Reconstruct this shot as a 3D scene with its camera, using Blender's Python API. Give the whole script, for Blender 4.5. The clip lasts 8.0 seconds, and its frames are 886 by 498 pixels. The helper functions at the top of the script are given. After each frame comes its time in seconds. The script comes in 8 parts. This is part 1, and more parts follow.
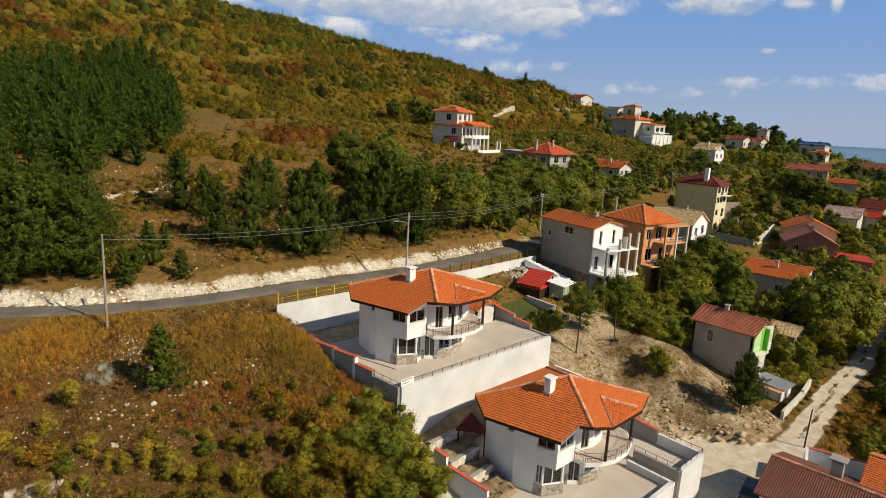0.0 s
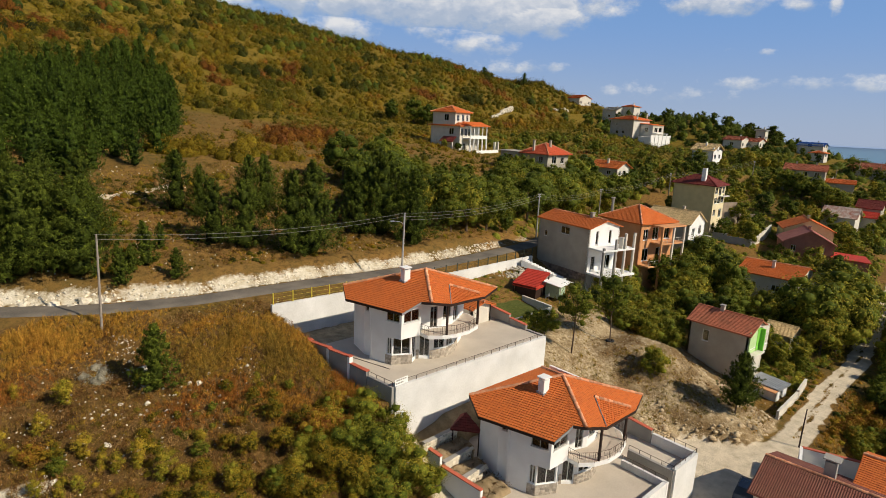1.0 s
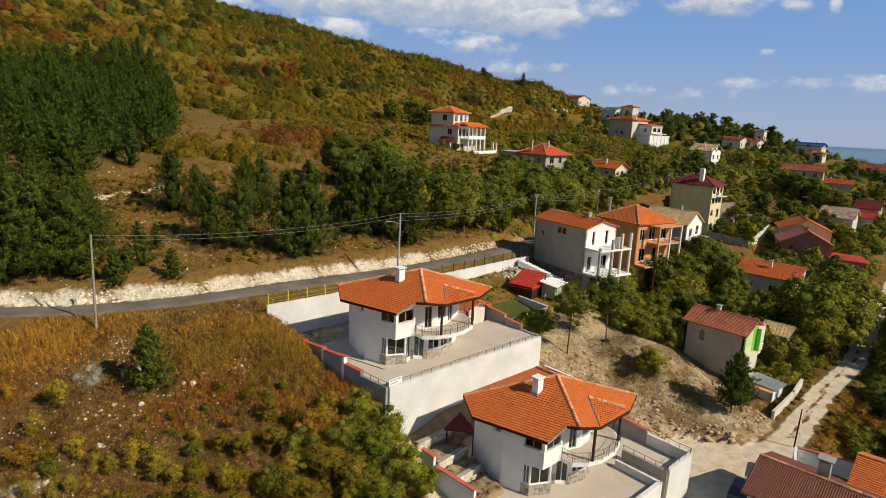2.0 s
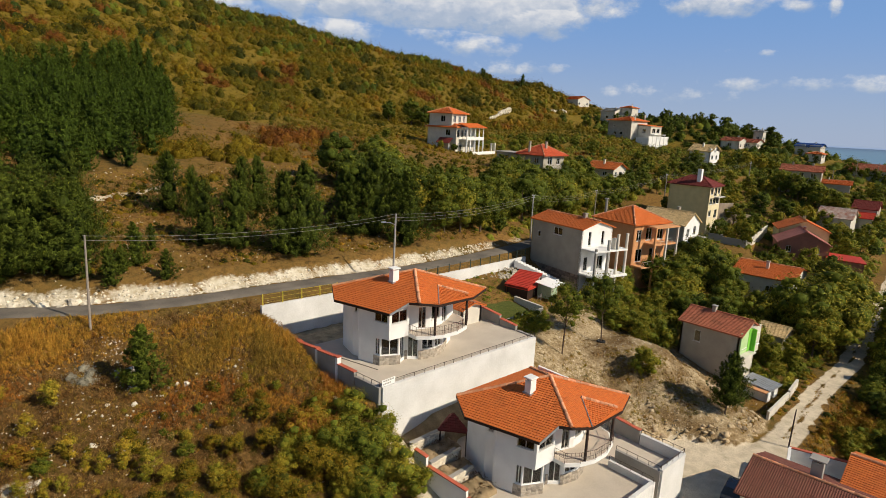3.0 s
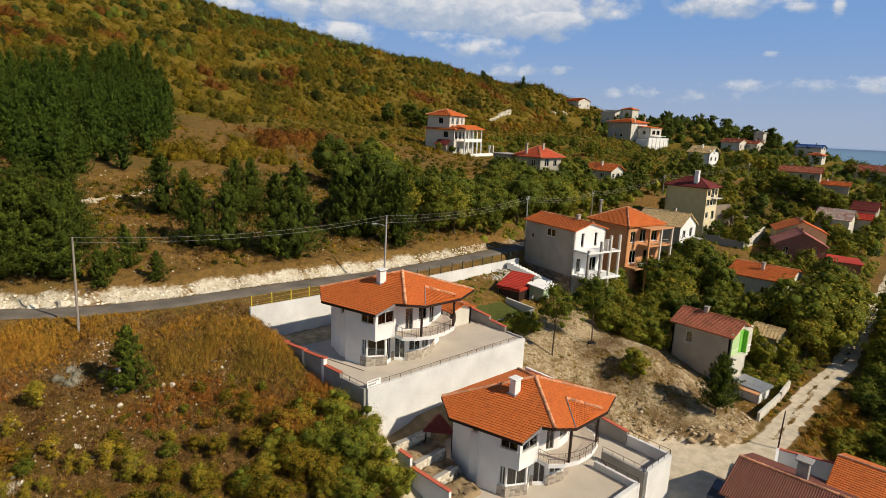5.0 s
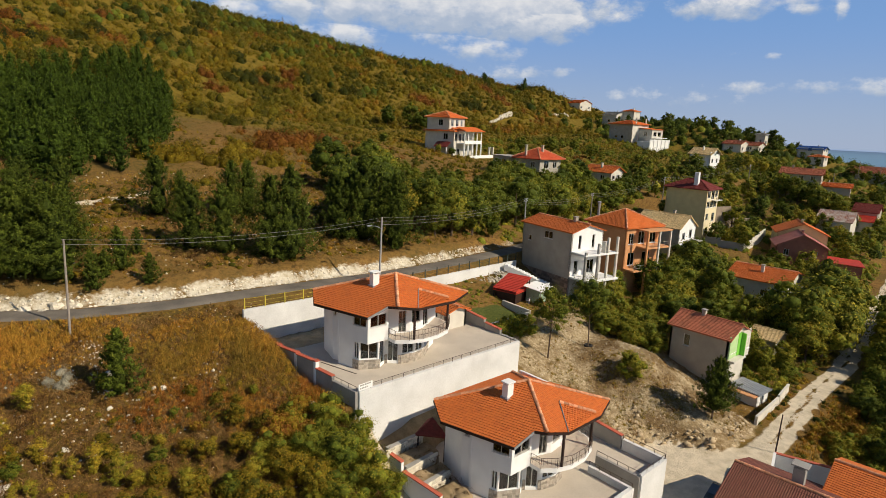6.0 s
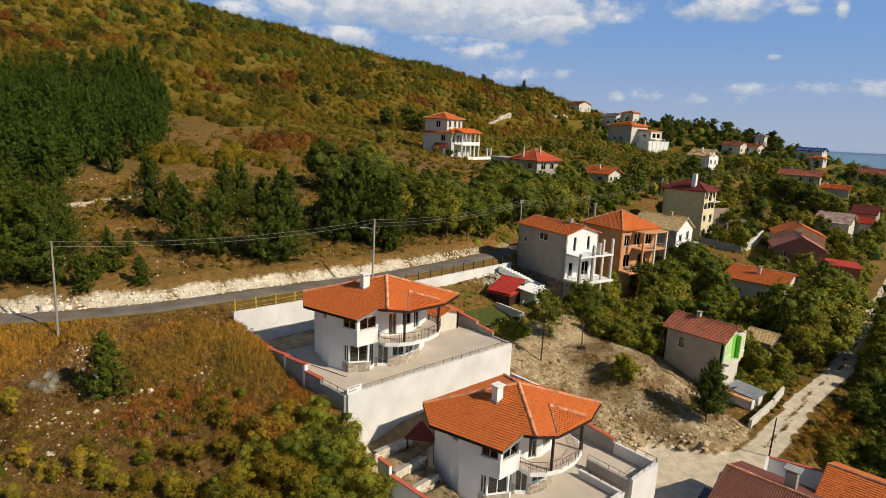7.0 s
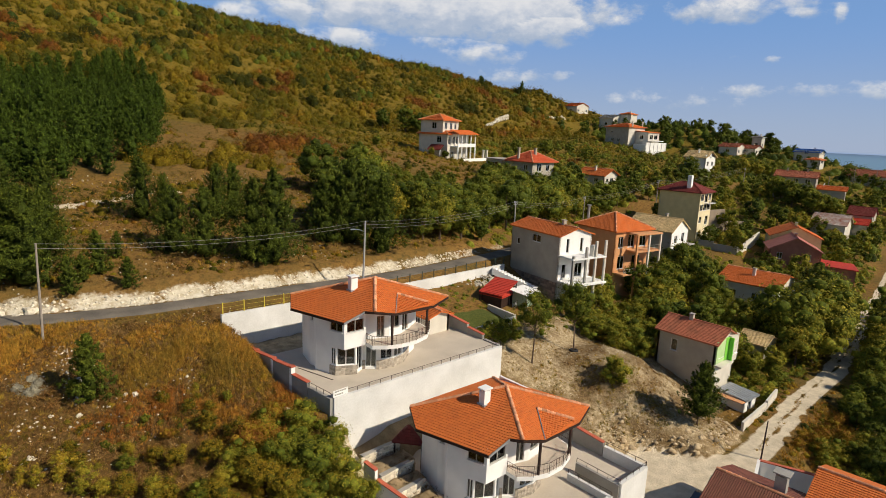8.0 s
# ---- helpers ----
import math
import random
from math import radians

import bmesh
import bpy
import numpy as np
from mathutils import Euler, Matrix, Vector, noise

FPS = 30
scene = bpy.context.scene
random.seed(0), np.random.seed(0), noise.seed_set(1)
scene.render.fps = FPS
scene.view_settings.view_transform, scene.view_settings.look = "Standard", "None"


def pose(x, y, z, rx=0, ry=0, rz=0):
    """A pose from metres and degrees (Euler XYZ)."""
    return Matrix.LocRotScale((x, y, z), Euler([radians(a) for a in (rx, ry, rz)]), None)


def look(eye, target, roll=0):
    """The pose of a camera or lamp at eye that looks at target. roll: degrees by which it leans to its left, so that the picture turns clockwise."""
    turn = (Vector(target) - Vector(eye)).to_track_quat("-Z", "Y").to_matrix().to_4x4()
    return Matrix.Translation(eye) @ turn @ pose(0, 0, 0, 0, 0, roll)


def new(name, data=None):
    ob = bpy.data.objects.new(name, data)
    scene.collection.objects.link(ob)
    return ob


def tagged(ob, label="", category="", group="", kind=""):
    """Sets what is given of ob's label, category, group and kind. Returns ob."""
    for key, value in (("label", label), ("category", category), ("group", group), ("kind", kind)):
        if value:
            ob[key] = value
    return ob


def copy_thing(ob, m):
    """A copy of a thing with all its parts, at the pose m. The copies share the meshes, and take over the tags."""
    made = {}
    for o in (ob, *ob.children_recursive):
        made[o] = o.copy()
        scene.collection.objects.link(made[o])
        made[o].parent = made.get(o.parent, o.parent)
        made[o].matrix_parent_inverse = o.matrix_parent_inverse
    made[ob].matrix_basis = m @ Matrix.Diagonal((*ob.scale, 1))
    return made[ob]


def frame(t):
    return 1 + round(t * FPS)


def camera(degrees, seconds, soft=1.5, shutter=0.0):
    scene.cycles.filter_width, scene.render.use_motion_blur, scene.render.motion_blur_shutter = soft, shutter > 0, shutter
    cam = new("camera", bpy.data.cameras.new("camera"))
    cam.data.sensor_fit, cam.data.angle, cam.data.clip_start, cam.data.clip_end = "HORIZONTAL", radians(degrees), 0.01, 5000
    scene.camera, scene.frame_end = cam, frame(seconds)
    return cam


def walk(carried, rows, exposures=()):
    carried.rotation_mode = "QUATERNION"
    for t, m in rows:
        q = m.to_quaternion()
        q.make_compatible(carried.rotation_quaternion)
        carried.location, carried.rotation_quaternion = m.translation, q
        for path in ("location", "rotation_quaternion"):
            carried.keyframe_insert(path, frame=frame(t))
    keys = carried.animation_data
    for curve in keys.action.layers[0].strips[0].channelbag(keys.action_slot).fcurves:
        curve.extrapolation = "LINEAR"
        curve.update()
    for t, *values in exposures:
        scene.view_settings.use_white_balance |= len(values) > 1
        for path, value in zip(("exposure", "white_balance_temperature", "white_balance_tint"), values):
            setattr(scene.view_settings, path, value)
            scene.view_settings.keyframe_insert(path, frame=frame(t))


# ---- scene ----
cam = camera(74.75, 8.0, 0.6)
PATH = [
    (0, (-29.447, -36.794, 22.984), (-22.831, -29.613, 20.828), 2.674),
    (0.5, (-29.272, -36.954, 22.986), (-22.653, -29.775, 20.830), 2.672),
    (1, (-29.118, -37.145, 22.966), (-22.494, -29.968, 20.817), 2.678),
    (1.5, (-28.950, -37.315, 22.981), (-22.324, -30.140, 20.834), 2.666),
    (3, (-28.300, -38.018, 22.981), (-21.678, -30.832, 20.854), 2.601),
    (3.5, (-28.057, -38.324, 22.976), (-21.444, -31.129, 20.856), 2.565),
    (4, (-27.764, -38.637, 22.941), (-21.159, -31.432, 20.831), 2.528),
    (4.5, (-27.530, -38.951, 22.994), (-20.931, -31.738, 20.889), 2.497),
    (6, (-26.251, -39.494, 22.954), (-19.693, -32.231, 20.894), 2.404),
    (6.5, (-25.781, -39.679, 22.972), (-19.229, -32.407, 20.922), 2.411),
    (7, (-25.274, -39.878, 22.991), (-18.722, -32.603, 20.953), 2.409),
    (7.5, (-24.772, -40.048, 22.987), (-18.215, -32.774, 20.962), 2.390),
    (8, (-24.197, -40.277, 22.968), (-17.634, -33.004, 20.959), 2.380),
]
walk(cam, [(t, look(eye, target, roll)) for t, eye, target, roll in PATH])

# ---- light: an early autumn sun from the right, a clear sky with a few clouds
SUN_AZ, SUN_EL = radians(-68), radians(38)  # direction towards the sun, from +x
sun_way = Vector((math.cos(SUN_EL) * math.cos(SUN_AZ), math.cos(SUN_EL) * math.sin(SUN_AZ), math.sin(SUN_EL)))
world = bpy.data.worlds.new("sky")
scene.world = world
world.use_nodes = True
sky = world.node_tree.nodes.new("ShaderNodeTexSky")
sky.sky_type, sky.sun_disc = "NISHITA", False
sky.sun_elevation, sky.sun_rotation = SUN_EL, math.pi / 2 - SUN_AZ
sky.altitude, sky.air_density, sky.dust_density, sky.ozone_density = 100, 1.0, 0.0, 1.5
world.node_tree.links.new(sky.outputs[0], world.node_tree.nodes["Background"].inputs[0])
world.node_tree.nodes["Background"].inputs[1].default_value = 0.078
lamp = new("sun", bpy.data.lights.new("sun", "SUN"))
lamp.data.energy, lamp.data.angle, lamp.data.color = 4.8, radians(0.55), (1.0, 0.88, 0.69)
lamp.rotation_euler = (-sun_way).to_track_quat("-Z", "Y").to_euler()


# ---- materials
MATS = {}


def material(name, base, second=None, scale=3.0, fine=30.0, rough=0.85, bump=0.15, metal=0.0, spec=0.3, island=0.0, objrand=0.0, coords="Object"):
    """A procedural surface: two colours mixed by noise at two scales, with a fine relief."""
    if name in MATS:
        return MATS[name]
    m = bpy.data.materials.new(name)
    m.use_nodes = True
    n, link = m.node_tree.nodes, m.node_tree.links.new
    b = n["Principled BSDF"]
    tc = n.new("ShaderNodeTexCoord")
    big, small = n.new("ShaderNodeTexNoise"), n.new("ShaderNodeTexNoise")
    for node, s in ((big, scale), (small, fine)):
        node.inputs["Scale"].default_value, node.inputs["Detail"].default_value = s, 5
        link(tc.outputs[coords], node.inputs["Vector"])
    second = second or tuple(c * 0.72 for c in base)
    add = n.new("ShaderNodeMath")
    add.operation = "MULTIPLY_ADD"
    link(small.outputs[0], add.inputs[0])
    add.inputs[1].default_value = 0.45
    link(big.outputs[0], add.inputs[2])
    ramp = n.new("ShaderNodeValToRGB")
    ramp.color_ramp.elements[0].position, ramp.color_ramp.elements[1].position = 0.5, 0.95
    ramp.color_ramp.elements[0].color, ramp.color_ramp.elements[1].color = (*base, 1), (*second, 1)
    link(add.outputs[0], ramp.inputs[0])
    col = ramp.outputs[0]
    for amount, kind, out in ((island, "ShaderNodeNewGeometry", "Random Per Island"), (objrand, "ShaderNodeObjectInfo", "Random")):
        if amount:
            g, mr, mix = n.new(kind), n.new("ShaderNodeMapRange"), n.new("ShaderNodeMix")
            link(g.outputs[out], mr.inputs[0])
            mr.inputs[3].default_value, mr.inputs[4].default_value = 1 - amount, 1 + amount
            mix.data_type, mix.blend_type = "RGBA", "MULTIPLY"
            mix.inputs[0].default_value = 1
            link(col, mix.inputs[6]), link(mr.outputs[0], mix.inputs[7])
            col = mix.outputs[2]
    link(col, b.inputs["Base Color"])
    b.inputs["Roughness"].default_value, b.inputs["Metallic"].default_value = rough, metal
    b.inputs["Specular IOR Level"].default_value = spec
    if bump:
        bp = n.new("ShaderNodeBump")
        bp.inputs["Strength"].default_value, bp.inputs["Distance"].default_value = bump, 0.05
        link(small.outputs[0], bp.inputs["Height"]), link(bp.outputs[0], b.inputs["Normal"])
    MATS[name] = m
    return m


def tile_material(name, base, dark, column=0.22, row=0.265, relief=0.4, stain=(0.16, 0.09, 0.05), stain_amount=0.25):
    """Roof tiles laid by the UV map in metres: each tile its own shade, rounded columns as relief."""
    if name in MATS:
        return MATS[name]
    m = bpy.data.materials.new(name)
    m.use_nodes = True
    n, link = m.node_tree.nodes, m.node_tree.links.new
    b = n["Principled BSDF"]
    uv, sep = n.new("ShaderNodeUVMap"), n.new("ShaderNodeSeparateXYZ")
    link(uv.outputs[0], sep.inputs[0])

    def math_node(op, a, v=None):
        q = n.new("ShaderNodeMath")
        q.operation = op
        link(a, q.inputs[0])
        if v is not None:
            q.inputs[1].default_value = v
        return q.outputs[0]

    cu, cv = math_node("DIVIDE", sep.outputs[0], column), math_node("DIVIDE", sep.outputs[1], row)
    comb = n.new("ShaderNodeCombineXYZ")
    link(math_node("FLOOR", cu), comb.inputs[0]), link(math_node("FLOOR", cv), comb.inputs[1])
    white = n.new("ShaderNodeTexWhiteNoise")
    link(comb.outputs[0], white.inputs[0])
    ramp = n.new("ShaderNodeValToRGB")
    ramp.color_ramp.elements[0].color, ramp.color_ramp.elements[1].color = (*base, 1), (*dark, 1)
    link(math_node("POWER", white.outputs[0], 1.8), ramp.inputs[0])
    tc, noise_node = n.new("ShaderNodeTexCoord"), n.new("ShaderNodeTexNoise")
    link(tc.outputs["Object"], noise_node.inputs["Vector"])
    noise_node.inputs["Scale"].default_value, noise_node.inputs["Detail"].default_value = 0.7, 8
    mr, mix = n.new("ShaderNodeMapRange"), n.new("ShaderNodeMix")
    link(noise_node.outputs[0], mr.inputs[0])
    mr.inputs[1].default_value, mr.inputs[2].default_value, mr.inputs[4].default_value = 0.45, 0.75, stain_amount
    mix.data_type = "RGBA"
    link(mr.outputs[0], mix.inputs[0]), link(ramp.outputs[0], mix.inputs[6])
    mix.inputs[7].default_value = (*stain, 1)
    link(mix.outputs[2], b.inputs["Base Color"])
    b.inputs["Roughness"].default_value, b.inputs["Specular IOR Level"].default_value = 0.75, 0.25
    wave = math_node("ABSOLUTE", math_node("SINE", math_node("MULTIPLY", cu, math.pi)))
    bp = n.new("ShaderNodeBump")
    bp.inputs["Strength"].default_value, bp.inputs["Distance"].default_value = relief, 0.06
    link(wave, bp.inputs["Height"]), link(bp.outputs[0], b.inputs["Normal"])
    MATS[name] = m
    return m


def leaf_material(name, colours, rough=0.6, vary=0.0, soft=0.38, mottle=3.0):
    """Foliage: the attribute 'tint' picks the plant's colour and carries painted light and shade, leaves vary, 'way'
    rounds the light over each clump; light shines through.
    """
    if name in MATS:
        return MATS[name]
    m = bpy.data.materials.new(name)
    m.use_nodes = True
    n, link = m.node_tree.nodes, m.node_tree.links.new
    b = n["Principled BSDF"]
    at, g = n.new("ShaderNodeAttribute"), n.new("ShaderNodeNewGeometry")
    at.attribute_name = "tint"
    ramp = n.new("ShaderNodeValToRGB")
    cr = ramp.color_ramp
    while len(cr.elements) < len(colours):
        cr.elements.new(0.5)
    for i, c in enumerate(colours):
        cr.elements[i].position, cr.elements[i].color = i / max(1, len(colours) - 1), (*c, 1)
    info, add = n.new("ShaderNodeObjectInfo"), n.new("ShaderNodeMath")
    add.operation = "MULTIPLY_ADD"
    link(info.outputs["Random"], add.inputs[0])
    add.inputs[1].default_value = vary
    link(at.outputs["Fac"], add.inputs[2])
    link(add.outputs[0], ramp.inputs[0])
    tc, nz = n.new("ShaderNodeTexCoord"), n.new("ShaderNodeTexNoise")
    nz.inputs["Scale"].default_value, nz.inputs["Detail"].default_value, nz.inputs["Roughness"].default_value = mottle, 4, 0.65
    link(tc.outputs["Object"], nz.inputs["Vector"])
    col = ramp.outputs[0]
    for source, lo, hi, dark, light in ((g.outputs["Random Per Island"], 0, 1, 0.68, 1.32), (nz.outputs[0], 0.32, 0.68, 0.5, 1.5)):
        mr, mix = n.new("ShaderNodeMapRange"), n.new("ShaderNodeMix")
        link(source, mr.inputs[0])
        for slot, value in zip((1, 2, 3, 4), (lo, hi, dark, light)):
            mr.inputs[slot].default_value = value
        mix.data_type, mix.blend_type = "RGBA", "MULTIPLY"
        mix.inputs[0].default_value = 1
        link(col, mix.inputs[6]), link(mr.outputs[0], mix.inputs[7])
        col = mix.outputs[2]
    link(col, b.inputs["Base Color"])
    way, turn, blend, unit, bp = n.new("ShaderNodeAttribute"), n.new("ShaderNodeVectorTransform"), n.new("ShaderNodeMix"), n.new("ShaderNodeVectorMath"), n.new("ShaderNodeBump")
    way.attribute_name = "way"
    turn.vector_type, turn.convert_from, turn.convert_to = "NORMAL", "OBJECT", "WORLD"
    blend.data_type, unit.operation = "VECTOR", "NORMALIZE"
    blend.inputs[0].default_value = soft
    link(way.outputs["Vector"], turn.inputs[0]), link(g.outputs["Normal"], blend.inputs[4]), link(turn.outputs[0], blend.inputs[5])
    link(blend.outputs[1], unit.inputs[0]), link(unit.outputs[0], bp.inputs["Normal"])
    bp.inputs["Strength"].default_value, bp.inputs["Distance"].default_value = 0.6, 0.5 / mottle
    link(nz.outputs[0], bp.inputs["Height"]), link(bp.outputs[0], b.inputs["Normal"])
    b.inputs["Roughness"].default_value, b.inputs["Specular IOR Level"].default_value = rough, 0.06
    tr, ms = n.new("ShaderNodeBsdfTranslucent"), n.new("ShaderNodeMixShader")
    link(col, tr.inputs[0])
    ms.inputs[0].default_value = 0.2
    link(b.outputs[0], ms.inputs[1]), link(tr.outputs[0], ms.inputs[2])
    link(ms.outputs[0], n["Material Output"].inputs[0])
    MATS[name] = m
    return m


def glass_material():
    if "window_glass" in MATS:
        return MATS["window_glass"]
    m = bpy.data.materials.new("window_glass")
    m.use_nodes = True
    n, link = m.node_tree.nodes, m.node_tree.links.new
    n.remove(n["Principled BSDF"])
    t, gl, ms, fr = n.new("ShaderNodeBsdfTransparent"), n.new("ShaderNodeBsdfGlossy"), n.new("ShaderNodeMixShader"), n.new("ShaderNodeFresnel")
    t.inputs[0].default_value = (0.55, 0.62, 0.62, 1)
    gl.inputs["Roughness"].default_value = 0.03
    fr.inputs[0].default_value = 2.0
    link(fr.outputs[0], ms.inputs[0]), link(t.outputs[0], ms.inputs[1]), link(gl.outputs[0], ms.inputs[2])
    link(ms.outputs[0], n["Material Output"].inputs[0])
    MATS["window_glass"] = m
    return m


WHITE = material("white_render", (0.84, 0.83, 0.81), (0.76, 0.75, 0.73), 0.8, 25, 0.9, 0.08)
CONCRETE = material("weathered_white_concrete", (0.76, 0.75, 0.735), (0.58, 0.57, 0.55), 0.35, 6, 0.95, 0.15)
GREYCON = material("grey_cement", (0.36, 0.34, 0.31), (0.26, 0.25, 0.23), 0.5, 12, 0.95, 0.2)
PAVING = material("terrace_screed", (0.58, 0.51, 0.42), (0.45, 0.39, 0.32), 0.35, 9, 0.9, 0.05)
COPING = material("red_coping", (0.55, 0.13, 0.07), (0.40, 0.10, 0.06), 1.5, 20, 0.8, 0.1)
STONE = material("stone_cladding", (0.50, 0.44, 0.36), (0.30, 0.25, 0.20), 4, 30, 0.9, 0.6, objrand=0.3)
DARKWOOD = material("dark_brown_wood", (0.045, 0.022, 0.016), (0.025, 0.014, 0.01), 3, 40, 0.6, 0.1)
RAIL = material("painted_steel_rail", (0.05, 0.032, 0.024), (0.09, 0.06, 0.045), 5, 50, 0.6, 0.05)
FRAME = material("white_window_frame", (0.75, 0.75, 0.74), (0.66, 0.66, 0.65), 2, 40, 0.5, 0.02)
BROWNFRAME = material("grey_window_frame", (0.42, 0.40, 0.37), (0.34, 0.32, 0.29), 2, 40, 0.5, 0.02)
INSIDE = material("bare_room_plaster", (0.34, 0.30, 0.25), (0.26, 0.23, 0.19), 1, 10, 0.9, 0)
ASPHALT = material("old_asphalt", (0.105, 0.092, 0.077), (0.21, 0.18, 0.145), 0.35, 8, 0.9, 0.2, coords="Object")
METALGREY = material("galvanised_sheet", (0.45, 0.47, 0.5), (0.33, 0.34, 0.36), 1, 10, 0.45, 0.1, metal=0.6)
BARK = material("bark", (0.16, 0.11, 0.075), (0.09, 0.06, 0.045), 4, 30, 0.95, 0.6)
POLEWOOD = material("weathered_pole", (0.36, 0.31, 0.26), (0.25, 0.21, 0.18), 3, 40, 0.9, 0.2)
POLECON = material("concrete_pole", (0.42, 0.40, 0.38), (0.33, 0.31, 0.30), 3, 30, 0.9, 0.15)
CHALK = material("chalk_rock", (0.66, 0.60, 0.49), (0.46, 0.40, 0.31), 1.2, 10, 0.95, 0.5, objrand=0.2, island=0.15)
FENCEYELLOW = material("yellow_fence_post", (0.62, 0.50, 0.06), (0.5, 0.38, 0.05), 3, 30, 0.6, 0.05)
FENCEDARK = material("dark_green_fence_post", (0.03, 0.05, 0.04), (0.05, 0.06, 0.05), 3, 30, 0.6, 0.05)
CABLE = material("cable", (0.32, 0.30, 0.27), (0.25, 0.24, 0.22), 3, 30, 0.6, 0)
TILE = tile_material("orange_clay_tiles", (0.62, 0.165, 0.036), (0.52, 0.13, 0.032), stain_amount=0.12)
TILEOLD = tile_material("weathered_red_tiles", (0.50, 0.165, 0.090), (0.34, 0.11, 0.065), stain_amount=0.5)
TILETAN = tile_material("lichen_grown_tan_tiles", (0.80, 0.59, 0.30), (0.50, 0.34, 0.16), stain=(0.2, 0.15, 0.08), stain_amount=0.35)
TILERED = tile_material("red_clay_tiles", (0.56, 0.105, 0.04), (0.46, 0.08, 0.034), stain_amount=0.2)
TILEMAROON = tile_material("maroon_tiles", (0.20, 0.035, 0.03), (0.14, 0.03, 0.025), stain_amount=0.2)
CORRUGATED = tile_material("dull_red_corrugated_sheet", (0.21, 0.068, 0.046), (0.17, 0.055, 0.04), 0.18, 1.2, 0.8, stain_amount=0.3)
RIDGE = material("ridge_tiles", (0.74, 0.40, 0.23), (0.56, 0.20, 0.09), 4, 25, 0.8, 0.2, island=0.35)
GLASS = glass_material()
# needle ramps: the dark end also paints crown shade, the light end sunlit tips
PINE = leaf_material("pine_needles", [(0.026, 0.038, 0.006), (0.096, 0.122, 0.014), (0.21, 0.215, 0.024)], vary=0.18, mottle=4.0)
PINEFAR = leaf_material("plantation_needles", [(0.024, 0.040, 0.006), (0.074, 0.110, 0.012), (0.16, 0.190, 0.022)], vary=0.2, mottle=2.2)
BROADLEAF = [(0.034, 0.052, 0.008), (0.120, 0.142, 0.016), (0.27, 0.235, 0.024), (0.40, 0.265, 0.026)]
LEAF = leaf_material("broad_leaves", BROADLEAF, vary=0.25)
LEAFFIELD = leaf_material("mixed_leaves", BROADLEAF, mottle=2.0)
AUTUMN = [(0.030, 0.034, 0.005), (0.092, 0.079, 0.007), (0.185, 0.128, 0.010), (0.225, 0.110, 0.012), (0.165, 0.062, 0.013), (0.12, 0.038, 0.012)]
SCRUB = leaf_material("autumn_scrub", AUTUMN, mottle=1.6)
SLOPESCRUB = leaf_material("autumn_shrub", [(0.04, 0.046, 0.007), (0.12, 0.105, 0.011), (0.27, 0.19, 0.015), (0.29, 0.15, 0.018), (0.21, 0.08, 0.017), (0.15, 0.05, 0.016)], mottle=6.0)
DEADWOOD = leaf_material("dead_brush", [(0.07, 0.039, 0.016), (0.15, 0.078, 0.024), (0.24, 0.122, 0.034), (0.35, 0.22, 0.085)], 0.9, soft=0.5, mottle=5.0)
MEADOW = leaf_material("hill_grass", [(0.06, 0.058, 0.014), (0.12, 0.095, 0.02), (0.18, 0.12, 0.025), (0.19, 0.095, 0.022)], 0.9, mottle=2.0)
GRASS = leaf_material("dry_grass", [(0.15, 0.105, 0.03), (0.34, 0.215, 0.035), (0.52, 0.27, 0.04), (0.34, 0.125, 0.027)], 0.8, 0.1, soft=0.5)
PALEBRUSH = leaf_material("pale_brush", [(0.20, 0.18, 0.12), (0.34, 0.31, 0.23)], 0.9, soft=0.5)


# ---- the form of the land
STATIONS = (-40, -18, -1, 30, 60, 120, 180, 300, 500, 900)
KNOTS = (-60, -25, -13, -4, 4, 12, 20.5, 22, 27, 29, 50, 70, 100, 132, 170, 250, 375, 450, 800)
PROFILES = (
    (-17, -12, -9, -6.2, -3.6, -1, 2.2, 2.9, 3.0, 4.8, 8.2, 12, 18, 22.5, 27, 53, 94, 100, 90),
    (-17, -12, -9, -6, -3.5, -1, 2.0, 2.75, 2.8, 4.6, 8.2, 12, 18, 22.5, 27, 54, 106, 114, 100),
    (-17, -12, -9, -5.6, -1.8, 0.9, 2.3, 2.75, 2.8, 4.5, 8.2, 12, 18, 22.5, 27, 54, 106, 114, 100),
    (-16, -11, -9.8, -5.0, -2.3, -0.7, 1.0, 2.25, 2.3, 4.0, 8, 12, 17.5, 22, 26.5, 54, 107, 115, 100),
    (-15, -11, -9, -7.5, -5.5, -3, 0.3, 1.8, 1.9, 3.0, 6.5, 11.5, 17, 21.5, 26, 54, 108, 116, 100),
    (-16, -12, -9.5, -8.5, -7, -5, -2.8, -2, -1, 0, 5, 10.3, 13.6, 18.5, 24.5, 52, 95, 99, 80),
    (-16, -11, -8, -6.5, -4, 0, 3, 3.3, 5, 5.5, 9, 12, 15, 18.5, 24, 52, 88, 92, 70),
    (-14, -6, -1, 2, 5, 7, 9, 9.3, 10.5, 10.8, 13.5, 15, 17.5, 20, 24, 54, 76, 82, 60),
    (-30, -28, -26, -24, -22, -20, -18, -17, -15, -14, -9, -4, 3, 8, 12, 22, 38, 40, 25),
    (-60,) * 19,
)
ROAD_X, ROAD_Y = (-70, -40, -23, -16, -8, 0, 20, 35, 50, 70, 110), (62, 40, 30.5, 27, 25, 24.5, 24, 25, 27.5, 33, 42)
LANE_X, LANE_Y = (10, 24, 31, 41, 58, 71, 110, 140, 170), (-27, -21.5, -20.8, -21.1, -19.7, -19.8, -15.5, -12, -8)


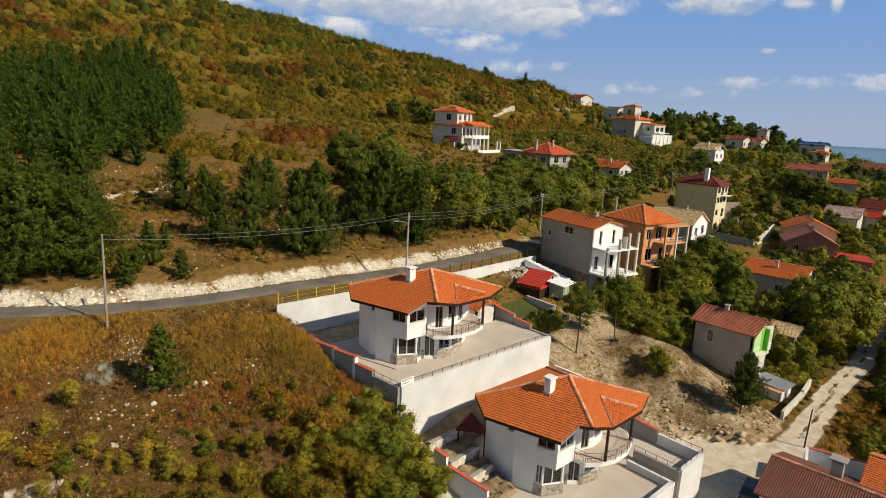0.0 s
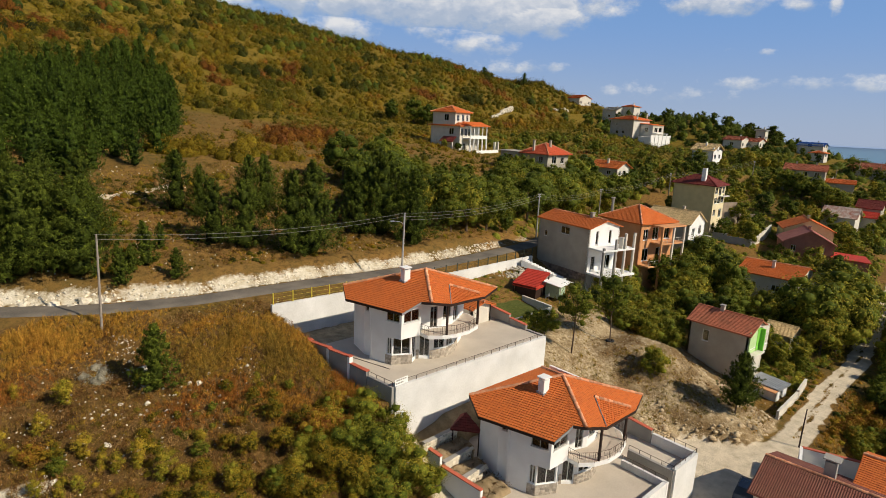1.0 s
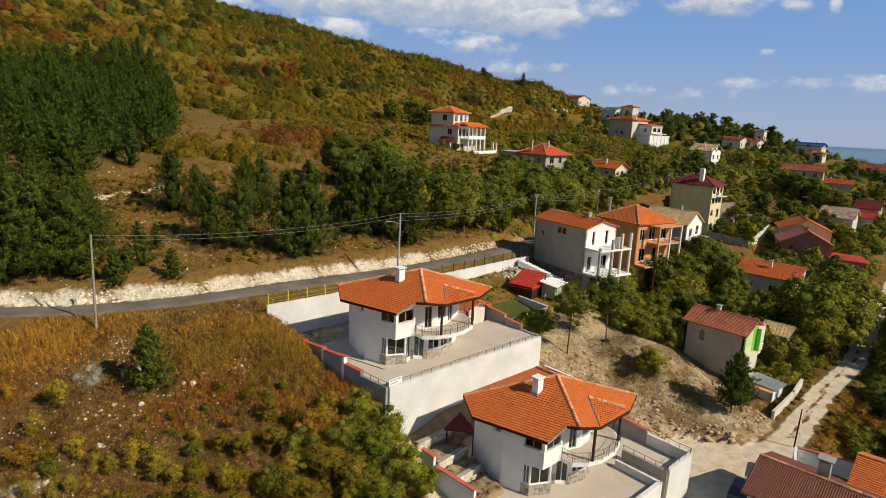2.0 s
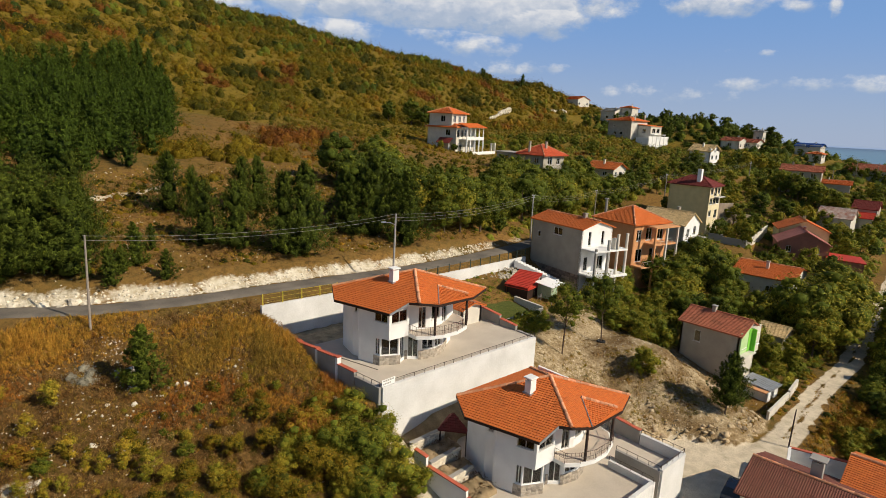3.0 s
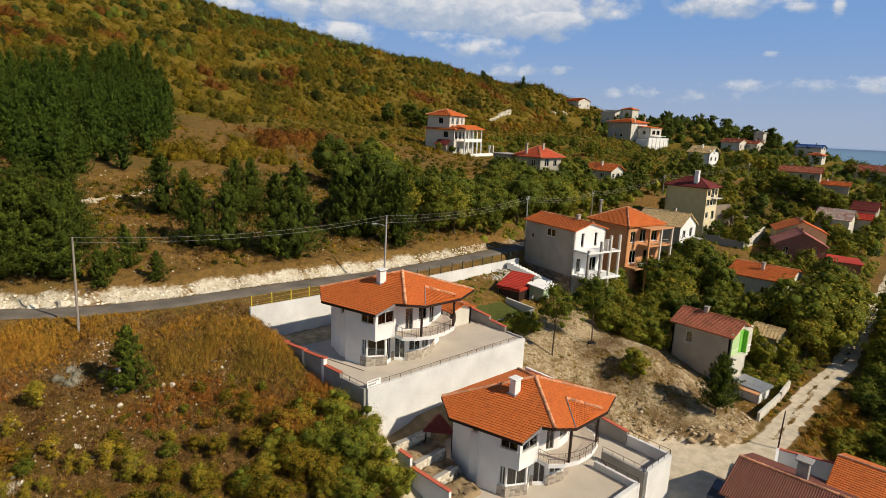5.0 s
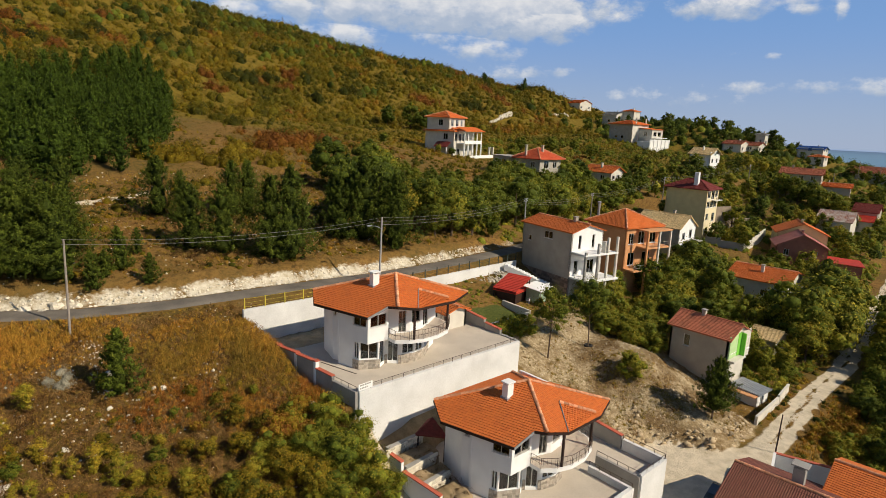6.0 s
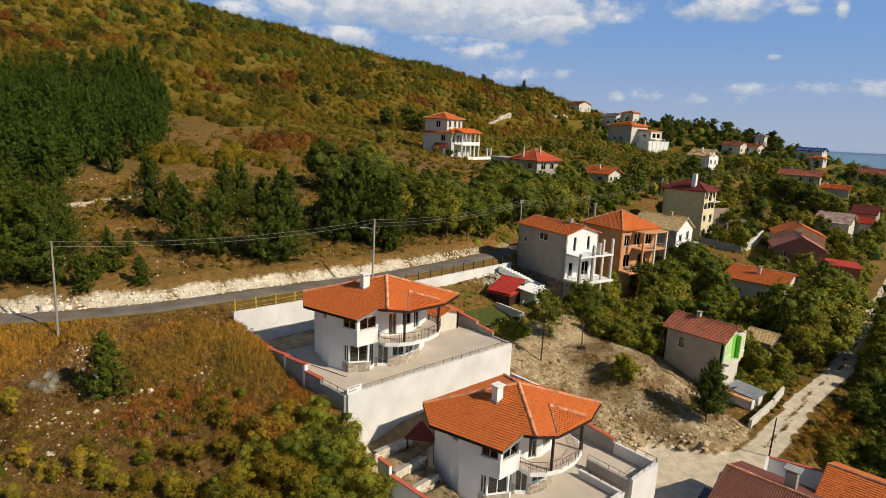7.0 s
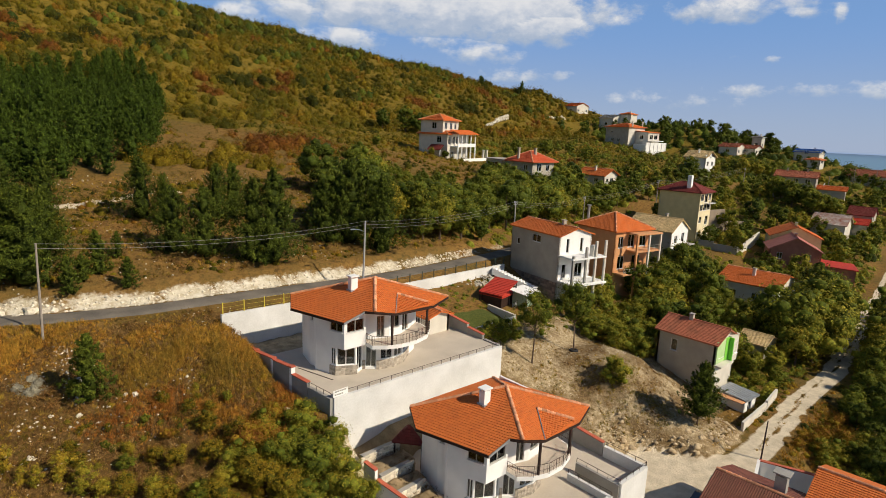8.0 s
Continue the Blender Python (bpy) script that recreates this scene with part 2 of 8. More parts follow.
def road_y(x):
    return np.interp(x, ROAD_X, ROAD_Y)


def lane_y(x):
    return np.interp(x, LANE_X, LANE_Y)


def foot_y(x):
    """The foot of the cut bank above the yard and the lane."""
    return np.interp(x, (24, 28, 30.4, 32.4, 34, 37, 40.2, 44), (-12.2, -12.3, -12.9, -15.6, -18.2, -18.9, -19.0, -18.2))


def smooth(a, b, v):
    v = np.clip((v - a) / (b - a), 0, 1)
    return v * v * (3 - 2 * v)


def ripple(x, y, s):
    """Uneven ground: a few sines at odd angles, about -1 to 1."""
    x, y = x / s, y / s
    return (np.sin(1.7 * x + 0.6 * y + 1.3) + np.sin(-0.9 * x + 1.9 * y + 0.4) + np.sin(2.9 * x - 1.3 * y) * 0.6 + np.sin(1.1 * x + 3.3 * y + 2) * 0.5) / 3.1


def inside(x, y, x0, x1, y0, y1, soft=0.5):
    return smooth(x0 - soft, x0 + 0.01, x) * smooth(-x1 - soft, -x1 + 0.01, -x) * smooth(y0 - soft, y0 + 0.01, y) * smooth(-y1 - soft, -y1 + 0.01, -y)


def land(x, y):
    """The ground's height."""
    x, y = np.asarray(x, float), np.asarray(y, float)
    yy = y - (road_y(x) - 24.5) * np.exp(-(((y - road_y(x)) / 25) ** 2)) * smooth(-130, -110, -np.abs(x))
    table = np.array([np.interp(yy, KNOTS, p) for p in PROFILES])
    k = np.clip(np.searchsorted(STATIONS, x) - 1, 0, len(STATIONS) - 2)
    st = np.array(STATIONS, float)
    f = np.clip((x - st[k]) / (st[k + 1] - st[k]), 0, 1)
    f = f * f * (3 - 2 * f)
    z = np.take_along_axis(table, k[None], 0)[0] * (1 - f) + np.take_along_axis(table, (k + 1)[None], 0)[0] * f
    off_road = smooth(2.6, 5.5, np.abs(y - road_y(x)))
    off_lane = smooth(1.8, 4.5, np.abs(y - lane_y(x)))
    z = z + (0.25 * ripple(x, y, 2.2) + 0.10 * ripple(y, x, 0.7)) * off_road * off_lane
    z = z + smooth(140, 240, y) * (3.0 * ripple(x, y, 28) + 1.2 * ripple(y, x, 9))
    z = z + 9.5 * np.exp(-(((x - 318) / 28) ** 2) - ((y - 132) / 38) ** 2)
    z = z + 2.5 * np.exp(-(((x - 335) / 34) ** 2) - ((y - 215) / 48) ** 2) - 9.0 * np.exp(-(((x - 303) / 30) ** 2) - ((y - 278) / 30) ** 2)
    z = z + 5.0 * np.exp(-(((x - 318) / 34) ** 2) - ((y - 92) / 34) ** 2)
    z = z - 5.0 * np.exp(-(((x - 249) / 13) ** 2) - ((y - 106) / 11) ** 2)
    z = z + 4.8 * np.exp(-(((x - 182) / 20) ** 2) - ((y - 12) / 15) ** 2)
    lane_z = np.interp(x, (10, 24, 41, 71, 140, 170), (-10.4, -9.9, -9.6, -9.4, -8.6, -7.5))
    near = inside(x, y, 20, 160, -60, 10, 1) * (1 - smooth(2.2, 5.5, np.abs(y - lane_y(x))))
    z = z * (1 - near) + lane_z * near
    yard = inside(x, y, 22.2, 33, -25, -12.5, 2.0)
    z = z * (1 - yard) - 9.85 * yard
    d = y - foot_y(x)
    crest = np.interp(y, (-18, -12, -6, 2), (41.5, 41.5, 40.5, 38.5))
    slope = np.interp(d, (-1, 0, 1.0, 8, 12.5, 15), (-9.85, -9.8, -8.75, -6.4, -4.0, -3.5)) + (0.16 * ripple(x, y, 1.3) + 0.08 * ripple(y, x, 0.6)) * smooth(0, 2, d)
    mound = smooth(22.6, 24.2, x) * (1 - smooth(-0.5, 3.5, x - crest)) * smooth(-0.6, 0.3, d) * (1 - smooth(-2, 3, y))
    z = z * (1 - mound) + slope * mound
    one = inside(x, y, -1.2, 21.2, 0.3, 19.0, 0.6)
    z = z * (1 - one) - 1.5 * one
    two = inside(x, y, 1.9, 20.9, -17.4, -0.4, 0.5)
    return z * (1 - two) - 7.1 * two


# ---- shaping helpers
def part(name, bm, mat, parent=None, label="", kind="", smooth_faces=False):
    """Links a bmesh as one mesh object under a thing or a part."""
    me = bpy.data.meshes.new(name)
    if smooth_faces:
        for f in bm.faces:
            f.smooth = True
    bm.to_mesh(me)
    bm.free()
    me.materials.append(mat)
    ob = new(name, me)
    ob.parent = parent
    return tagged(ob, label, kind=kind)


def thing(name, m, label, category, group="", kind=""):
    ob = new(name)
    ob.matrix_basis = m
    return tagged(ob, label, category, group, kind)


def add_box(bm, x0, x1, y0, y1, z0, z1, m=None, bevel=0.0):
    vs = [bm.verts.new((x, y, z)) for z in (z0, z1) for x, y in ((x0, y0), (x1, y0), (x1, y1), (x0, y1))]
    fs = [bm.faces.new([vs[i] for i in f]) for f in ((3, 2, 1, 0), (4, 5, 6, 7), (0, 1, 5, 4), (1, 2, 6, 5), (2, 3, 7, 6), (3, 0, 4, 7))]
    if bevel:
        r = bmesh.ops.bevel(bm, geom=list({e for f in fs for e in f.edges}), offset=bevel, segments=1, affect="EDGES")
        vs = list({v for f in r["faces"] for v in f.verts} | {v for v in vs if v.is_valid})
    if m is not None:
        bmesh.ops.transform(bm, matrix=m, verts=vs)
    return vs


def boxed(*args, **kw):
    bm = bmesh.new()
    add_box(bm, *args, **kw)
    return bm


def add_prism(bm, outline, z0, z1):
    """An upright prism over a plan outline (anticlockwise)."""
    lo, hi = [bm.verts.new((x, y, z0)) for x, y in outline], [bm.verts.new((x, y, z1)) for x, y in outline]
    bm.faces.new(lo[::-1]), bm.faces.new(hi)
    for i in range(len(lo)):
        j = (i + 1) % len(lo)
        bm.faces.new((lo[i], lo[j], hi[j], hi[i]))


def prism(outline, z0, z1):
    bm = bmesh.new()
    add_prism(bm, outline, z0, z1)
    return bm


def add_tube(bm, points, radius, sides=6):
    """A tube along a line of points."""
    pts = [Vector(p) for p in points]
    rings = []
    for i, p in enumerate(pts):
        d = (pts[min(i + 1, len(pts) - 1)] - pts[max(i - 1, 0)]).normalized()
        a = d.orthogonal().normalized() if i == 0 else (rings_a - d * rings_a.dot(d)).normalized()
        rings_a, b = a, d.cross(a)
        r = radius[i] if isinstance(radius, (list, tuple)) else radius
        rings.append([bm.verts.new(p + (a * math.cos(2 * math.pi * k / sides) + b * math.sin(2 * math.pi * k / sides)) * r) for k in range(sides)])
    for r0, r1 in zip(rings, rings[1:]):
        for k in range(sides):
            bm.faces.new((r0[k], r0[(k + 1) % sides], r1[(k + 1) % sides], r1[k]))
    bm.faces.new(rings[0][::-1]), bm.faces.new(rings[-1])


def tube(points, radius, sides=6):
    bm = bmesh.new()
    add_tube(bm, points, radius, sides)
    return bm


def wall_panel(a, b, z0, z1, holes=(), thick=0.25):
    """A wall from plan point a to b (its outside on the right hand, going a to b), pierced by holes (u0, u1, z0, z1)."""
    bm = bmesh.new()
    a, b = Vector(a), Vector(b)
    length, d = (b - a).length, (b - a).normalized()
    nrm = Vector((-d.y, d.x))
    us = sorted({0.0, length, *[u for h in holes for u in h[:2]]})
    zs = sorted({z0, z1, *[z for h in holes for z in h[2:]]})

    def pt(u, z, deep):
        q = a + d * u + nrm * (thick if deep else 0)
        return bm.verts.new((q.x, q.y, z))

    def solid(i, j):
        if not (0 <= i < len(us) - 1 and 0 <= j < len(zs) - 1):
            return False
        u, z = (us[i] + us[i + 1]) / 2, (zs[j] + zs[j + 1]) / 2
        return not any(h[0] < u < h[1] and h[2] < z < h[3] for h in holes)

    for i in range(len(us) - 1):
        for j in range(len(zs) - 1):
            if not solid(i, j):
                continue
            u0, u1, w0, w1 = us[i], us[i + 1], zs[j], zs[j + 1]
            bm.faces.new([pt(u0, w0, 0), pt(u1, w0, 0), pt(u1, w1, 0), pt(u0, w1, 0)])
            bm.faces.new([pt(u0, w1, 1), pt(u1, w1, 1), pt(u1, w0, 1), pt(u0, w0, 1)])
            for test, p, q in (((i - 1, j), (u0, w1), (u0, w0)), ((i + 1, j), (u1, w0), (u1, w1)), ((i, j - 1), (u0, w0), (u1, w0)), ((i, j + 1), (u1, w1), (u0, w1))):
                if not solid(*test):
                    bm.faces.new([pt(*q, 0), pt(*p, 0), pt(*p, 1), pt(*q, 1)])
    bmesh.ops.remove_doubles(bm, verts=bm.verts, dist=0.0005)
    return bm


def window_part(name, a, b, hole, parent, frame_mat, bars=1, sill=True, deep=0.08):
    """A framed window or glazed door that fills a hole of the wall a-b, with its pane and sill."""
    a, b = Vector(a), Vector(b)
    d = (b - a).normalized()
    u0, u1, z0, z1 = hole
    ang = math.degrees(math.atan2(d.y, d.x))
    w, h, t = u1 - u0, z1 - z0, 0.07
    o = a + d * u0
    ob = part(name, boxed(0, t, deep, deep + 0.06, 0, h), frame_mat, parent)
    ob.matrix_basis = pose(o.x, o.y, z0, 0, 0, ang)
    bm = bmesh.new()
    add_box(bm, 0, t, deep, deep + 0.06, 0, h), add_box(bm, w - t, w, deep, deep + 0.06, 0, h)
    add_box(bm, t, w - t, deep, deep + 0.06, 0, t), add_box(bm, t, w - t, deep, deep + 0.06, h - t, h)
    for k in range(bars):
        c = w * (k + 1) / (bars + 1)
        add_box(bm, c - t / 2, c + t / 2, deep, deep + 0.06, t, h - t)
    bm.to_mesh(ob.data)
    bm.free()
    pane = part("pane", boxed(t, w - t, deep + 0.02, deep + 0.035, t, h - t), GLASS, ob)
    pane.visible_shadow = False
    if sill:
        part("sill", boxed(-0.06, w + 0.06, -0.07, deep, -0.05, 0.0), FRAME, ob)
    return ob


def clip_convex(poly, p, n):
    """The part of a convex polygon (Vectors) on the side of the plane (p, n) to which n points."""
    out = []
    for i, a in enumerate(poly):
        b = poly[(i + 1) % len(poly)]
        da, db = (a - p).dot(n), (b - p).dot(n)
        if da >= 0:
            out.append(a)
        if da * db < 0:
            out.append(a + (b - a) * (da / (da - db)))
    return out


def add_courses(bm, poly, eave_a, eave_b, course=0.265, lip=0.055, under=0.14):
    """A roof slope over a flat polygon: overlapping tile courses parallel to the eave, with UVs in metres, over a board."""
    poly = [Vector(p) for p in poly]
    n = (poly[1] - poly[0]).cross(poly[2] - poly[0]).normalized()
    n = n if n.z > 0 else -n
    u = (Vector(eave_b) - Vector(eave_a)).normalized()
    v = n.cross(u)
    v = v if v.z > 0 else -v
    o = Vector(eave_a)
    uv = bm.loops.layers.uv.verify()
    top = max((p - o).dot(v) for p in poly)
    low = min((p - o).dot(v) for p in poly)
    k = low
    while k < top - 0.01:
        piece = clip_convex(clip_convex(poly, o + v * k, v), o + v * (k + course), -v)
        if len(piece) > 2:
            def lifted(p):
                return p + n * (0.03 + lip * (1 - ((p - o).dot(v) - k) / course))
            vs = [bm.verts.new(lifted(p)) for p in piece]
            f = bm.faces.new(vs)
            f.normal_update()
            if f.normal.z < 0:
                f.normal_flip()
            for lp, in zip(f.loops):
                q = lp.vert.co - o
                lp[uv].uv = (q.dot(u), q.dot(v) + 0.001)
            edge = [p for p in piece if abs((p - o).dot(v) - k) < 1e-4]
            if len(edge) == 2:
                a, b = edge
                low_n = n * (0.03 if k > low + 0.01 else 0.0)
                q = bm.faces.new([bm.verts.new(c) for c in (a + low_n, b + low_n, b + n * (0.03 + lip), a + n * (0.03 + lip))])
                for lp in q.loops:
                    w = lp.vert.co - o
                    lp[uv].uv = (w.dot(u), w.dot(v) - 0.02)
        k += course
    lo = [bm.verts.new(p - Vector((0, 0, under))) for p in poly]
    hi = [bm.verts.new(p) for p in poly]
    f = bm.faces.new(lo)
    for i in range(len(lo)):
        j = (i + 1) % len(lo)
        bm.faces.new((lo[i], lo[j], hi[j], hi[i]))
    bmesh.ops.remove_doubles(bm, verts=bm.verts, dist=0.002)


def add_ridge(bm, a, b, radius=0.15, piece=0.4):
    """A run of half-round ridge tiles, each overlapping the next."""
    a, b = Vector(a), Vector(b)
    d = (b - a)
    n = max(1, round(d.length / piece))
    side = d.cross(Vector((0, 0, 1))).normalized()
    up = side.cross(d).normalized()
    for i in range(n):
        r = []
        for s, rad in ((i / n, radius * 1.15), ((i + 1.12) / n, radius * 0.9)):
            c = a + d * min(s, 1.0)
            r.append([bm.verts.new(c + side * rad * math.cos(t) + up * (rad * math.sin(t) + 0.03)) for t in np.linspace(0, math.pi, 6)])
        for k in range(5):
            bm.faces.new((r[0][k], r[0][k + 1], r[1][k + 1], r[1][k]))
        bm.faces.new(r[0])


def mesh_arrays(name, verts, quads, mat, tint=None, parent=None, label="", category="", kind="", group="", way=None):
    """A mesh from arrays of corners (n, 3) and quads (m, 4)."""
    me = bpy.data.meshes.new(name)
    me.vertices.add(len(verts))
    me.vertices.foreach_set("co", np.ascontiguousarray(verts, np.float32).ravel())
    me.loops.add(quads.size)
    me.loops.foreach_set("vertex_index", np.ascontiguousarray(quads, np.int32).ravel())
    me.polygons.add(len(quads))
    me.polygons.foreach_set("loop_start", np.arange(0, quads.size, quads.shape[1], dtype=np.int32))
    me.update(calc_edges=True)
    if tint is not None:
        me.attributes.new("tint", "FLOAT", "POINT").data.foreach_set("value", np.ascontiguousarray(tint, np.float32))
    if way is not None:
        me.attributes.new("way", "FLOAT_VECTOR", "POINT").data.foreach_set("vector", np.ascontiguousarray(way, np.float32).ravel())
    me.materials.append(mat)
    ob = new(name, me)
    ob.parent = parent
    return tagged(ob, label, category, group, kind)


def sphere_base(levels, floor):
    """Corners and triangles of a unit sphere, open below the height floor."""
    bm = bmesh.new()
    bmesh.ops.create_icosphere(bm, subdivisions=levels, radius=1)
    v = np.array([q.co for q in bm.verts])
    f = np.array([[q.index for q in t.verts] for t in bm.faces])
    bm.free()
    f = f[v[f][:, :, 2].max(1) > floor]
    used, f = np.unique(f, return_inverse=True)
    return v[used], f.reshape(-1, 3)


HALF, LUMP = sphere_base(1, 0.0), sphere_base(1, -2)


def unit_rows(a):
    return a / (np.linalg.norm(a, axis=1, keepdims=True) + 1e-9)


def foliage(name, rng, leaves, masses, mat, parent=None, base=None, wide=0.6, **tags):
    """One mesh of leaves over inner masses whose dark tint paints the crown's inner shade. leaves: places, sizes,
    tints, ways they point, ways they look, ways of light; masses: places, radii (m, 3), tints.
    """
    c, size, tint, out, face, way = leaves
    v, q = leaf_shapes(rng, c, size, wide, 0.0, out, face)
    bv, bf = base or LUMP
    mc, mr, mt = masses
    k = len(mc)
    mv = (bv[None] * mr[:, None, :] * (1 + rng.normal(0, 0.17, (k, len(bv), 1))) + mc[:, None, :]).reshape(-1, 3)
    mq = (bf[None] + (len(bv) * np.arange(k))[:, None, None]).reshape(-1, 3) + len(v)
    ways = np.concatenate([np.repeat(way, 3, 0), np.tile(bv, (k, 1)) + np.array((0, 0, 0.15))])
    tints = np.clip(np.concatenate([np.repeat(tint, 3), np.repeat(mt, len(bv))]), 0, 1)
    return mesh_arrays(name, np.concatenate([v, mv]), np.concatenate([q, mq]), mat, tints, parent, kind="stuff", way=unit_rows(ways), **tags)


def leaf_shapes(rng, centres, sizes, wide=0.6, up=0.0, out=None, face=None):
    """Small turned leaf or needle shapes at the centres; out: the ways they mostly point, face: the ways they mostly look."""
    n = len(centres)
    a = rng.normal(size=(n, 3))
    if out is not None:
        a = a * 0.55 + out
    a[:, 2] += up
    if face is not None:
        f = face + rng.normal(0, 0.42, (n, 3))
        f /= np.linalg.norm(f, axis=1, keepdims=True)
        a = a - f * np.sum(a * f, 1, keepdims=True)
    a /= np.linalg.norm(a, axis=1, keepdims=True) + 1e-9
    b = np.cross(a, rng.normal(size=(n, 3)) if face is None else f)
    b /= np.linalg.norm(b, axis=1, keepdims=True) + 1e-9
    s = np.asarray(sizes)[:, None]
    c = np.asarray(centres)
    v = np.stack([c - a * s - b * s * wide, c - a * s + b * s * wide, c + a * s], 1).reshape(-1, 3)
    return v, np.arange(3 * n).reshape(-1, 3)


# ---- ground, roads, sea, clouds
def graded(near0, near1, step, far0, far1, growth):
    mid = np.arange(near0, near1 + step, step)
    out, lo, hi = list(mid), [], []
    s, p = step, mid[-1]
    while p < far1:
        s *= growth
        p += s
        hi.append(min(p, far1))
    s, p = step, mid[0]
    while p > far0:
        s *= growth
        p -= s
        lo.append(max(p, far0))
    return np.array(lo[::-1] + out + hi)


def ground_material():
    m = bpy.data.materials.new("hillside_earth")
    m.use_nodes = True
    n, link = m.node_tree.nodes, m.node_tree.links.new
    b = n["Principled BSDF"]
    tc = n.new("ShaderNodeTexCoord")

    def noise_at(scale, detail=8, rough=0.6):
        q = n.new("ShaderNodeTexNoise")
        q.inputs["Scale"].default_value, q.inputs["Detail"].default_value, q.inputs["Roughness"].default_value = scale, detail, rough
        link(tc.outputs["Object"], q.inputs["Vector"])
        return q.outputs[0]

    def ramp_of(value, stops):
        r = n.new("ShaderNodeValToRGB")
        while len(r.color_ramp.elements) < len(stops):
            r.color_ramp.elements.new(0.5)
        for e, (p, c) in zip(r.color_ramp.elements, stops):
            e.position, e.color = p, (*c, 1)
        link(value, r.inputs[0])
        return r.outputs[0]

    def mixed(f, a, c):
        q = n.new("ShaderNodeMix")
        q.data_type = "RGBA"
        link(f, q.inputs[0]), link(a, q.inputs[6]), link(c, q.inputs[7])
        return q.outputs[2]

    def masked(attr, value, lo, hi):
        at, add, mr = n.new("ShaderNodeAttribute"), n.new("ShaderNodeMath"), n.new("ShaderNodeMapRange")
        at.attribute_name = attr
        link(at.outputs["Fac"], add.inputs[0]), link(value, add.inputs[1])
        link(add.outputs[0], mr.inputs[0])
        mr.inputs[1].default_value, mr.inputs[2].default_value = lo, hi
        return mr.outputs[0]

    big, mid, fine, rough_edge = noise_at(0.06), noise_at(0.6, 12, 0.72), noise_at(6), noise_at(1.6, 12, 0.75)
    earth = ramp_of(noise_at(1.3, 12, 0.8), [(0.34, (0.055, 0.034, 0.013)), (0.46, (0.165, 0.092, 0.027)), (0.55, (0.27, 0.150, 0.042)), (0.64, (0.19, 0.105, 0.03)), (0.75, (0.34, 0.24, 0.11))])
    grass = ramp_of(noise_at(1.5), [(0.3, (0.075, 0.06, 0.02)), (0.5, (0.15, 0.10, 0.028)), (0.7, (0.20, 0.115, 0.03))])
    col = mixed(ramp_of(big, [(0.42, (0, 0, 0)), (0.6, (1, 1, 1))]), earth, grass)
    chalk = ramp_of(noise_at(1.1), [(0.3, (0.42, 0.34, 0.22)), (0.48, (0.60, 0.53, 0.40)), (0.7, (0.76, 0.70, 0.59))])
    dirt = ramp_of(noise_at(0.9), [(0.3, (0.50, 0.42, 0.30)), (0.6, (0.70, 0.60, 0.45))])
    scree = mixed(ramp_of(noise_at(0.22, 6, 0.6), [(0.44, (0, 0, 0)), (0.58, (1, 1, 1))]), ramp_of(noise_at(3.2, 12, 0.8), [(0.36, (0.085, 0.053, 0.025)), (0.5, (0.19, 0.123, 0.056)), (0.62, (0.31, 0.215, 0.11))]),
                  ramp_of(noise_at(2.4, 12, 0.8), [(0.34, (0.16, 0.108, 0.054)), (0.5, (0.37, 0.28, 0.16)), (0.64, (0.66, 0.54, 0.36))]))
    lawn = ramp_of(noise_at(3), [(0.3, (0.06, 0.075, 0.018)), (0.7, (0.11, 0.12, 0.03))])
    heath = ramp_of(noise_at(0.35, 12, 0.75), [(0.3, (0.07, 0.052, 0.010)), (0.45, (0.15, 0.105, 0.015)), (0.58, (0.20, 0.135, 0.018)), (0.72, (0.17, 0.085, 0.017))])
    litter = ramp_of(noise_at(3.6, 12, 0.8), [(0.34, (0.05, 0.028, 0.010)), (0.48, (0.125, 0.070, 0.022)), (0.58, (0.20, 0.112, 0.036)), (0.7, (0.33, 0.215, 0.09))])
    for attr, c, v in (("heath", heath, mid), ("litter", litter, mid), ("scree", scree, mid), ("dirt", dirt, mid), ("chalk", chalk, rough_edge), ("lawn", lawn, fine)):
        col = mixed(masked(attr, v, 0.85, 1.1), col, c)
    link(col, b.inputs["Base Color"])
    b.inputs["Roughness"].default_value, b.inputs["Specular IOR Level"].default_value = 0.95, 0.1
    bp = n.new("ShaderNodeBump")
    bp.inputs["Strength"].default_value, bp.inputs["Distance"].default_value = 0.7, 0.25
    link(noise_at(3.5, 10, 0.7), bp.inputs["Height"]), link(bp.outputs[0], b.inputs["Normal"])
    return m


def chalk_mask(x, y):
    d = y - road_y(x)
    bank = 0.85 * smooth(1.2, 2.2, d) * smooth(-5.0, -2.9, -d) * smooth(-62, -55, -np.abs(x)) * (0.75 + 0.3 * ripple(x, y * 0.3, 1.3)) * (1 - 0.4 * smooth(18, 45, x))
    patch = inside(x, y, -28.5, -25.2, 5.6, 7.6, 1.6)
    return np.maximum(bank, patch)


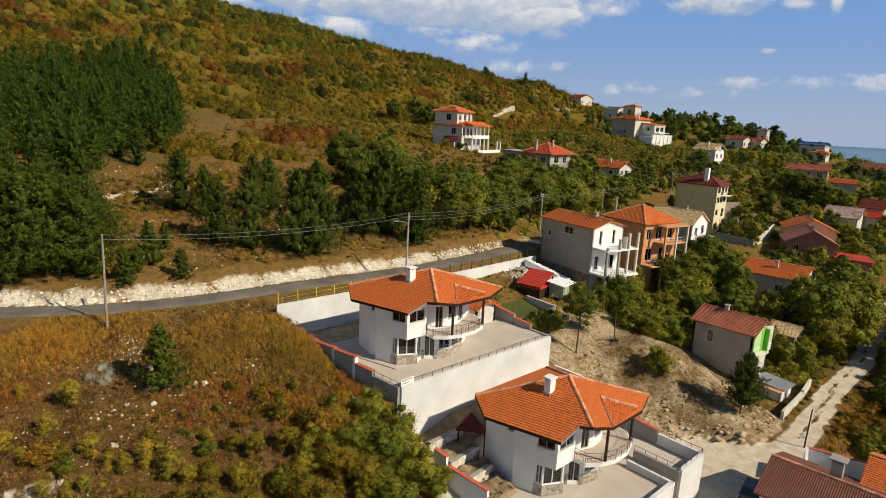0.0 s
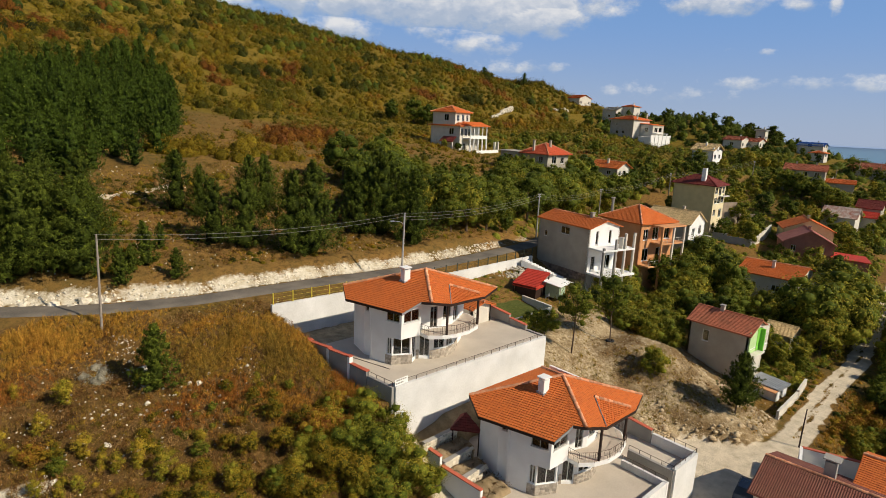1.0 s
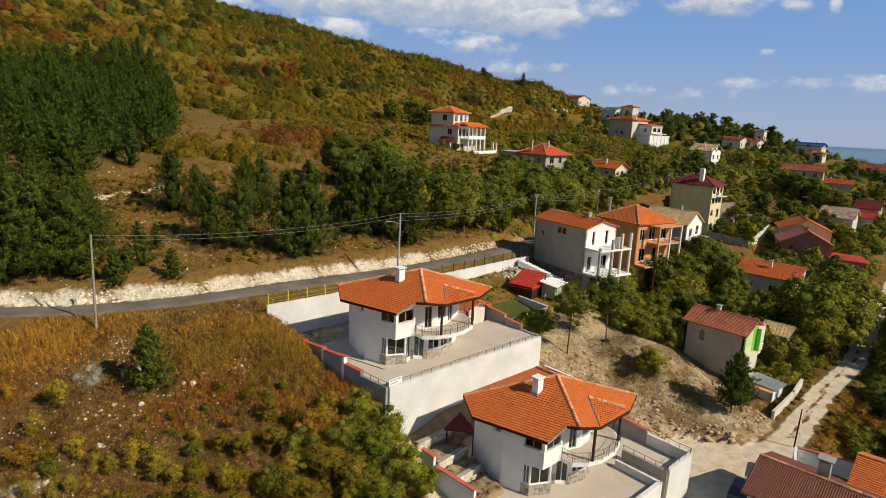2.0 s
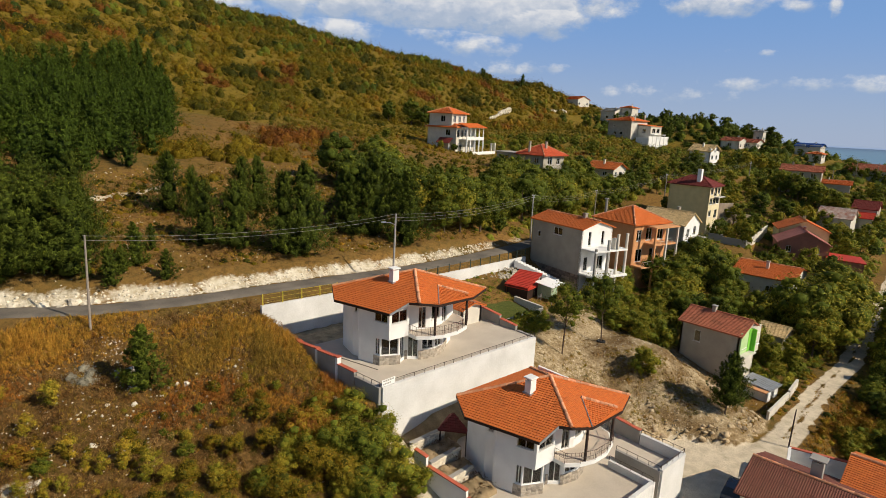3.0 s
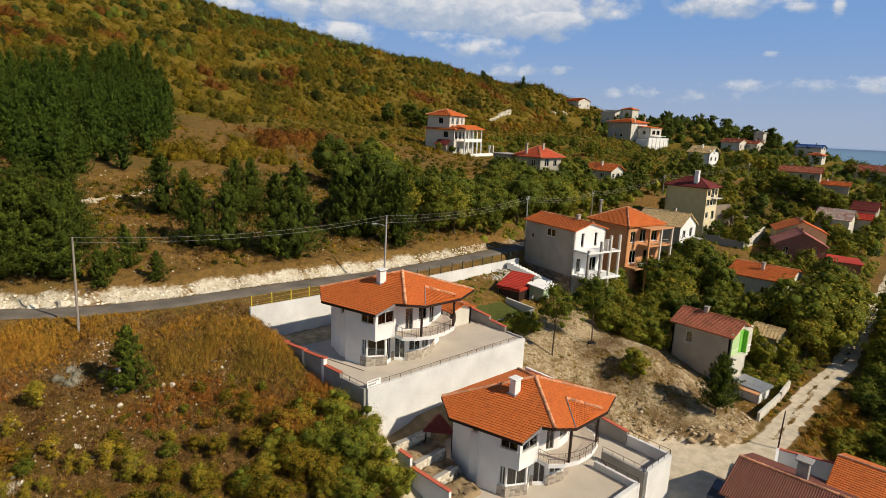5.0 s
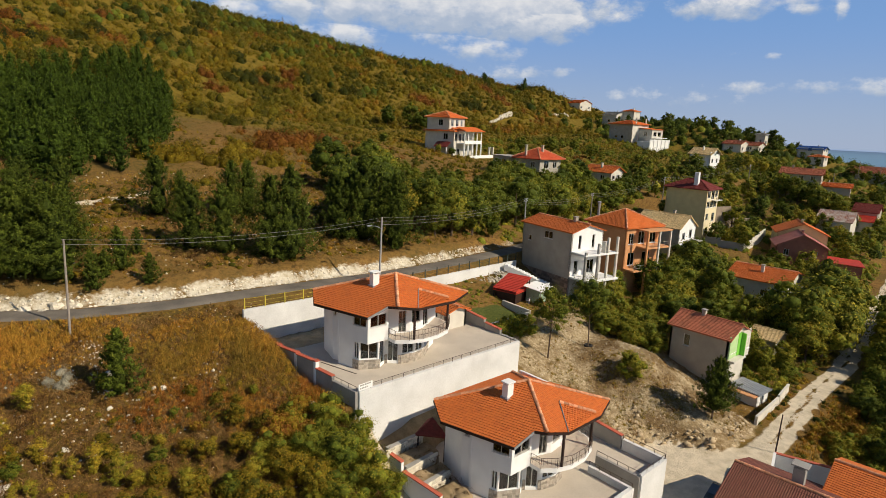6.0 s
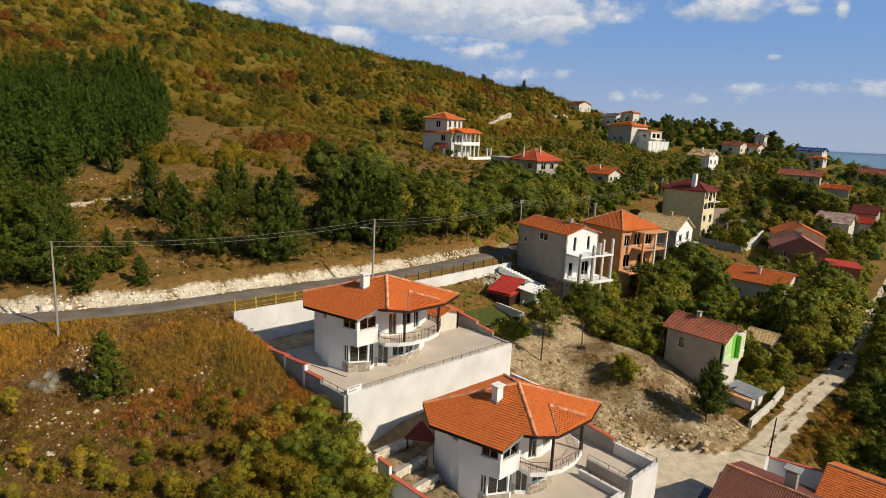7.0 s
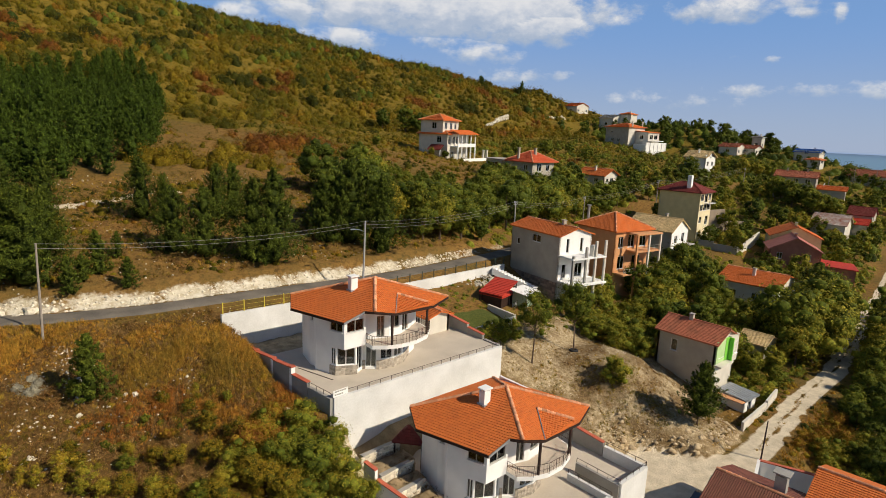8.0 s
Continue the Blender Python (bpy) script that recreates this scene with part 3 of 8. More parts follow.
def build_ground():
    xs, ys = graded(-45, 72, 0.66, -900, 5000, 1.055), graded(-36, 62, 0.66, -2500, 3000, 1.055)
    X, Y = np.meshgrid(xs, ys)
    x, y = X.ravel(), Y.ravel()
    v = np.stack([x, y, land(x, y)], 1)
    nx, ny = len(xs), len(ys)
    i = (np.arange(ny - 1)[:, None] * nx + np.arange(nx - 1)[None]).ravel()
    ob = mesh_arrays("ground", v, np.stack([i, i + 1, i + nx + 1, i + nx], 1), ground_material(), label="dry autumn hillside with chalky earth and worn paths", category="ground", kind="structure")
    me = ob.data
    scree = np.maximum.reduce([inside(x, y, 24, 48, -13, 7, 3), inside(x, y, 25, 44, -19, -8, 0.8) * smooth(-0.7, 0.7, y - foot_y(x) + 0.35 * ripple(x, y, 0.9)), 0.12 * inside(x, y, -30, 2, -16, 16, 6)])
    lane = (1 - smooth(1.2, 1.9 - 0.35 * smooth(40, 46, x), np.abs(y - lane_y(x)) + 0.25 * ripple(x, y, 1.1) * smooth(40, 46, x))) * (1 - (0.75 + 0.35 * ripple(x, y, 1.2)) * (1 - smooth(0.15, 0.5, np.abs(y - lane_y(x)))) * smooth(36, 42, x)) * inside(x, y, 10, 160, -60, 10, 1)
    dirt = 1.1 * np.maximum(lane, inside(x, y, 22.0, 36, -30, -12.5, 1.5) * smooth(-0.7, 0.7, foot_y(x) - y - 0.35 * ripple(x, y, 0.9)))
    dirt = np.maximum(dirt, inside(x, y, -1, 22, -40, -0.4, 0.5) * smooth(-20, 2, x) * 0.6)
    track = 1 - smooth(0.5, 1.3, np.abs(y - np.interp(x, (-40, -12, -4, 4, 9), (58, 58.5, 60, 64, 64))))
    dirt = np.maximum(dirt, track * inside(x, y, -16, 8, 50, 70, 2))
    lawn = inside(x, y, 24, 31, 7, 12, 0.6)
    heath = smooth(125, 165, y + 0.5 * x * smooth(0, 60, x)) * smooth(-520, -480, -x)
    litter = 0.7 * inside(x, y, -45, 0, -40, 27, 2) * smooth(2.2, 4, road_y(x) - y)
    for name, a in (("heath", heath), ("litter", litter), ("scree", scree), ("dirt", dirt), ("chalk", chalk_mask(x, y)), ("lawn", lawn)):
        me.attributes.new(name, "FLOAT", "POINT").data.foreach_set("value", a.astype(np.float32))
    me.shade_smooth()


build_ground()


def build_strip(name, centre, x0, x1, half, lift, mat, label, step=1.0):
    """A paved strip along a line, draped on the land."""
    xs = np.arange(x0, x1, step)
    pts = np.stack([xs, centre(xs)], 1)
    d = np.gradient(pts, axis=0)
    nrm = np.stack([-d[:, 1], d[:, 0]], 1) / np.linalg.norm(d, axis=1, keepdims=True)
    rows = []
    for k, o in enumerate(np.linspace(-half, half, 7)):
        p = pts + nrm * o
        z = land(pts[:, 0], pts[:, 1]) + lift - (0.25 if abs(k - 3) == 3 else 0) + 0.02 * (1 - (o / half) ** 2)
        rows.append(np.stack([p[:, 0], p[:, 1], z], 1))
    v = np.concatenate(rows)
    n = len(xs)
    i = (np.arange(6)[:, None] * n + np.arange(n - 1)[None]).ravel()
    ob = mesh_arrays(name, v, np.stack([i, i + 1, i + n + 1, i + n], 1), mat, label=label, category="road", kind="structure")
    ob.data.shade_smooth()


build_strip("road", road_y, -66, 100, 1.9, 0.12, ASPHALT, "patched grey asphalt road cut into the hillside")
# water colour lightened to include the haze over the far sea
sea_mat = material("hazy_sea_water", (0.10, 0.20, 0.27), (0.12, 0.22, 0.29), 0.01, 0.3, 0.35, 0.3)
part("sea", boxed(620, 5600, -4000, 4000, -30, -22), sea_mat, label="calm blue sea beyond the village", kind="structure")["category"] = "sea"


def cloud_material():
    """Far cloud and haze: 'tint' is how thick the cloud is, 'lit' how much of it faces the sun."""
    m = bpy.data.materials.new("cloud")
    m.use_nodes = True
    n, link = m.node_tree.nodes, m.node_tree.links.new
    n.remove(n["Principled BSDF"])
    tc, mp = n.new("ShaderNodeTexCoord"), n.new("ShaderNodeMapping")
    link(tc.outputs["Object"], mp.inputs[0])
    mp.inputs["Scale"].default_value = (1, 1, 1.7)

    def noise_at(scale, detail, rough):
        q = n.new("ShaderNodeTexNoise")
        q.inputs["Scale"].default_value, q.inputs["Detail"].default_value, q.inputs["Roughness"].default_value = scale, detail, rough
        link(mp.outputs[0], q.inputs["Vector"])
        return q.outputs[0]

    def ranged(value, lo, hi, a, b):
        q = n.new("ShaderNodeMapRange")
        q.interpolation_type = "SMOOTHSTEP"
        link(value, q.inputs[0])
        for slot, v in zip((1, 2, 3, 4), (lo, hi, a, b)):
            q.inputs[slot].default_value = v
        return q.outputs[0]

    def summed(value, factor, other):
        q = n.new("ShaderNodeMath")
        q.operation = "MULTIPLY_ADD"
        link(value, q.inputs[0]), link(other, q.inputs[2])
        q.inputs[1].default_value = factor
        return q.outputs[0]

    def mixed(f, a, c):
        q = n.new("ShaderNodeMix")
        q.data_type = "RGBA"
        link(f, q.inputs[0])
        for slot, v in ((6, a), (7, c)):
            if isinstance(v, tuple):
                q.inputs[slot].default_value = (*v, 1)
            else:
                link(v, q.inputs[slot])
        return q.outputs[2]

    thick, lit = n.new("ShaderNodeAttribute"), n.new("ShaderNodeAttribute")
    thick.attribute_name, lit.attribute_name = "tint", "lit"
    billow = noise_at(0.0045, 9, 0.58)
    cover = ranged(summed(billow, 2.6, thick.outputs["Fac"]), 0.95, 1.75, 0, 0.95)
    glow = ranged(summed(noise_at(0.006, 6, 0.6), 1.3, lit.outputs["Fac"]), 0.7, 1.45, 0, 1)
    cloud = mixed(glow, (0.42, 0.49, 0.61), (0.80, 0.79, 0.79))
    height = n.new("ShaderNodeSeparateXYZ")
    link(tc.outputs["Object"], height.inputs[0])
    blue = mixed(ranged(height.outputs[2], 0, 900, 0, 1), (0.33, 0.42, 0.60), (0.185, 0.35, 0.68))
    veil = ranged(height.outputs[2], 500, 2400, 0.9, 0.0)
    both = n.new("ShaderNodeMath")
    both.operation = "MAXIMUM"
    link(cover, both.inputs[0]), link(veil, both.inputs[1])
    em, tr, ms = n.new("ShaderNodeEmission"), n.new("ShaderNodeBsdfTransparent"), n.new("ShaderNodeMixShader")
    link(mixed(cover, blue, cloud), em.inputs[0])
    link(both.outputs[0], ms.inputs[0]), link(tr.outputs[0], ms.inputs[1]), link(em.outputs[0], ms.inputs[2])
    link(ms.outputs[0], n["Material Output"].inputs[0])
    return m


def build_clouds():
    """A band of cloud far out over the hill and the sea."""
    az, el = np.linspace(radians(-40), radians(130), 420), np.concatenate([np.linspace(radians(-0.6), radians(14), 110), np.linspace(radians(14.5), radians(40), 40)])
    A, E = np.meshgrid(az, el)
    r = 4600
    v = np.stack([r * np.cos(E) * np.cos(A) - 28, r * np.cos(E) * np.sin(A) - 38, r * np.sin(E) + 20], -1).reshape(-1, 3)
    e, a = np.degrees(E.ravel()), np.degrees(A.ravel())
    cover, lit = np.full(len(a), -1.0), np.zeros(len(a))
    # azimuth, elevation, half-widths and thickness of each cloud
    for ca, ce, wa, we, k in ((54, 10.8, 11, 1.9, 1.0), (46, 11.0, 10, 2.3, 1.1), (40, 9.8, 4.6, 1.5, 0.95), (61, 10.2, 6, 1.2, 0.8), (45.3, 7.2, 3.8, 1.1, 0.62), (47.5, 8.3, 6, 1.0, 0.5), (57.6, 8.0, 3.6, 1.0, 0.8), (66.5, 9.4, 3, 0.9, 0.6), (43, 5.4, 7, 0.9, 0.3),
                              (23.6, 10.9, 5.5, 1.1, 0.62), (19.0, 10.3, 2.4, 0.6, 0.5), (33.2, 10.1, 3.2, 0.7, 0.32), (15.9, 10.2, 0.5, 0.7, 0.45), (30.4, 7.8, 0.6, 0.3, 0.3), (22.7, 7.0, 1.1, 0.4, 0.3), (20.1, 6.9, 0.9, 0.4, 0.36), (27.5, 3.4, 6, 0.9, 0.34), (12, 4.4, 16, 0.8, 0.36), (60, 21, 60, 6, 0.35)):
        d = ((a - ca) / wa) ** 2 + ((e - ce) / we) ** 2
        here = k - 0.35 - 0.5 * d
        lit = np.where(here > cover, np.clip(0.5 + 0.5 * (e - ce) / we, 0, 1), lit)
        cover = np.maximum(cover, here)
    n = len(az)
    i = (np.arange(len(el) - 1)[:, None] * n + np.arange(n - 1)[None]).ravel()
    ob = mesh_arrays("backdrop", v, np.stack([i, i + 1, i + n + 1, i + n], 1), cloud_material(), cover, label="white and grey fair-weather clouds", category="clouds", kind="structure")
    ob.data.attributes.new("lit", "FLOAT", "POINT").data.foreach_set("value", lit.astype(np.float32))


build_clouds()


# ---- the two white villas on their terraces
def plane_z(p, q, r):
    p, q, r = Vector(p), Vector(q), Vector(r)
    n = (q - p).cross(r - p)
    return lambda x, y: p.z - (n.x * (x - p.x) + n.y * (y - p.y)) / n.z


def add_board(bm, a, b, height=0.2, thick=0.05, drop=0.02):
    """A fascia board hung along the edge a-b."""
    a, b = Vector(a), Vector(b)
    side = (b - a).cross(Vector((0, 0, 1))).normalized() * thick
    dz0, dz1 = Vector((0, 0, drop)), Vector((0, 0, -height))
    lo = [bm.verts.new(p + s + dz1) for p, s in ((a, side * 0), (b, side * 0), (b, side), (a, side))]
    hi = [bm.verts.new(p + s + dz0) for p, s in ((a, side * 0), (b, side * 0), (b, side), (a, side))]
    bm.faces.new(lo[::-1]), bm.faces.new(hi)
    for i in range(4):
        bm.faces.new((lo[i], lo[(i + 1) % 4], hi[(i + 1) % 4], hi[i]))


def railing(name, points, parent, height=0.5, every=1.15, mat=None, bars=0, mid=False, radius=0.022):
    """A steel railing along plan points (x, y, z of its foot): posts, a top rail, and bars or a middle rail if asked."""
    mat = mat or RAIL
    pts = [Vector(p) for p in points]
    up = Vector((0, 0, height))
    rail = part(name, tube([p + up for p in pts], radius), mat, parent)
    if mid:
        part("middle_rail", tube([p + up * 0.5 for p in pts], radius * 0.7), mat, rail)
    bm_post = []
    for a, b in zip(pts, pts[1:]):
        n = max(1, round((b - a).length / every))
        for k in range(n + 1 if b is pts[-1] else n):
            bm_post.append(a + (b - a) * (k / n))
        if bars:
            m = max(1, int((b - a).length / bars))
            for k in range(m):
                p = a + (b - a) * ((k + 0.5) / m)
                part("bar", tube([p + up * 0.12, p + up], radius * 0.45, 4), mat, rail)
    for p in bm_post:
        part("post", tube([p, p + up], radius * 1.1, 5), mat, rail)
    return rail


ROOF_PT = dict(A=(1.9, 0.7, 8.05), S=(-6.07, 3.27, 5.55), N=(-4.23, -3.25, 5.55), B=(6.5, 6.5, 5.55))
LEFT_Z = plane_z(ROOF_PT["A"], ROOF_PT["S"], ROOF_PT["N"])
for key, x, y in (("L", -4.85, 5.65), ("N2", -2.05, -3.37), ("E", -1.55, -4.3)):
    ROOF_PT[key] = (x, y, LEFT_Z(x, y))
FRONT_Z = plane_z(ROOF_PT["A"], ROOF_PT["E"], (7.8, -3.95, 6.25))
for key, x, y in (("G", 0.3, -5.0), ("H", 5.0, -4.9), ("R", 7.8, -3.95), ("V", 2.5, -2.3)):
    ROOF_PT[key] = (x, y, FRONT_Z(x, y))
ROOF_PT["W"] = (4.45, -4.72, FRONT_Z(4.45, -4.72) + 0.34)


def build_villa(m):
    villa = thing("villa", m, "white rendered two-storey villa with orange tiled hip roof", "house", "white villas")
    R = ROOF_PT
    # roof slopes
    for pieces, ea, eb in (((("A", "L", "S", "N", "N2"), ("A", "N2", "E")), "S", "N"), ((("A", "E", "G", "H", "R"),), "E", "R"),
                           ((("A", "R", "B"),), "R", "B"), ((("A", "B", "L"),), "B", "L")):
        bm = bmesh.new()
        for poly in pieces:
            add_courses(bm, [R[k] for k in poly], R[ea], R[eb])
        part("roof_slope", bm, TILE, villa)
    bm = bmesh.new()
    add_courses(bm, [R["V"], R["G"], R["W"]], Vector(R["G"]), Vector(R["G"]) + Vector(R["W"]) - Vector(R["V"]), under=0.06)
    under = R["W"][0], R["W"][1], FRONT_Z(*R["W"][:2])
    q = [bm.verts.new(p) for p in (R["V"], R["W"], under)]
    bm.faces.new(q)
    part("dormer_slope", bm, TILE, villa)
    bm = bmesh.new()
    for a, b in (("A", "L"), ("A", "E"), ("A", "R"), ("A", "B"), ("V", "W")):
        add_ridge(bm, R[a], R[b])
    part("ridge", bm, RIDGE, villa, "pale mortared ridge tiles", "stuff")
    for ring, mat in ((("L", "S", "N"), DARKWOOD), (("N", "N2"), METALGREY), (("N2", "E", "G"), DARKWOOD), (("G", "H", "R", "B", "L"), DARKWOOD)):
        for a, b in zip(ring, ring[1:]):
            bm = bmesh.new()
            add_board(bm, R[a], R[b], 0.2)
            part("fascia", bm, mat, villa)
    bm = bmesh.new()
    add_tube(bm, [Vector(R["V"]) + Vector((0, 0, 0.09)), Vector(R["G"]) + Vector((0, 0, 0.09))], 0.045, 5)
    part("valley_flashing", bm, METALGREY, villa)
    # upper storey
    up = [(-4.0, 4.9), (-4.8, 2.0), (-4.46, 0.955), (-5.02, 0.87), (-3.88, -2.79), (-1.5, -2.8), (-1.35, -1.9), (-0.3, -2.35), (1.2, -2.8), (2.8, -2.6), (4.4, -1.9), (6.2, -0.8), (6.2, 5.2)]
    up_holes = {1: [(0.25, 0.95, 4.55, 5.35)], 3: [(2.1, 3.6, 4.35, 5.3)], 4: [(0.3, 2.15, 4.3, 5.45)], 5: [(0.05, 0.85, 2.97, 5.2)], 7: [(0.3, 1.1, 3.0, 5.2)], 8: [(0.2, 1.4, 3.75, 5.2)], 9: [(0.3, 1.5, 3.0, 5.2)]}
    for i in range(len(up)):
        a, b = up[i], up[(i + 1) % len(up)]
        top = 5.72 if i in (0, 1, 12) else 5.62 if i in (2, 3) else 5.8 if i == 4 else 6.35
        w = part("upper_wall", wall_panel(a, b, 2.95, top, up_holes.get(i, ())), WHITE, villa)
        for h in up_holes.get(i, ()):
            window_part("window" if h[2] > 3.3 else "glazed_door", a, b, h, villa, BROWNFRAME if i != 9 else FRAME, 1, h[2] > 3.3)
    part("upper_floor", prism([(x * 0.995, y * 0.995) for x, y in up], 2.72, 2.95), WHITE, villa)
    # ground storey
    low = [(-4.0, 4.9), (-4.7, 2.0), (-4.36, 0.955), (-4.88, 0.83), (-4.3, -1.02), (-4.1, -1.7), (-2.4, -2.55), (-1.2, -1.9), (0.0, -2.9), (1.5, -3.25), (2.9, -2.9), (4.6, -1.6), (6.2, -0.6), (6.2, 5.2)]
    low_holes = {4: [(0.08, 0.63, 0.92, 2.6)], 5: [(0.1, 1.8, 0.9, 2.62)], 6: [(0.15, 1.2, 0.15, 2.55)], 7: [(0.25, 1.3, 0.15, 2.55)], 8: [(0.15, 1.4, 0.9, 2.6)], 9: [(0.1, 1.3, 0.9, 2.6)], 10: [(0.2, 1.8, 0.9, 2.6)]}
    for i in range(len(low)):
        a, b = low[i], low[(i + 1) % len(low)]
        w = part("lower_wall", wall_panel(a, b, -0.3, 2.72, low_holes.get(i, ())), WHITE, villa)
        for h in low_holes.get(i, ()):
            window_part("window" if h[2] > 0.5 else "glazed_door", a, b, h, villa, FRAME, 1, False)
        if 4 <= i <= 10:
            d = (Vector(b) - Vector(a)).normalized()
            o = Vector((d.y, -d.x)) * 0.05
            L = (Vector(b) - Vector(a)).length
            if i in (6, 7):
                spans = [(0, low_holes[i][0][0]), (low_holes[i][0][1], L)]
            else:
                spans = [(-0.03, L + 0.03)]
            plinth = None
            rng = random.Random(i)
            for s0, s1 in spans:
                if plinth is None:
                    plinth = part("stone_plinth", wall_panel(Vector(a) + d * s0 + o, Vector(a) + d * s1 + o, -0.1, 0.86, (), 0.05), GREYCON, villa, "stone clad plinth")
                for r in range(4):
                    u = s0
                    while u < s1 - 0.05:
                        wd = min(rng.uniform(0.25, 0.55), s1 - u)
                        p0, p1 = Vector(a) + d * (u + 0.01) + o * 1.6, Vector(a) + d * (u + wd - 0.01) + o * 1.6
                        z = -0.08 + r * 0.235
                        part("stone", wall_panel(p0, p1, z + 0.01, z + 0.225, (), 0.04 + rng.uniform(0, 0.02)), STONE, plinth)
                        u += wd
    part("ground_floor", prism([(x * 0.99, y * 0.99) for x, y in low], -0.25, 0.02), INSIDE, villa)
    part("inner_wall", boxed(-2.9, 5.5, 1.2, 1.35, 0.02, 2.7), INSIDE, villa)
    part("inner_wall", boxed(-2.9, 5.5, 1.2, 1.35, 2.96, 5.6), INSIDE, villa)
    # balcony
    edge = [(-1.5, -2.85), (-1.5, -3.9), (-0.4, -4.7), (1.0, -5.15), (2.8, -5.15), (4.6, -4.6), (5.9, -3.4), (6.3, -1.6), (6.2, -0.85)]
    part("balcony", prism(edge + [(4.4, -1.95), (2.8, -2.65), (1.2, -2.85), (-0.3, -2.4), (-1.3, -1.95)], 2.62, 2.96), WHITE, villa)
    part("balcony_floor", prism([(x * 0.985, y * 0.975) for x, y in edge] + [(4.3, -2.0), (2.8, -2.7), (1.2, -2.9), (-0.3, -2.45), (-1.2, -2.0)], 2.9605, 2.975), PAVING, villa, "tan tiled balcony floor")
    railing("balcony_rail", [(x, y, 2.96) for x, y in edge[:-1]], villa, 0.95, 1.1, RAIL, 0.3, True, 0.02)
    for x, y in ((0.15, -4.72), (4.75, -4.3)):
        part("post", boxed(x - 0.09, x + 0.09, y - 0.09, y + 0.09, 2.96, FRONT_Z(x, y) - 0.02, bevel=0.01), DARKWOOD, villa, "dark stained roof post")
    # chimney
    chimney = part("chimney", boxed(-1.0, -0.25, 0.55, 1.2, 6.2, 8.35, bevel=0.015), WHITE, villa, "white rendered chimney stack")
    bm = boxed(-1.12, -0.13, 0.43, 1.32, 8.5, 8.62, bevel=0.02)
    for x in (-0.98, -0.39):
        for y in (0.57, 1.06):
            add_box(bm, x, x + 0.12, y, y + 0.12, 8.34, 8.51)
    part("cap", bm, WHITE, chimney)
    part("flashing", boxed(-1.12, -0.13, 0.45, 1.3, 6.6, 7.22), METALGREY, chimney)
    return villa


villa = build_villa(pose(10, -10, -6.75))
copy_thing(villa, pose(7.0, 5.8, -0.02))


def terrace_wall(name, points, foot, mat, label, thick=0.35, coping=True, category="wall"):
    """A retaining wall along (x, y, top) points, level or stepped between them, with red copings where asked."""
    wall = thing(name, pose(0, 0, 0), label, category, kind="structure")
    for (ax, ay, az), (bx, by, bz) in zip(points, points[1:]):
        a, b = Vector((ax, ay)), Vector((bx, by))
        d = (b - a).normalized()
        n = Vector((-d.y, d.x)) * thick / 2
        outline = [tuple(a - n), tuple(b - n), tuple(b + n), tuple(a + n)]
        bm = prism(outline, foot, 0)
        bm.verts.ensure_lookup_table()
        for v in bm.verts:
            if v.co.z == 0:
                v.co.z = az + (bz - az) * (Vector((v.co.x, v.co.y)) - a).dot(d) / (b - a).length
        part("wall_section", bm, mat, wall)
        if coping:
            n2 = n * 1.25
            bm = prism([tuple(a - n2), tuple(b - n2), tuple(b + n2), tuple(a + n2)], 0, 1)
            for v in bm.verts:
                t = (Vector((v.co.x, v.co.y)) - a).dot(d) / (b - a).length
                v.co.z = az + (bz - az) * t + 0.004 + (0.09 if v.co.z > 0.5 else 0)
            part("coping", bm, COPING, wall, "red painted coping")
    return wall


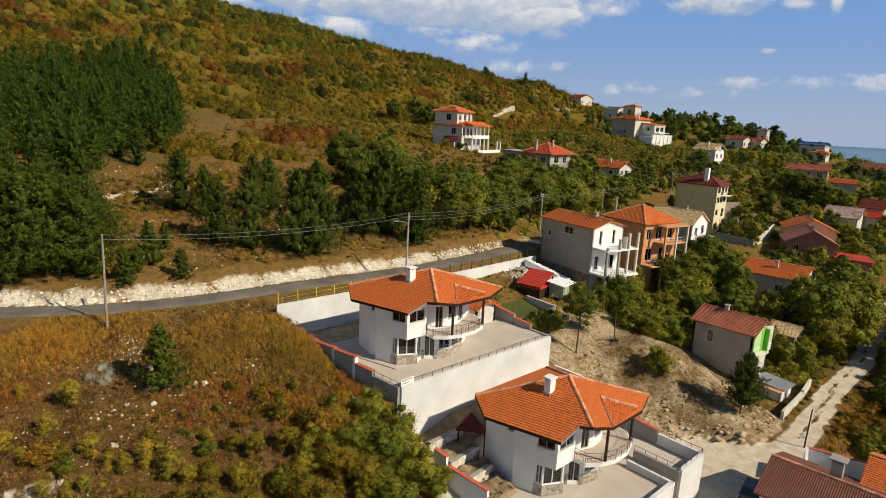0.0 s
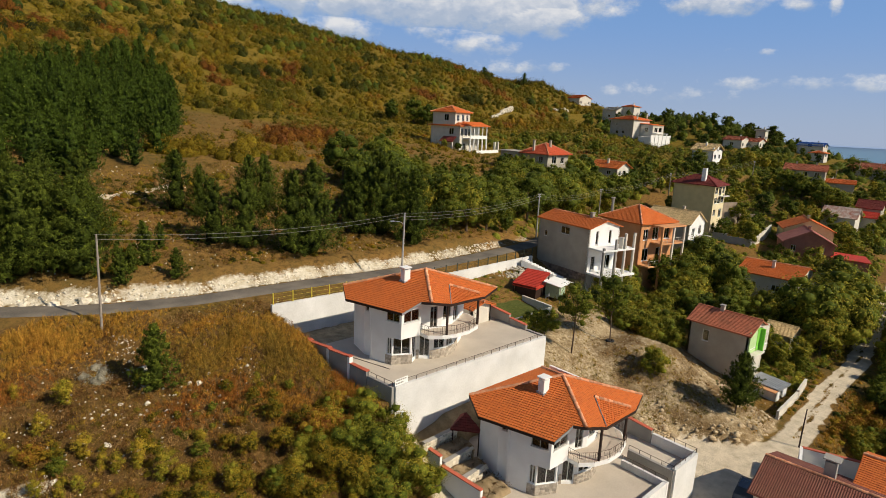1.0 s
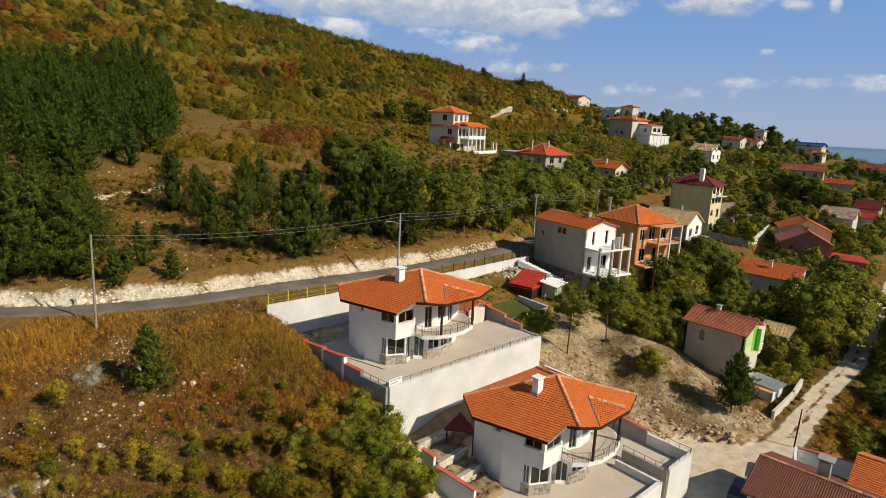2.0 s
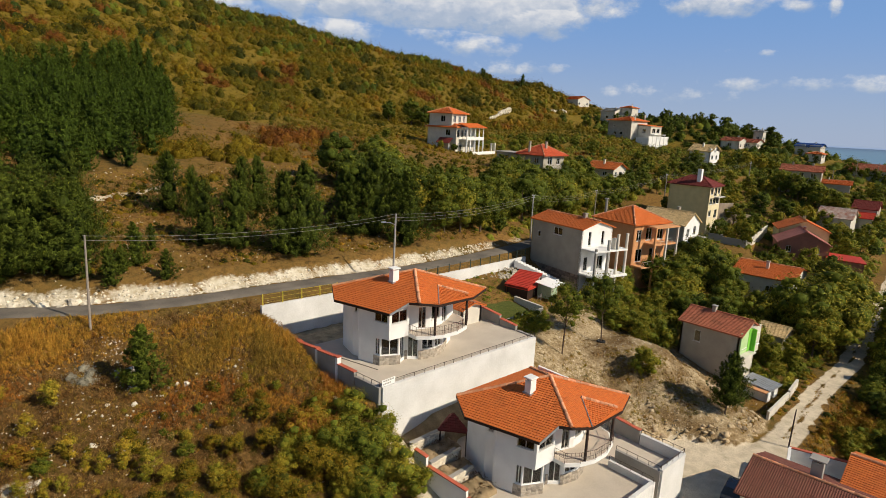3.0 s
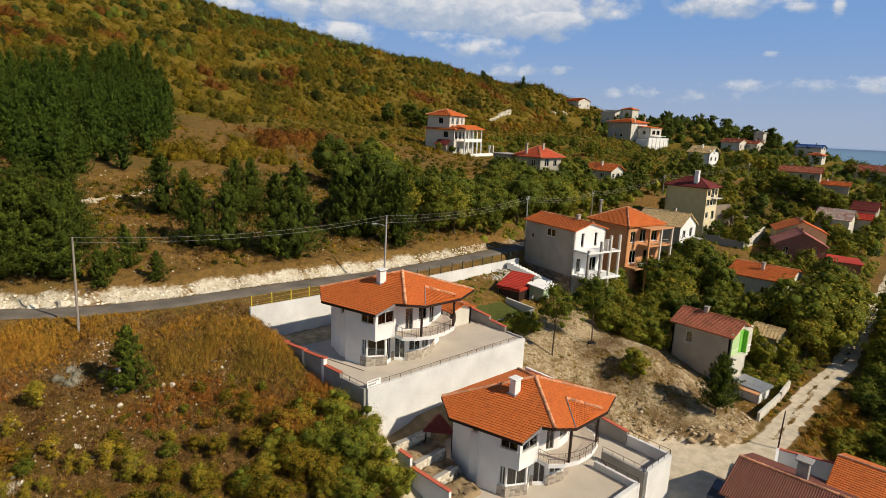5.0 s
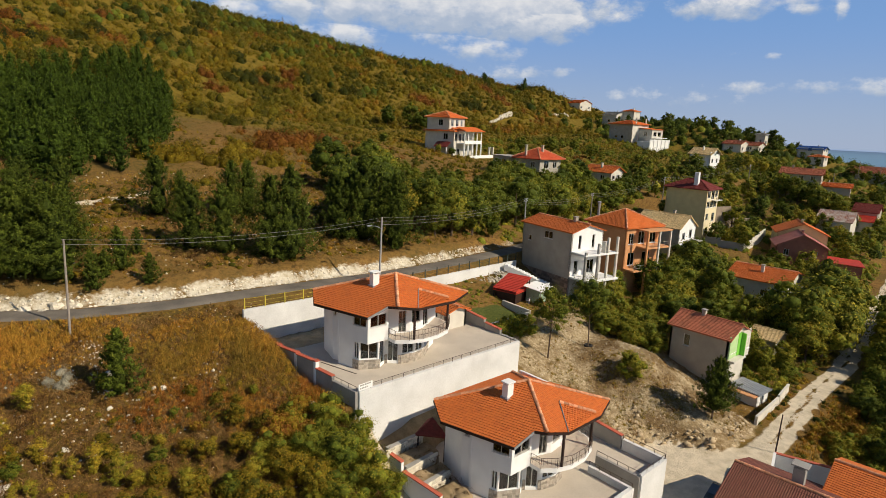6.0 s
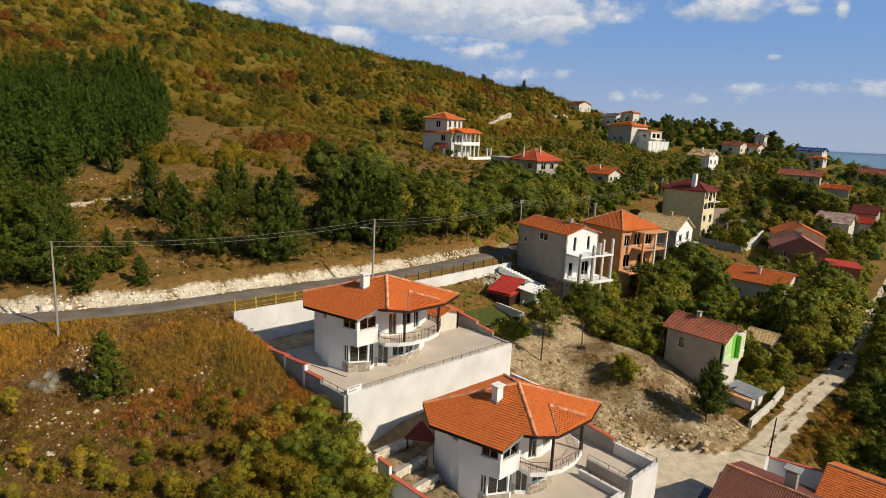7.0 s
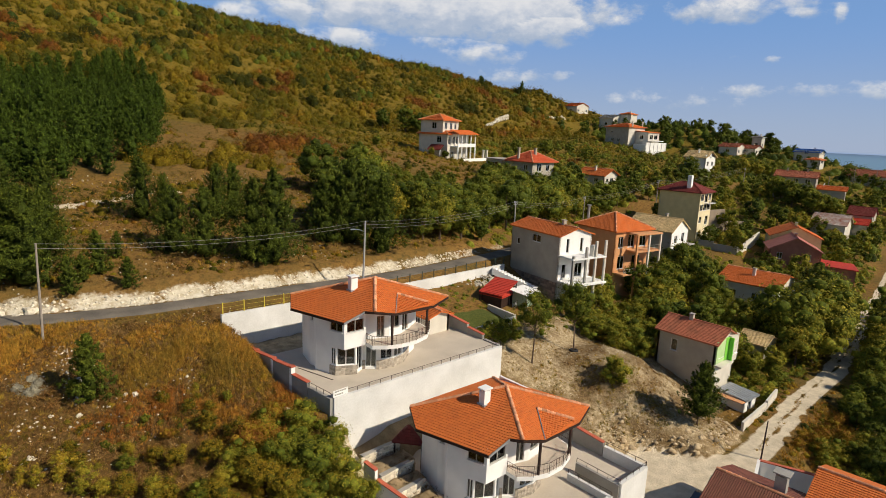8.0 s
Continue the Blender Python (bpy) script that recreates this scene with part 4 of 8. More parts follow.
def build_terraces():
    part("terrace", prism([(0, 0.1), (21.4, 0.1), (21.4, 18.5), (9.0, 18.5), (9.0, 12.3), (-1.35, 12.3)], -1.6, -0.1), PAVING, None, "wide beige screeded terrace", "structure")["category"] = "terrace"
    w = terrace_wall("wall_front", [(0.17, 0.0, 0.0), (21.33, 0.0, 0.0)], -7.4, CONCRETE, "tall whitewashed concrete retaining wall below the terrace", coping=False)
    railing("railing", [(0.2, 0.05, 0), (21.3, 0.05, 0)], w, 0.42, 1.25)
    w = terrace_wall("wall_side", [(0.0, 0.0, 0.02), (-0.38, 3.2, 0.02)], -7, GREYCON, "grey concrete side wall with steel railing", coping=False)
    railing("railing", [(0, 0.1, 0.02), (-0.38, 3.2, 0.02)], w, 0.42, 1.0)
    for y0, y1, z0, z1 in ((3.3, 5.75, 0.38, 0.38), (5.95, 8.85, 1.0, 0.85), (9.05, 11.9, 0.95, 0.75), (12.1, 18.4, 0.85, 0.5)):
        x0, x1 = np.interp((y0, y1), (2.9, 18.4), (-0.35, -2.05))
        terrace_wall("wall_side", [(x0, y0, z0), (x1, y1, z1)], -6, GREYCON, "stepped grey garden wall with red coping")
    for x, y, z in ((-0.67, 5.84, 1.08), (-1.02, 8.95, 0.98), (-1.36, 12.0, 0.88)):
        p = part("wall_pier", boxed(x - 0.2, x + 0.2, y - 0.2, y + 0.2, -3, z, bevel=0.02), WHITE, None, "white pier with red cap between wall steps", "structure")
        part("cap", boxed(x - 0.25, x + 0.25, y - 0.25, y + 0.25, z + 0.003, z + 0.1), COPING, p)
        p["category"] = "wall"
    terrace_wall("wall_back", [(-2.2, 18.72, 2.9), (21.5, 19.2, 2.5), (45.0, 21.5, 2.0)], -1.2, CONCRETE, "pale rendered retaining wall along the road", coping=False)
    w = terrace_wall("wall_right", [(21.35, 0.1, 0.02), (21.35, 2.6, 0.02)], -7, GREYCON, "grey parapet wall with railing", coping=False)
    railing("railing", [(21.35, 0.1, 0.02), (21.35, 2.6, 0.02)], w, 0.42, 1.2)
    terrace_wall("wall_right", [(21.35, 2.75, 0.45), (21.35, 5.2, 0.65)], -5, GREYCON, "stepped grey garden wall with red coping")
    terrace_wall("wall_right", [(21.35, 5.3, 1.0), (21.3, 9.0, 1.35)], -5, GREYCON, "stepped grey garden wall with red coping")
    terrace_wall("wall_right", [(21.3, 9.1, 1.6), (21.2, 18.8, 2.0)], -4, GREYCON, "stepped grey garden wall with red coping")
    drain = boxed(-0.06, 0.06, 0, 4.55, -0.1, -0.088)
    bmesh.ops.transform(drain, matrix=pose(2.18, 3.35, 0, 0, 0, 16.1), verts=drain.verts)
    part("drain_cover", drain, DARKWOOD, None, "narrow dark drain cover across the terrace", "structure")["category"] = "drain"
    # lower terrace
    part("terrace", prism([(2.2, -17.9), (15.5, -17.9), (15.5, -13.9), (17.3, -13.9), (17.3, -17.9), (21.4, -17.9), (21.4, -0.4), (2.2, -0.4)], -7.1, -6.85), PAVING, None, "beige screeded lower terrace", "structure")["category"] = "terrace"
    w = terrace_wall("wall_right", [(21.5, -10.2, -5.2), (21.5, -13.6, -5.5)], -10, GREYCON, "stepped grey parapet with red coping")
    terrace_wall("wall_right", [(21.5, -6.5, -4.6), (21.5, -10.1, -4.9)], -10, GREYCON, "stepped grey parapet with red coping")
    w = terrace_wall("wall_right", [(21.5, -13.7, -5.75), (21.5, -18.0, -5.75)], -10.2, CONCRETE, "white concrete corner wall with railing", coping=False)
    railing("railing", [(21.5, -13.7, -5.75), (21.5, -18.0, -5.75)], w, 0.42, 1.1)
    w = terrace_wall("wall_front", [(21.5, -18.0, -5.75), (17.2, -18.0, -5.75)], -10.2, CONCRETE, "white concrete garage wall with railing", coping=False)
    railing("railing", [(21.4, -18.0, -5.75), (17.2, -18.0, -5.75)], w, 0.42, 1.1)
    w = terrace_wall("wall_ramp", [(17.2, -18.0, -5.9), (17.2, -13.6, -5.9)], -10.2, GREYCON, "grey stair well wall with railing", 0.3, False)
    railing("railing", [(17.2, -17.9, -5.9), (17.2, -13.6, -5.9)], w, 0.42, 1.1)
    w = terrace_wall("wall_ramp", [(15.6, -18.3, -6.2), (15.6, -13.9, -6.2)], -10.2, CONCRETE, "white stair well wall with railing", 0.3, False)
    railing("railing", [(15.6, -18.2, -6.2), (15.6, -13.9, -6.2)], w, 0.42, 1.1)
    terrace_wall("wall_front", [(1.2, -18.1, -6.2), (15.5, -18.1, -6.2)], -11, CONCRETE, "white concrete front wall", coping=False)
    terrace_wall("wall_garden", [(0.4, -4.6, -3.9), (0.6, -5.9, -4.1)], -8, WHITE, "stepped white garden wall with red coping", 0.3)
    terrace_wall("wall_garden", [(0.65, -6.0, -4.9), (1.3, -10.0, -5.3)], -9, WHITE, "stepped white garden wall with red coping", 0.3)
    terrace_wall("wall_garden", [(1.3, -10.1, -5.9), (1.9, -14.5, -6.2)], -9, WHITE, "stepped white garden wall with red coping", 0.3)
    for y, x0, x1, z in ((-3.2, 1.0, 5.0, -4.2), (-5.6, 1.2, 4.6, -4.9), (-7.6, 1.4, 4.4, -5.5)):
        w = terrace_wall("wall_stone", [(x0, y, z), (x1, y + 0.4, z - 0.15)], -8, GREYCON, "rough pale stone retaining wall of a stepped bed", 0.4, False)
        rng = random.Random(int(-y * 10))
        r, top = 0, z - 0.1
        while top > -7.4:
            u, hgt = x0 - 0.05 + rng.uniform(-0.2, 0), rng.uniform(0.24, 0.36)
            while u < x1:
                wd = rng.uniform(0.28, 0.6)
                yy = y - 0.2 + 0.4 * (u - x0) / (x1 - x0)
                ob = part("stone", boxed(u, u + wd - 0.03, yy - rng.uniform(0.05, 0.12), yy + 0.1, top - hgt + 0.02, top + rng.uniform(-0.03, 0.03), bevel=0.03), CHALK, w)
                u += wd
            top -= hgt


build_terraces()


# ---- houses of the village
HOUSES, OPEN = [], []  # (x, y, radius) kept free of trees


def build_house(name, x, y, turn, w, d, h, label, wall, roof, kind="gable", pitch=22, over=0.5, windows=(), base=0, foot=2.5, group="village houses", chimneys=((0.3, 0.5),), second=None, ridge_x=True, front=None, z=None, frame_mat=None, into=None, clear=1.0):
    """A house w by d metres, its eaves h above its floor. windows: (side, u, z, width, height), sides 0 front (-y), 1 right, 2 back, 3 left; u from the side's start."""
    z = float(land(x, y)) + base if z is None else z
    if into is None:
        HOUSES.append((x, y, max(w, d) / 2 + clear))
        if clear >= 1 and x > 60:
            gx, gy = np.array((x + 28, y + 38)) / math.hypot(x + 28, y + 38)
            OPEN.append((x - 7 * gx, y - 7 * gy, max(w, d) / 2))  # open garden on the valley side
        foot = max(foot, z + 0.4 - min(float(land(x + a, y + b)) for a in (-w / 2, w / 2) for b in (-d / 2, d / 2)))
    house = thing(name, pose(x, y, z, 0, 0, turn), label, "house", group)
    cs = [(-w / 2, -d / 2), (w / 2, -d / 2), (w / 2, d / 2), (-w / 2, d / 2)]
    rise = math.tan(radians(pitch)) * (d if ridge_x else w) / 2
    for i in range(4):
        a, b = cs[i], cs[(i + 1) % 4]
        holes = [(u, u + ww, zz, zz + hh) for s, u, zz, ww, hh in windows if s == i]
        wm = (front or {}).get(i, wall)
        wl = part("wall", wall_panel(a, b, -foot, h, holes), wm, house)
        for hole in holes:
            window_part("window" if hole[2] > 0.3 else "door", a, b, hole, house, frame_mat or FRAME, 1 if hole[1] - hole[0] > 0.9 else 0, hole[2] > 0.3)
        if kind == "gable" and (i in (1, 3)) == ridge_x:
            bm = bmesh.new()
            p, q = Vector((*a, h)), Vector((*b, h))
            t = (p + q) / 2 + Vector((0, 0, rise))
            inn = Vector((-(q - p).y, (q - p).x, 0)).normalized() * 0.25
            f0, f1 = [bm.verts.new(v) for v in (p, q, t)], [bm.verts.new(v + inn) for v in (p, q, t)]
            bm.faces.new(f0), bm.faces.new(f1[::-1])
            part("gable", bm, wm, house)
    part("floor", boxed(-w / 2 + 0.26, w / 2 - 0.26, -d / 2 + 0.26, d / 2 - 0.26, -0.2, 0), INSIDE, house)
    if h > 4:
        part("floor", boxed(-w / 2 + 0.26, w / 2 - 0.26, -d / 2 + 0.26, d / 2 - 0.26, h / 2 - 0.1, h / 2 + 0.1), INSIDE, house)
    W, D, lo = w / 2 + over, d / 2 + over, h - math.tan(radians(pitch)) * over
    top = h + rise
    if kind == "gable":
        if ridge_x:
            slopes = [[(-W, -D, lo), (W, -D, lo), (W, 0, top), (-W, 0, top)], [(W, D, lo), (-W, D, lo), (-W, 0, top), (W, 0, top)]]
            ridges = [((-W, 0, top), (W, 0, top))]
        else:
            slopes = [[(W, -D, lo), (W, D, lo), (0, D, top), (0, -D, top)], [(-W, D, lo), (-W, -D, lo), (0, -D, top), (0, D, top)]]
            ridges = [((0, -D, top), (0, D, top))]
    elif kind == "hip":
        if w >= d:
            e = W - D
            p, q = (-e, 0, lo + math.tan(radians(pitch)) * D), (e, 0, lo + math.tan(radians(pitch)) * D)
        else:
            e = D - W
            p, q = (0, -e, lo + math.tan(radians(pitch)) * W), (0, e, lo + math.tan(radians(pitch)) * W)
        c = [(-W, -D, lo), (W, -D, lo), (W, D, lo), (-W, D, lo)]
        if w >= d:
            slopes = [[c[0], c[1], q, p], [c[1], c[2], q], [c[2], c[3], p, q], [c[3], c[0], p]]
            ridges = [(p, q), (c[0], p), (c[3], p), (c[1], q), (c[2], q)]
        else:
            slopes = [[c[0], c[1], p], [c[1], c[2], q, p], [c[2], c[3], q], [c[3], c[0], p, q]]
            ridges = [(p, q), (c[0], p), (c[1], p), (c[2], q), (c[3], q)]
        if abs(w - d) < 0.05:
            slopes = [[a for k, a in enumerate(s) if a not in s[:k]] for s in slopes]
            ridges = [r for r in ridges if r[0] != r[1]]
    else:
        slopes, ridges = [[(-W, -D, h), (W, -D, h), (W, D, h + rise), (-W, D, h + rise)]], []
    for s in slopes:
        bm = bmesh.new()
        if roof is CORRUGATED:
            add_courses(bm, s, s[0], s[1], 1.4, 0.025)
        else:
            add_courses(bm, s, s[0], s[1])
        part("roof", bm, roof, house)
    if ridges:
        bm = bmesh.new()
        for a, b in ridges:
            add_ridge(bm, a, b)
        part("ridge", bm, RIDGE if roof in (TILE, TILERED, CORRUGATED) else roof, house, "", "stuff")
    for u, v in chimneys:
        cx, cy = (u - 0.5) * w, (v - 0.5) * d
        c = part("chimney", boxed(cx - 0.28, cx + 0.28, cy - 0.25, cy + 0.25, h, top + 0.7, bevel=0.02), second or wall, house)
        part("cap", boxed(cx - 0.36, cx + 0.36, cy - 0.33, cy + 0.33, top + 0.7, top + 0.82), GREYCON, c)
    if into is not None:
        for o in house.children:
            o.matrix_basis = house.matrix_basis @ o.matrix_basis
            o.parent = into
        bpy.data.objects.remove(house)
        return into
    return house


CEMENT = material("grey_render", (0.45, 0.41, 0.34), (0.36, 0.325, 0.27), 0.6, 10, 0.95, 0.15)
ORANGEWALL = material("orange_render", (0.66, 0.33, 0.15), (0.56, 0.27, 0.12), 0.8, 15, 0.9, 0.1)
YELLOWWALL = material("yellow_render", (0.68, 0.58, 0.31), (0.58, 0.49, 0.26), 0.8, 15, 0.9, 0.1)
CREAM = material("cream_render", (0.66, 0.62, 0.54), (0.56, 0.52, 0.45), 0.8, 15, 0.9, 0.1)
BRICKWALL = material("red_brick_wall", (0.36, 0.15, 0.10), (0.27, 0.11, 0.08), 1, 20, 0.9, 0.3)
GREENWALL = material("bright_green_render", (0.22, 0.60, 0.07), (0.18, 0.52, 0.06), 0.8, 15, 0.9, 0.1)
BLUEROOF = material("blue_metal_roof", (0.04, 0.14, 0.45), (0.04, 0.12, 0.38), 0.5, 8, 0.5, 0.1)
REDSHEET = material("red_sheet_roof", (0.62, 0.06, 0.035), (0.45, 0.05, 0.03), 1.2, 10, 0.6, 0.2)

RUST = material("rusty_sheet_roof", (0.62, 0.58, 0.52), (0.34, 0.09, 0.04), 0.7, 5, 0.7, 0.2)
PINKSHEET = material("faded_red_sheet", (0.52, 0.21, 0.16), (0.42, 0.15, 0.12), 0.8, 8, 0.7, 0.1)


def slab(house, x0, x1, y0, y1, z0, z1, mat, name="balcony", label=""):
    return part(name, boxed(x0, x1, y0, y1, z0, z1, bevel=0.02), mat, house, label)


def column(house, x, y, z0, z1, mat, r=0.14):
    return part("column", boxed(x - r, x + r, y - r, y + r, z0, z1, bevel=0.02), mat, house)


def build_village():
    # unfinished grey and white house by the road, with open balconies
    h = build_house("house", 51.3, 17.3, -10, 6.8, 11.5, 8.0, "unfinished grey and white three-storey house with red roof", CEMENT, TILE, "gable", 17, 0.35,
                    [(3, 1.4, 5.0, 0.7, 0.95), (3, 5.2, 6.1, 2.0, 1.2), (0, 1.5, 5.2, 0.6, 2.2), (0, 4.4, 5.2, 0.6, 2.2), (0, 0.9, 1.2, 0.9, 2.2), (0, 3.6, 1.2, 1.6, 2.2)], z=0.0, foot=4, front={0: WHITE}, ridge_x=False, chimneys=((0.5, 0.25),))
    slab(h, -3.4, 3.6, -9.0, -5.76, 4.75, 5.0, WHITE, label="unfinished white balcony slab")
    slab(h, -3.4, 3.6, -9.4, -5.76, 0.75, 1.05, WHITE, label="unfinished white balcony slab")
    for x, y, t in ((-3.2, -8.8, 5.4), (-0.6, -8.8, 6.6), (1.4, -8.8, 7.4), (3.4, -8.8, 7.4)):
        column(h, x, y, -3.5, t, GREYCON if x < 0 else CREAM, 0.17)
    slab(h, 0.9, 1.75, -8.7, -7.9, 5.0, 6.7, CREAM, "flue", "pale masonry flue block on the balcony")
    plinth = part("plinth", boxed(-3.5, -3.4, -5.7, 5.7, -4.0, 0.6), material("rubble_mortar", (0.30, 0.24, 0.19), (0.20, 0.16, 0.13), 2.5, 14, 0.95, 0.4), h, "rubble stone plinth")
    rubble = material("rubble_stone", (0.34, 0.23, 0.17), (0.20, 0.15, 0.12), 2.5, 14, 0.95, 0.5, objrand=0.45)
    g = random.Random(31)
    top = 0.56
    while top > -2.6:
        v, tall = -5.68, g.uniform(0.3, 0.46)
        while v < 5.3:
            wide = g.uniform(0.35, 0.8)
            part("stone", boxed(-3.5 - g.uniform(0.05, 0.1), -3.44, v, min(v + wide - 0.05, 5.68), top - tall + 0.04, top + g.uniform(-0.03, 0.03)), rubble, plinth)
            v += wide
        top -= tall
    # orange house
    h = build_house("house", 67.6, 15.8, -10, 9.0, 9.0, 9.1, "orange rendered house with hipped tile roof and balconies", ORANGEWALL, TILE, "hip", 27, 0.5,
                    [(0, 0.8, 5.9, 1.2, 1.9), (0, 3.2, 5.9, 1.6, 2.2), (0, 6.2, 5.9, 1.6, 2.2), (0, 1.0, 2.2, 1.6, 2.2), (0, 4.6, 2.2, 2.0, 2.2)], z=-1.5, foot=3, chimneys=())
    c = part("chimney", tube([(-3.2, 3.4, 9.0), (-3.2, 3.4, 12.2)], 0.24, 10), GREYCON, h, "grey round flue")
    part("cap", tube([(-3.2, 3.4, 12.2), (-3.2, 3.4, 12.35)], 0.4, 10), GREYCON, c)
    slab(h, -1.6, 4.6, -6.8, -4.52, 5.3, 5.55, ORANGEWALL)
    slab(h, -4.4, 4.6, -6.8, -4.52, 1.5, 1.75, ORANGEWALL)
    slab(h, -1.7, 4.7, -6.9, -4.52, 8.3, 8.55, ORANGEWALL, "loggia_roof")
    for x in (-1.5, 1.5, 4.4):
        column(h, x, -6.7, -2.5, 8.3, CREAM if x > 0 else ORANGEWALL, 0.16)
    railing("railing", [(-1.5, -6.75, 5.55), (4.4, -6.75, 5.55)], h, 0.9, 1.5, CREAM, 0.0, True)
    railing("railing", [(-4.3, -6.75, 1.75), (4.4, -6.75, 1.75)], h, 0.9, 1.5, CREAM, 0.0, True)
    # tan roof
    h = build_house("house", 98.8, 23.8, 2, 8.2, 10.4, 6.0, "grey and white house with lichen-grown tan roof", CEMENT, TILETAN, "gable", 30, 0.4, [(0, 1.6, 3.2, 1.4, 1.6), (0, 1.6, 0.6, 1.4, 1.6), (0, 5.0, 3.2, 1.4, 2.0)], z=-2.4, foot=3, front={0: WHITE}, ridge_x=False, chimneys=((0.55, 0.35),))
    slab(h, -1, 3.6, -7.3, -5.22, 2.7, 2.9, GREYCON)
    railing("railing", [(-1, -7.2, 2.9), (3.5, -7.2, 2.9)], h, 0.9, 1.5, RAIL, 0, True)
    # yellow with maroon roof
    h = build_house("house", 123.4, 30.0, 3, 7.6, 10.5, 9.0, "olive and cream three-storey house with maroon hipped roof", YELLOWWALL, TILEMAROON, "hip", 27, 0.6,
                    [(0, 0.6, 4.1, 1.9, 1.6), (0, 2.8, 4.1, 1.9, 1.6), (0, 5.0, 4.1, 1.9, 1.6), (0, 0.8, 1.0, 1.6, 1.6), (0, 4.6, 0.4, 1.8, 2.2), (0, 0.6, 6.6, 1.8, 1.7), (0, 3.0, 6.1, 1.9, 2.3), (0, 5.4, 6.6, 1.6, 1.7)], z=1.5, foot=4, front={0: material("pale_yellow_render", (0.78, 0.68, 0.44), (0.68, 0.58, 0.37), 0.8, 15, 0.9, 0.1)}, chimneys=())
    part("chimney", boxed(-2.9, -1.8, -2.2, -1.2, 9.4, 12.8, bevel=0.03), WHITE, h, "broad white chimney")
    slab(h, -0.6, 3.8, -6.5, -5.27, 5.8, 6.0, CREAM)
    railing("railing", [(-0.5, -6.4, 6.0), (3.7, -6.4, 6.0)], h, 0.9, 1.2, RAIL, 0.3, True)
    OPEN.extend([(112, 13.5, 6.5), (117.5, 14.5, 6), (104, 9.5, 4), (128, 12, 4)])
    HOUSES.extend([(119, 20, 1.6), (121, 15, 2.2), (127, 13.6, 2.2), (133, 14.2, 2.2)])
    for i, (a, b) in enumerate((((120.4, 23.9, -1.5), (121.6, 20.6, -1.5)), ((121.6, 20.6, -2.0), (123.6, 15.6, -2.3)), ((123.6, 15.6, -2.3), (128.5, 15.7, -1.8)), ((128.5, 15.7, -1.3), (134, 16.0, -0.9)), ((134, 16.0, -0.5), (139.5, 16.6, 0.0)))):
        terrace_wall("wall_terrace", [a, b], -7, GREYCON if i < 2 else CREAM, "weathered concrete terrace wall below the olive house", 0.35, False)
    for a, b in (((129, 26.3, 5.2), (135.4, 24.6, 5.2)), ((135.4, 24.6, 3.4), (137.2, 24.2, 3.4)), ((137.2, 24.2, 2.2), (144.5, 22.6, 1.6))):
        terrace_wall("wall_step", [a, b], -3, material("brown_cement", (0.34, 0.27, 0.20), (0.26, 0.20, 0.15), 0.8, 14, 0.9, 0.15), "stepped brown cement wall beside the olive house", 0.35, False)
    # white house with tower and columned loggia
    h = build_house("house", 105.8, 105.5, 15, 13, 11, 8.6, "white three-storey house with orange hipped roofs and columned balconies", CREAM, TILE, "hip", 22, 0.7,
                    [(3, 7.0, 5.6, 1.7, 2.0), (0, 0.6, 5.2, 1.4, 2.4), (0, 3.2, 5.2, 1.4, 2.4), (0, 5.4, 5.2, 1.4, 2.4), (0, 8.4, 5.2, 1.4, 2.4), (0, 2.2, 0.5, 1.6, 2.4), (0, 6.2, 0.5, 1.6, 2.4)], z=13.4, foot=3, chimneys=())
    build_house("house", -1.6, 0.8, 0, 9.5, 8.5, 4.0, "", CREAM, TILE, "hip", 22, 0.7, [(3, 4.4, 1.0, 1.7, 2.0), (0, 1.2, 1.0, 1.5, 2.0), (0, 4.2, 1.0, 1.5, 2.0), (0, 7.0, 1.0, 1.2, 2.0)], z=8.9, foot=1.5, chimneys=(), into=h)
    slab(h, -4.5, 6.6, -8.4, -5.52, 4.4, 4.65, WHITE)
    slab(h, -4.5, 6.6, -8.4, -8.2, 4.65, 5.5, WHITE, "parapet")
    slab(h, -4.5, 6.6, -8.4, -5.52, 8.2, 8.5, WHITE, "loggia_beam")
    for x in (-4.3, -2.0, 0.8, 3.6, 6.4):
        part("column", tube([(x, -8.2, -2), (x, -8.2, 4.4)], 0.26, 8), WHITE, h)
        part("column", tube([(x, -8.2, 5.5), (x, -8.2, 8.2)], 0.2, 8), WHITE, h)
    bm = bmesh.new()
    add_courses(bm, [(-5.2, -9.1, 8.5), (7.4, -9.1, 8.5), (7.4, -5.3, 9.75), (-5.2, -5.3, 9.75)], (-5.2, -9.1, 8.5), (7.4, -9.1, 8.5))
    part("loggia_roof", bm, TILE, h)
    slab(h, -5, 11, -10.6, -10.3, -2.2, 0.9, WHITE, "garden_wall", "white balustraded terrace wall")
    slab(h, -5, 11, -10.3, -5.5, -2.2, -0.1, PAVING, "terrace")
    for x in (8.3, 10.7):
        column(h, x, -10.4, 0.9, 3.6, CREAM, 0.3)
    bm = bmesh.new()
    add_courses(bm, [(-9.0, -4.5, 3.4), (-9.0, 0.5, 3.4), (-6.6, 0.5, 5.0), (-6.6, -4.5, 5.0)], (-9.0, 0.5, 3.4), (-9.0, -4.5, 3.4))
    part("porch_roof", bm, TILEMAROON, h)
    for y in (-4.3, 0.3):
        column(h, -8.8, y, -2, 3.3, WHITE, 0.15)
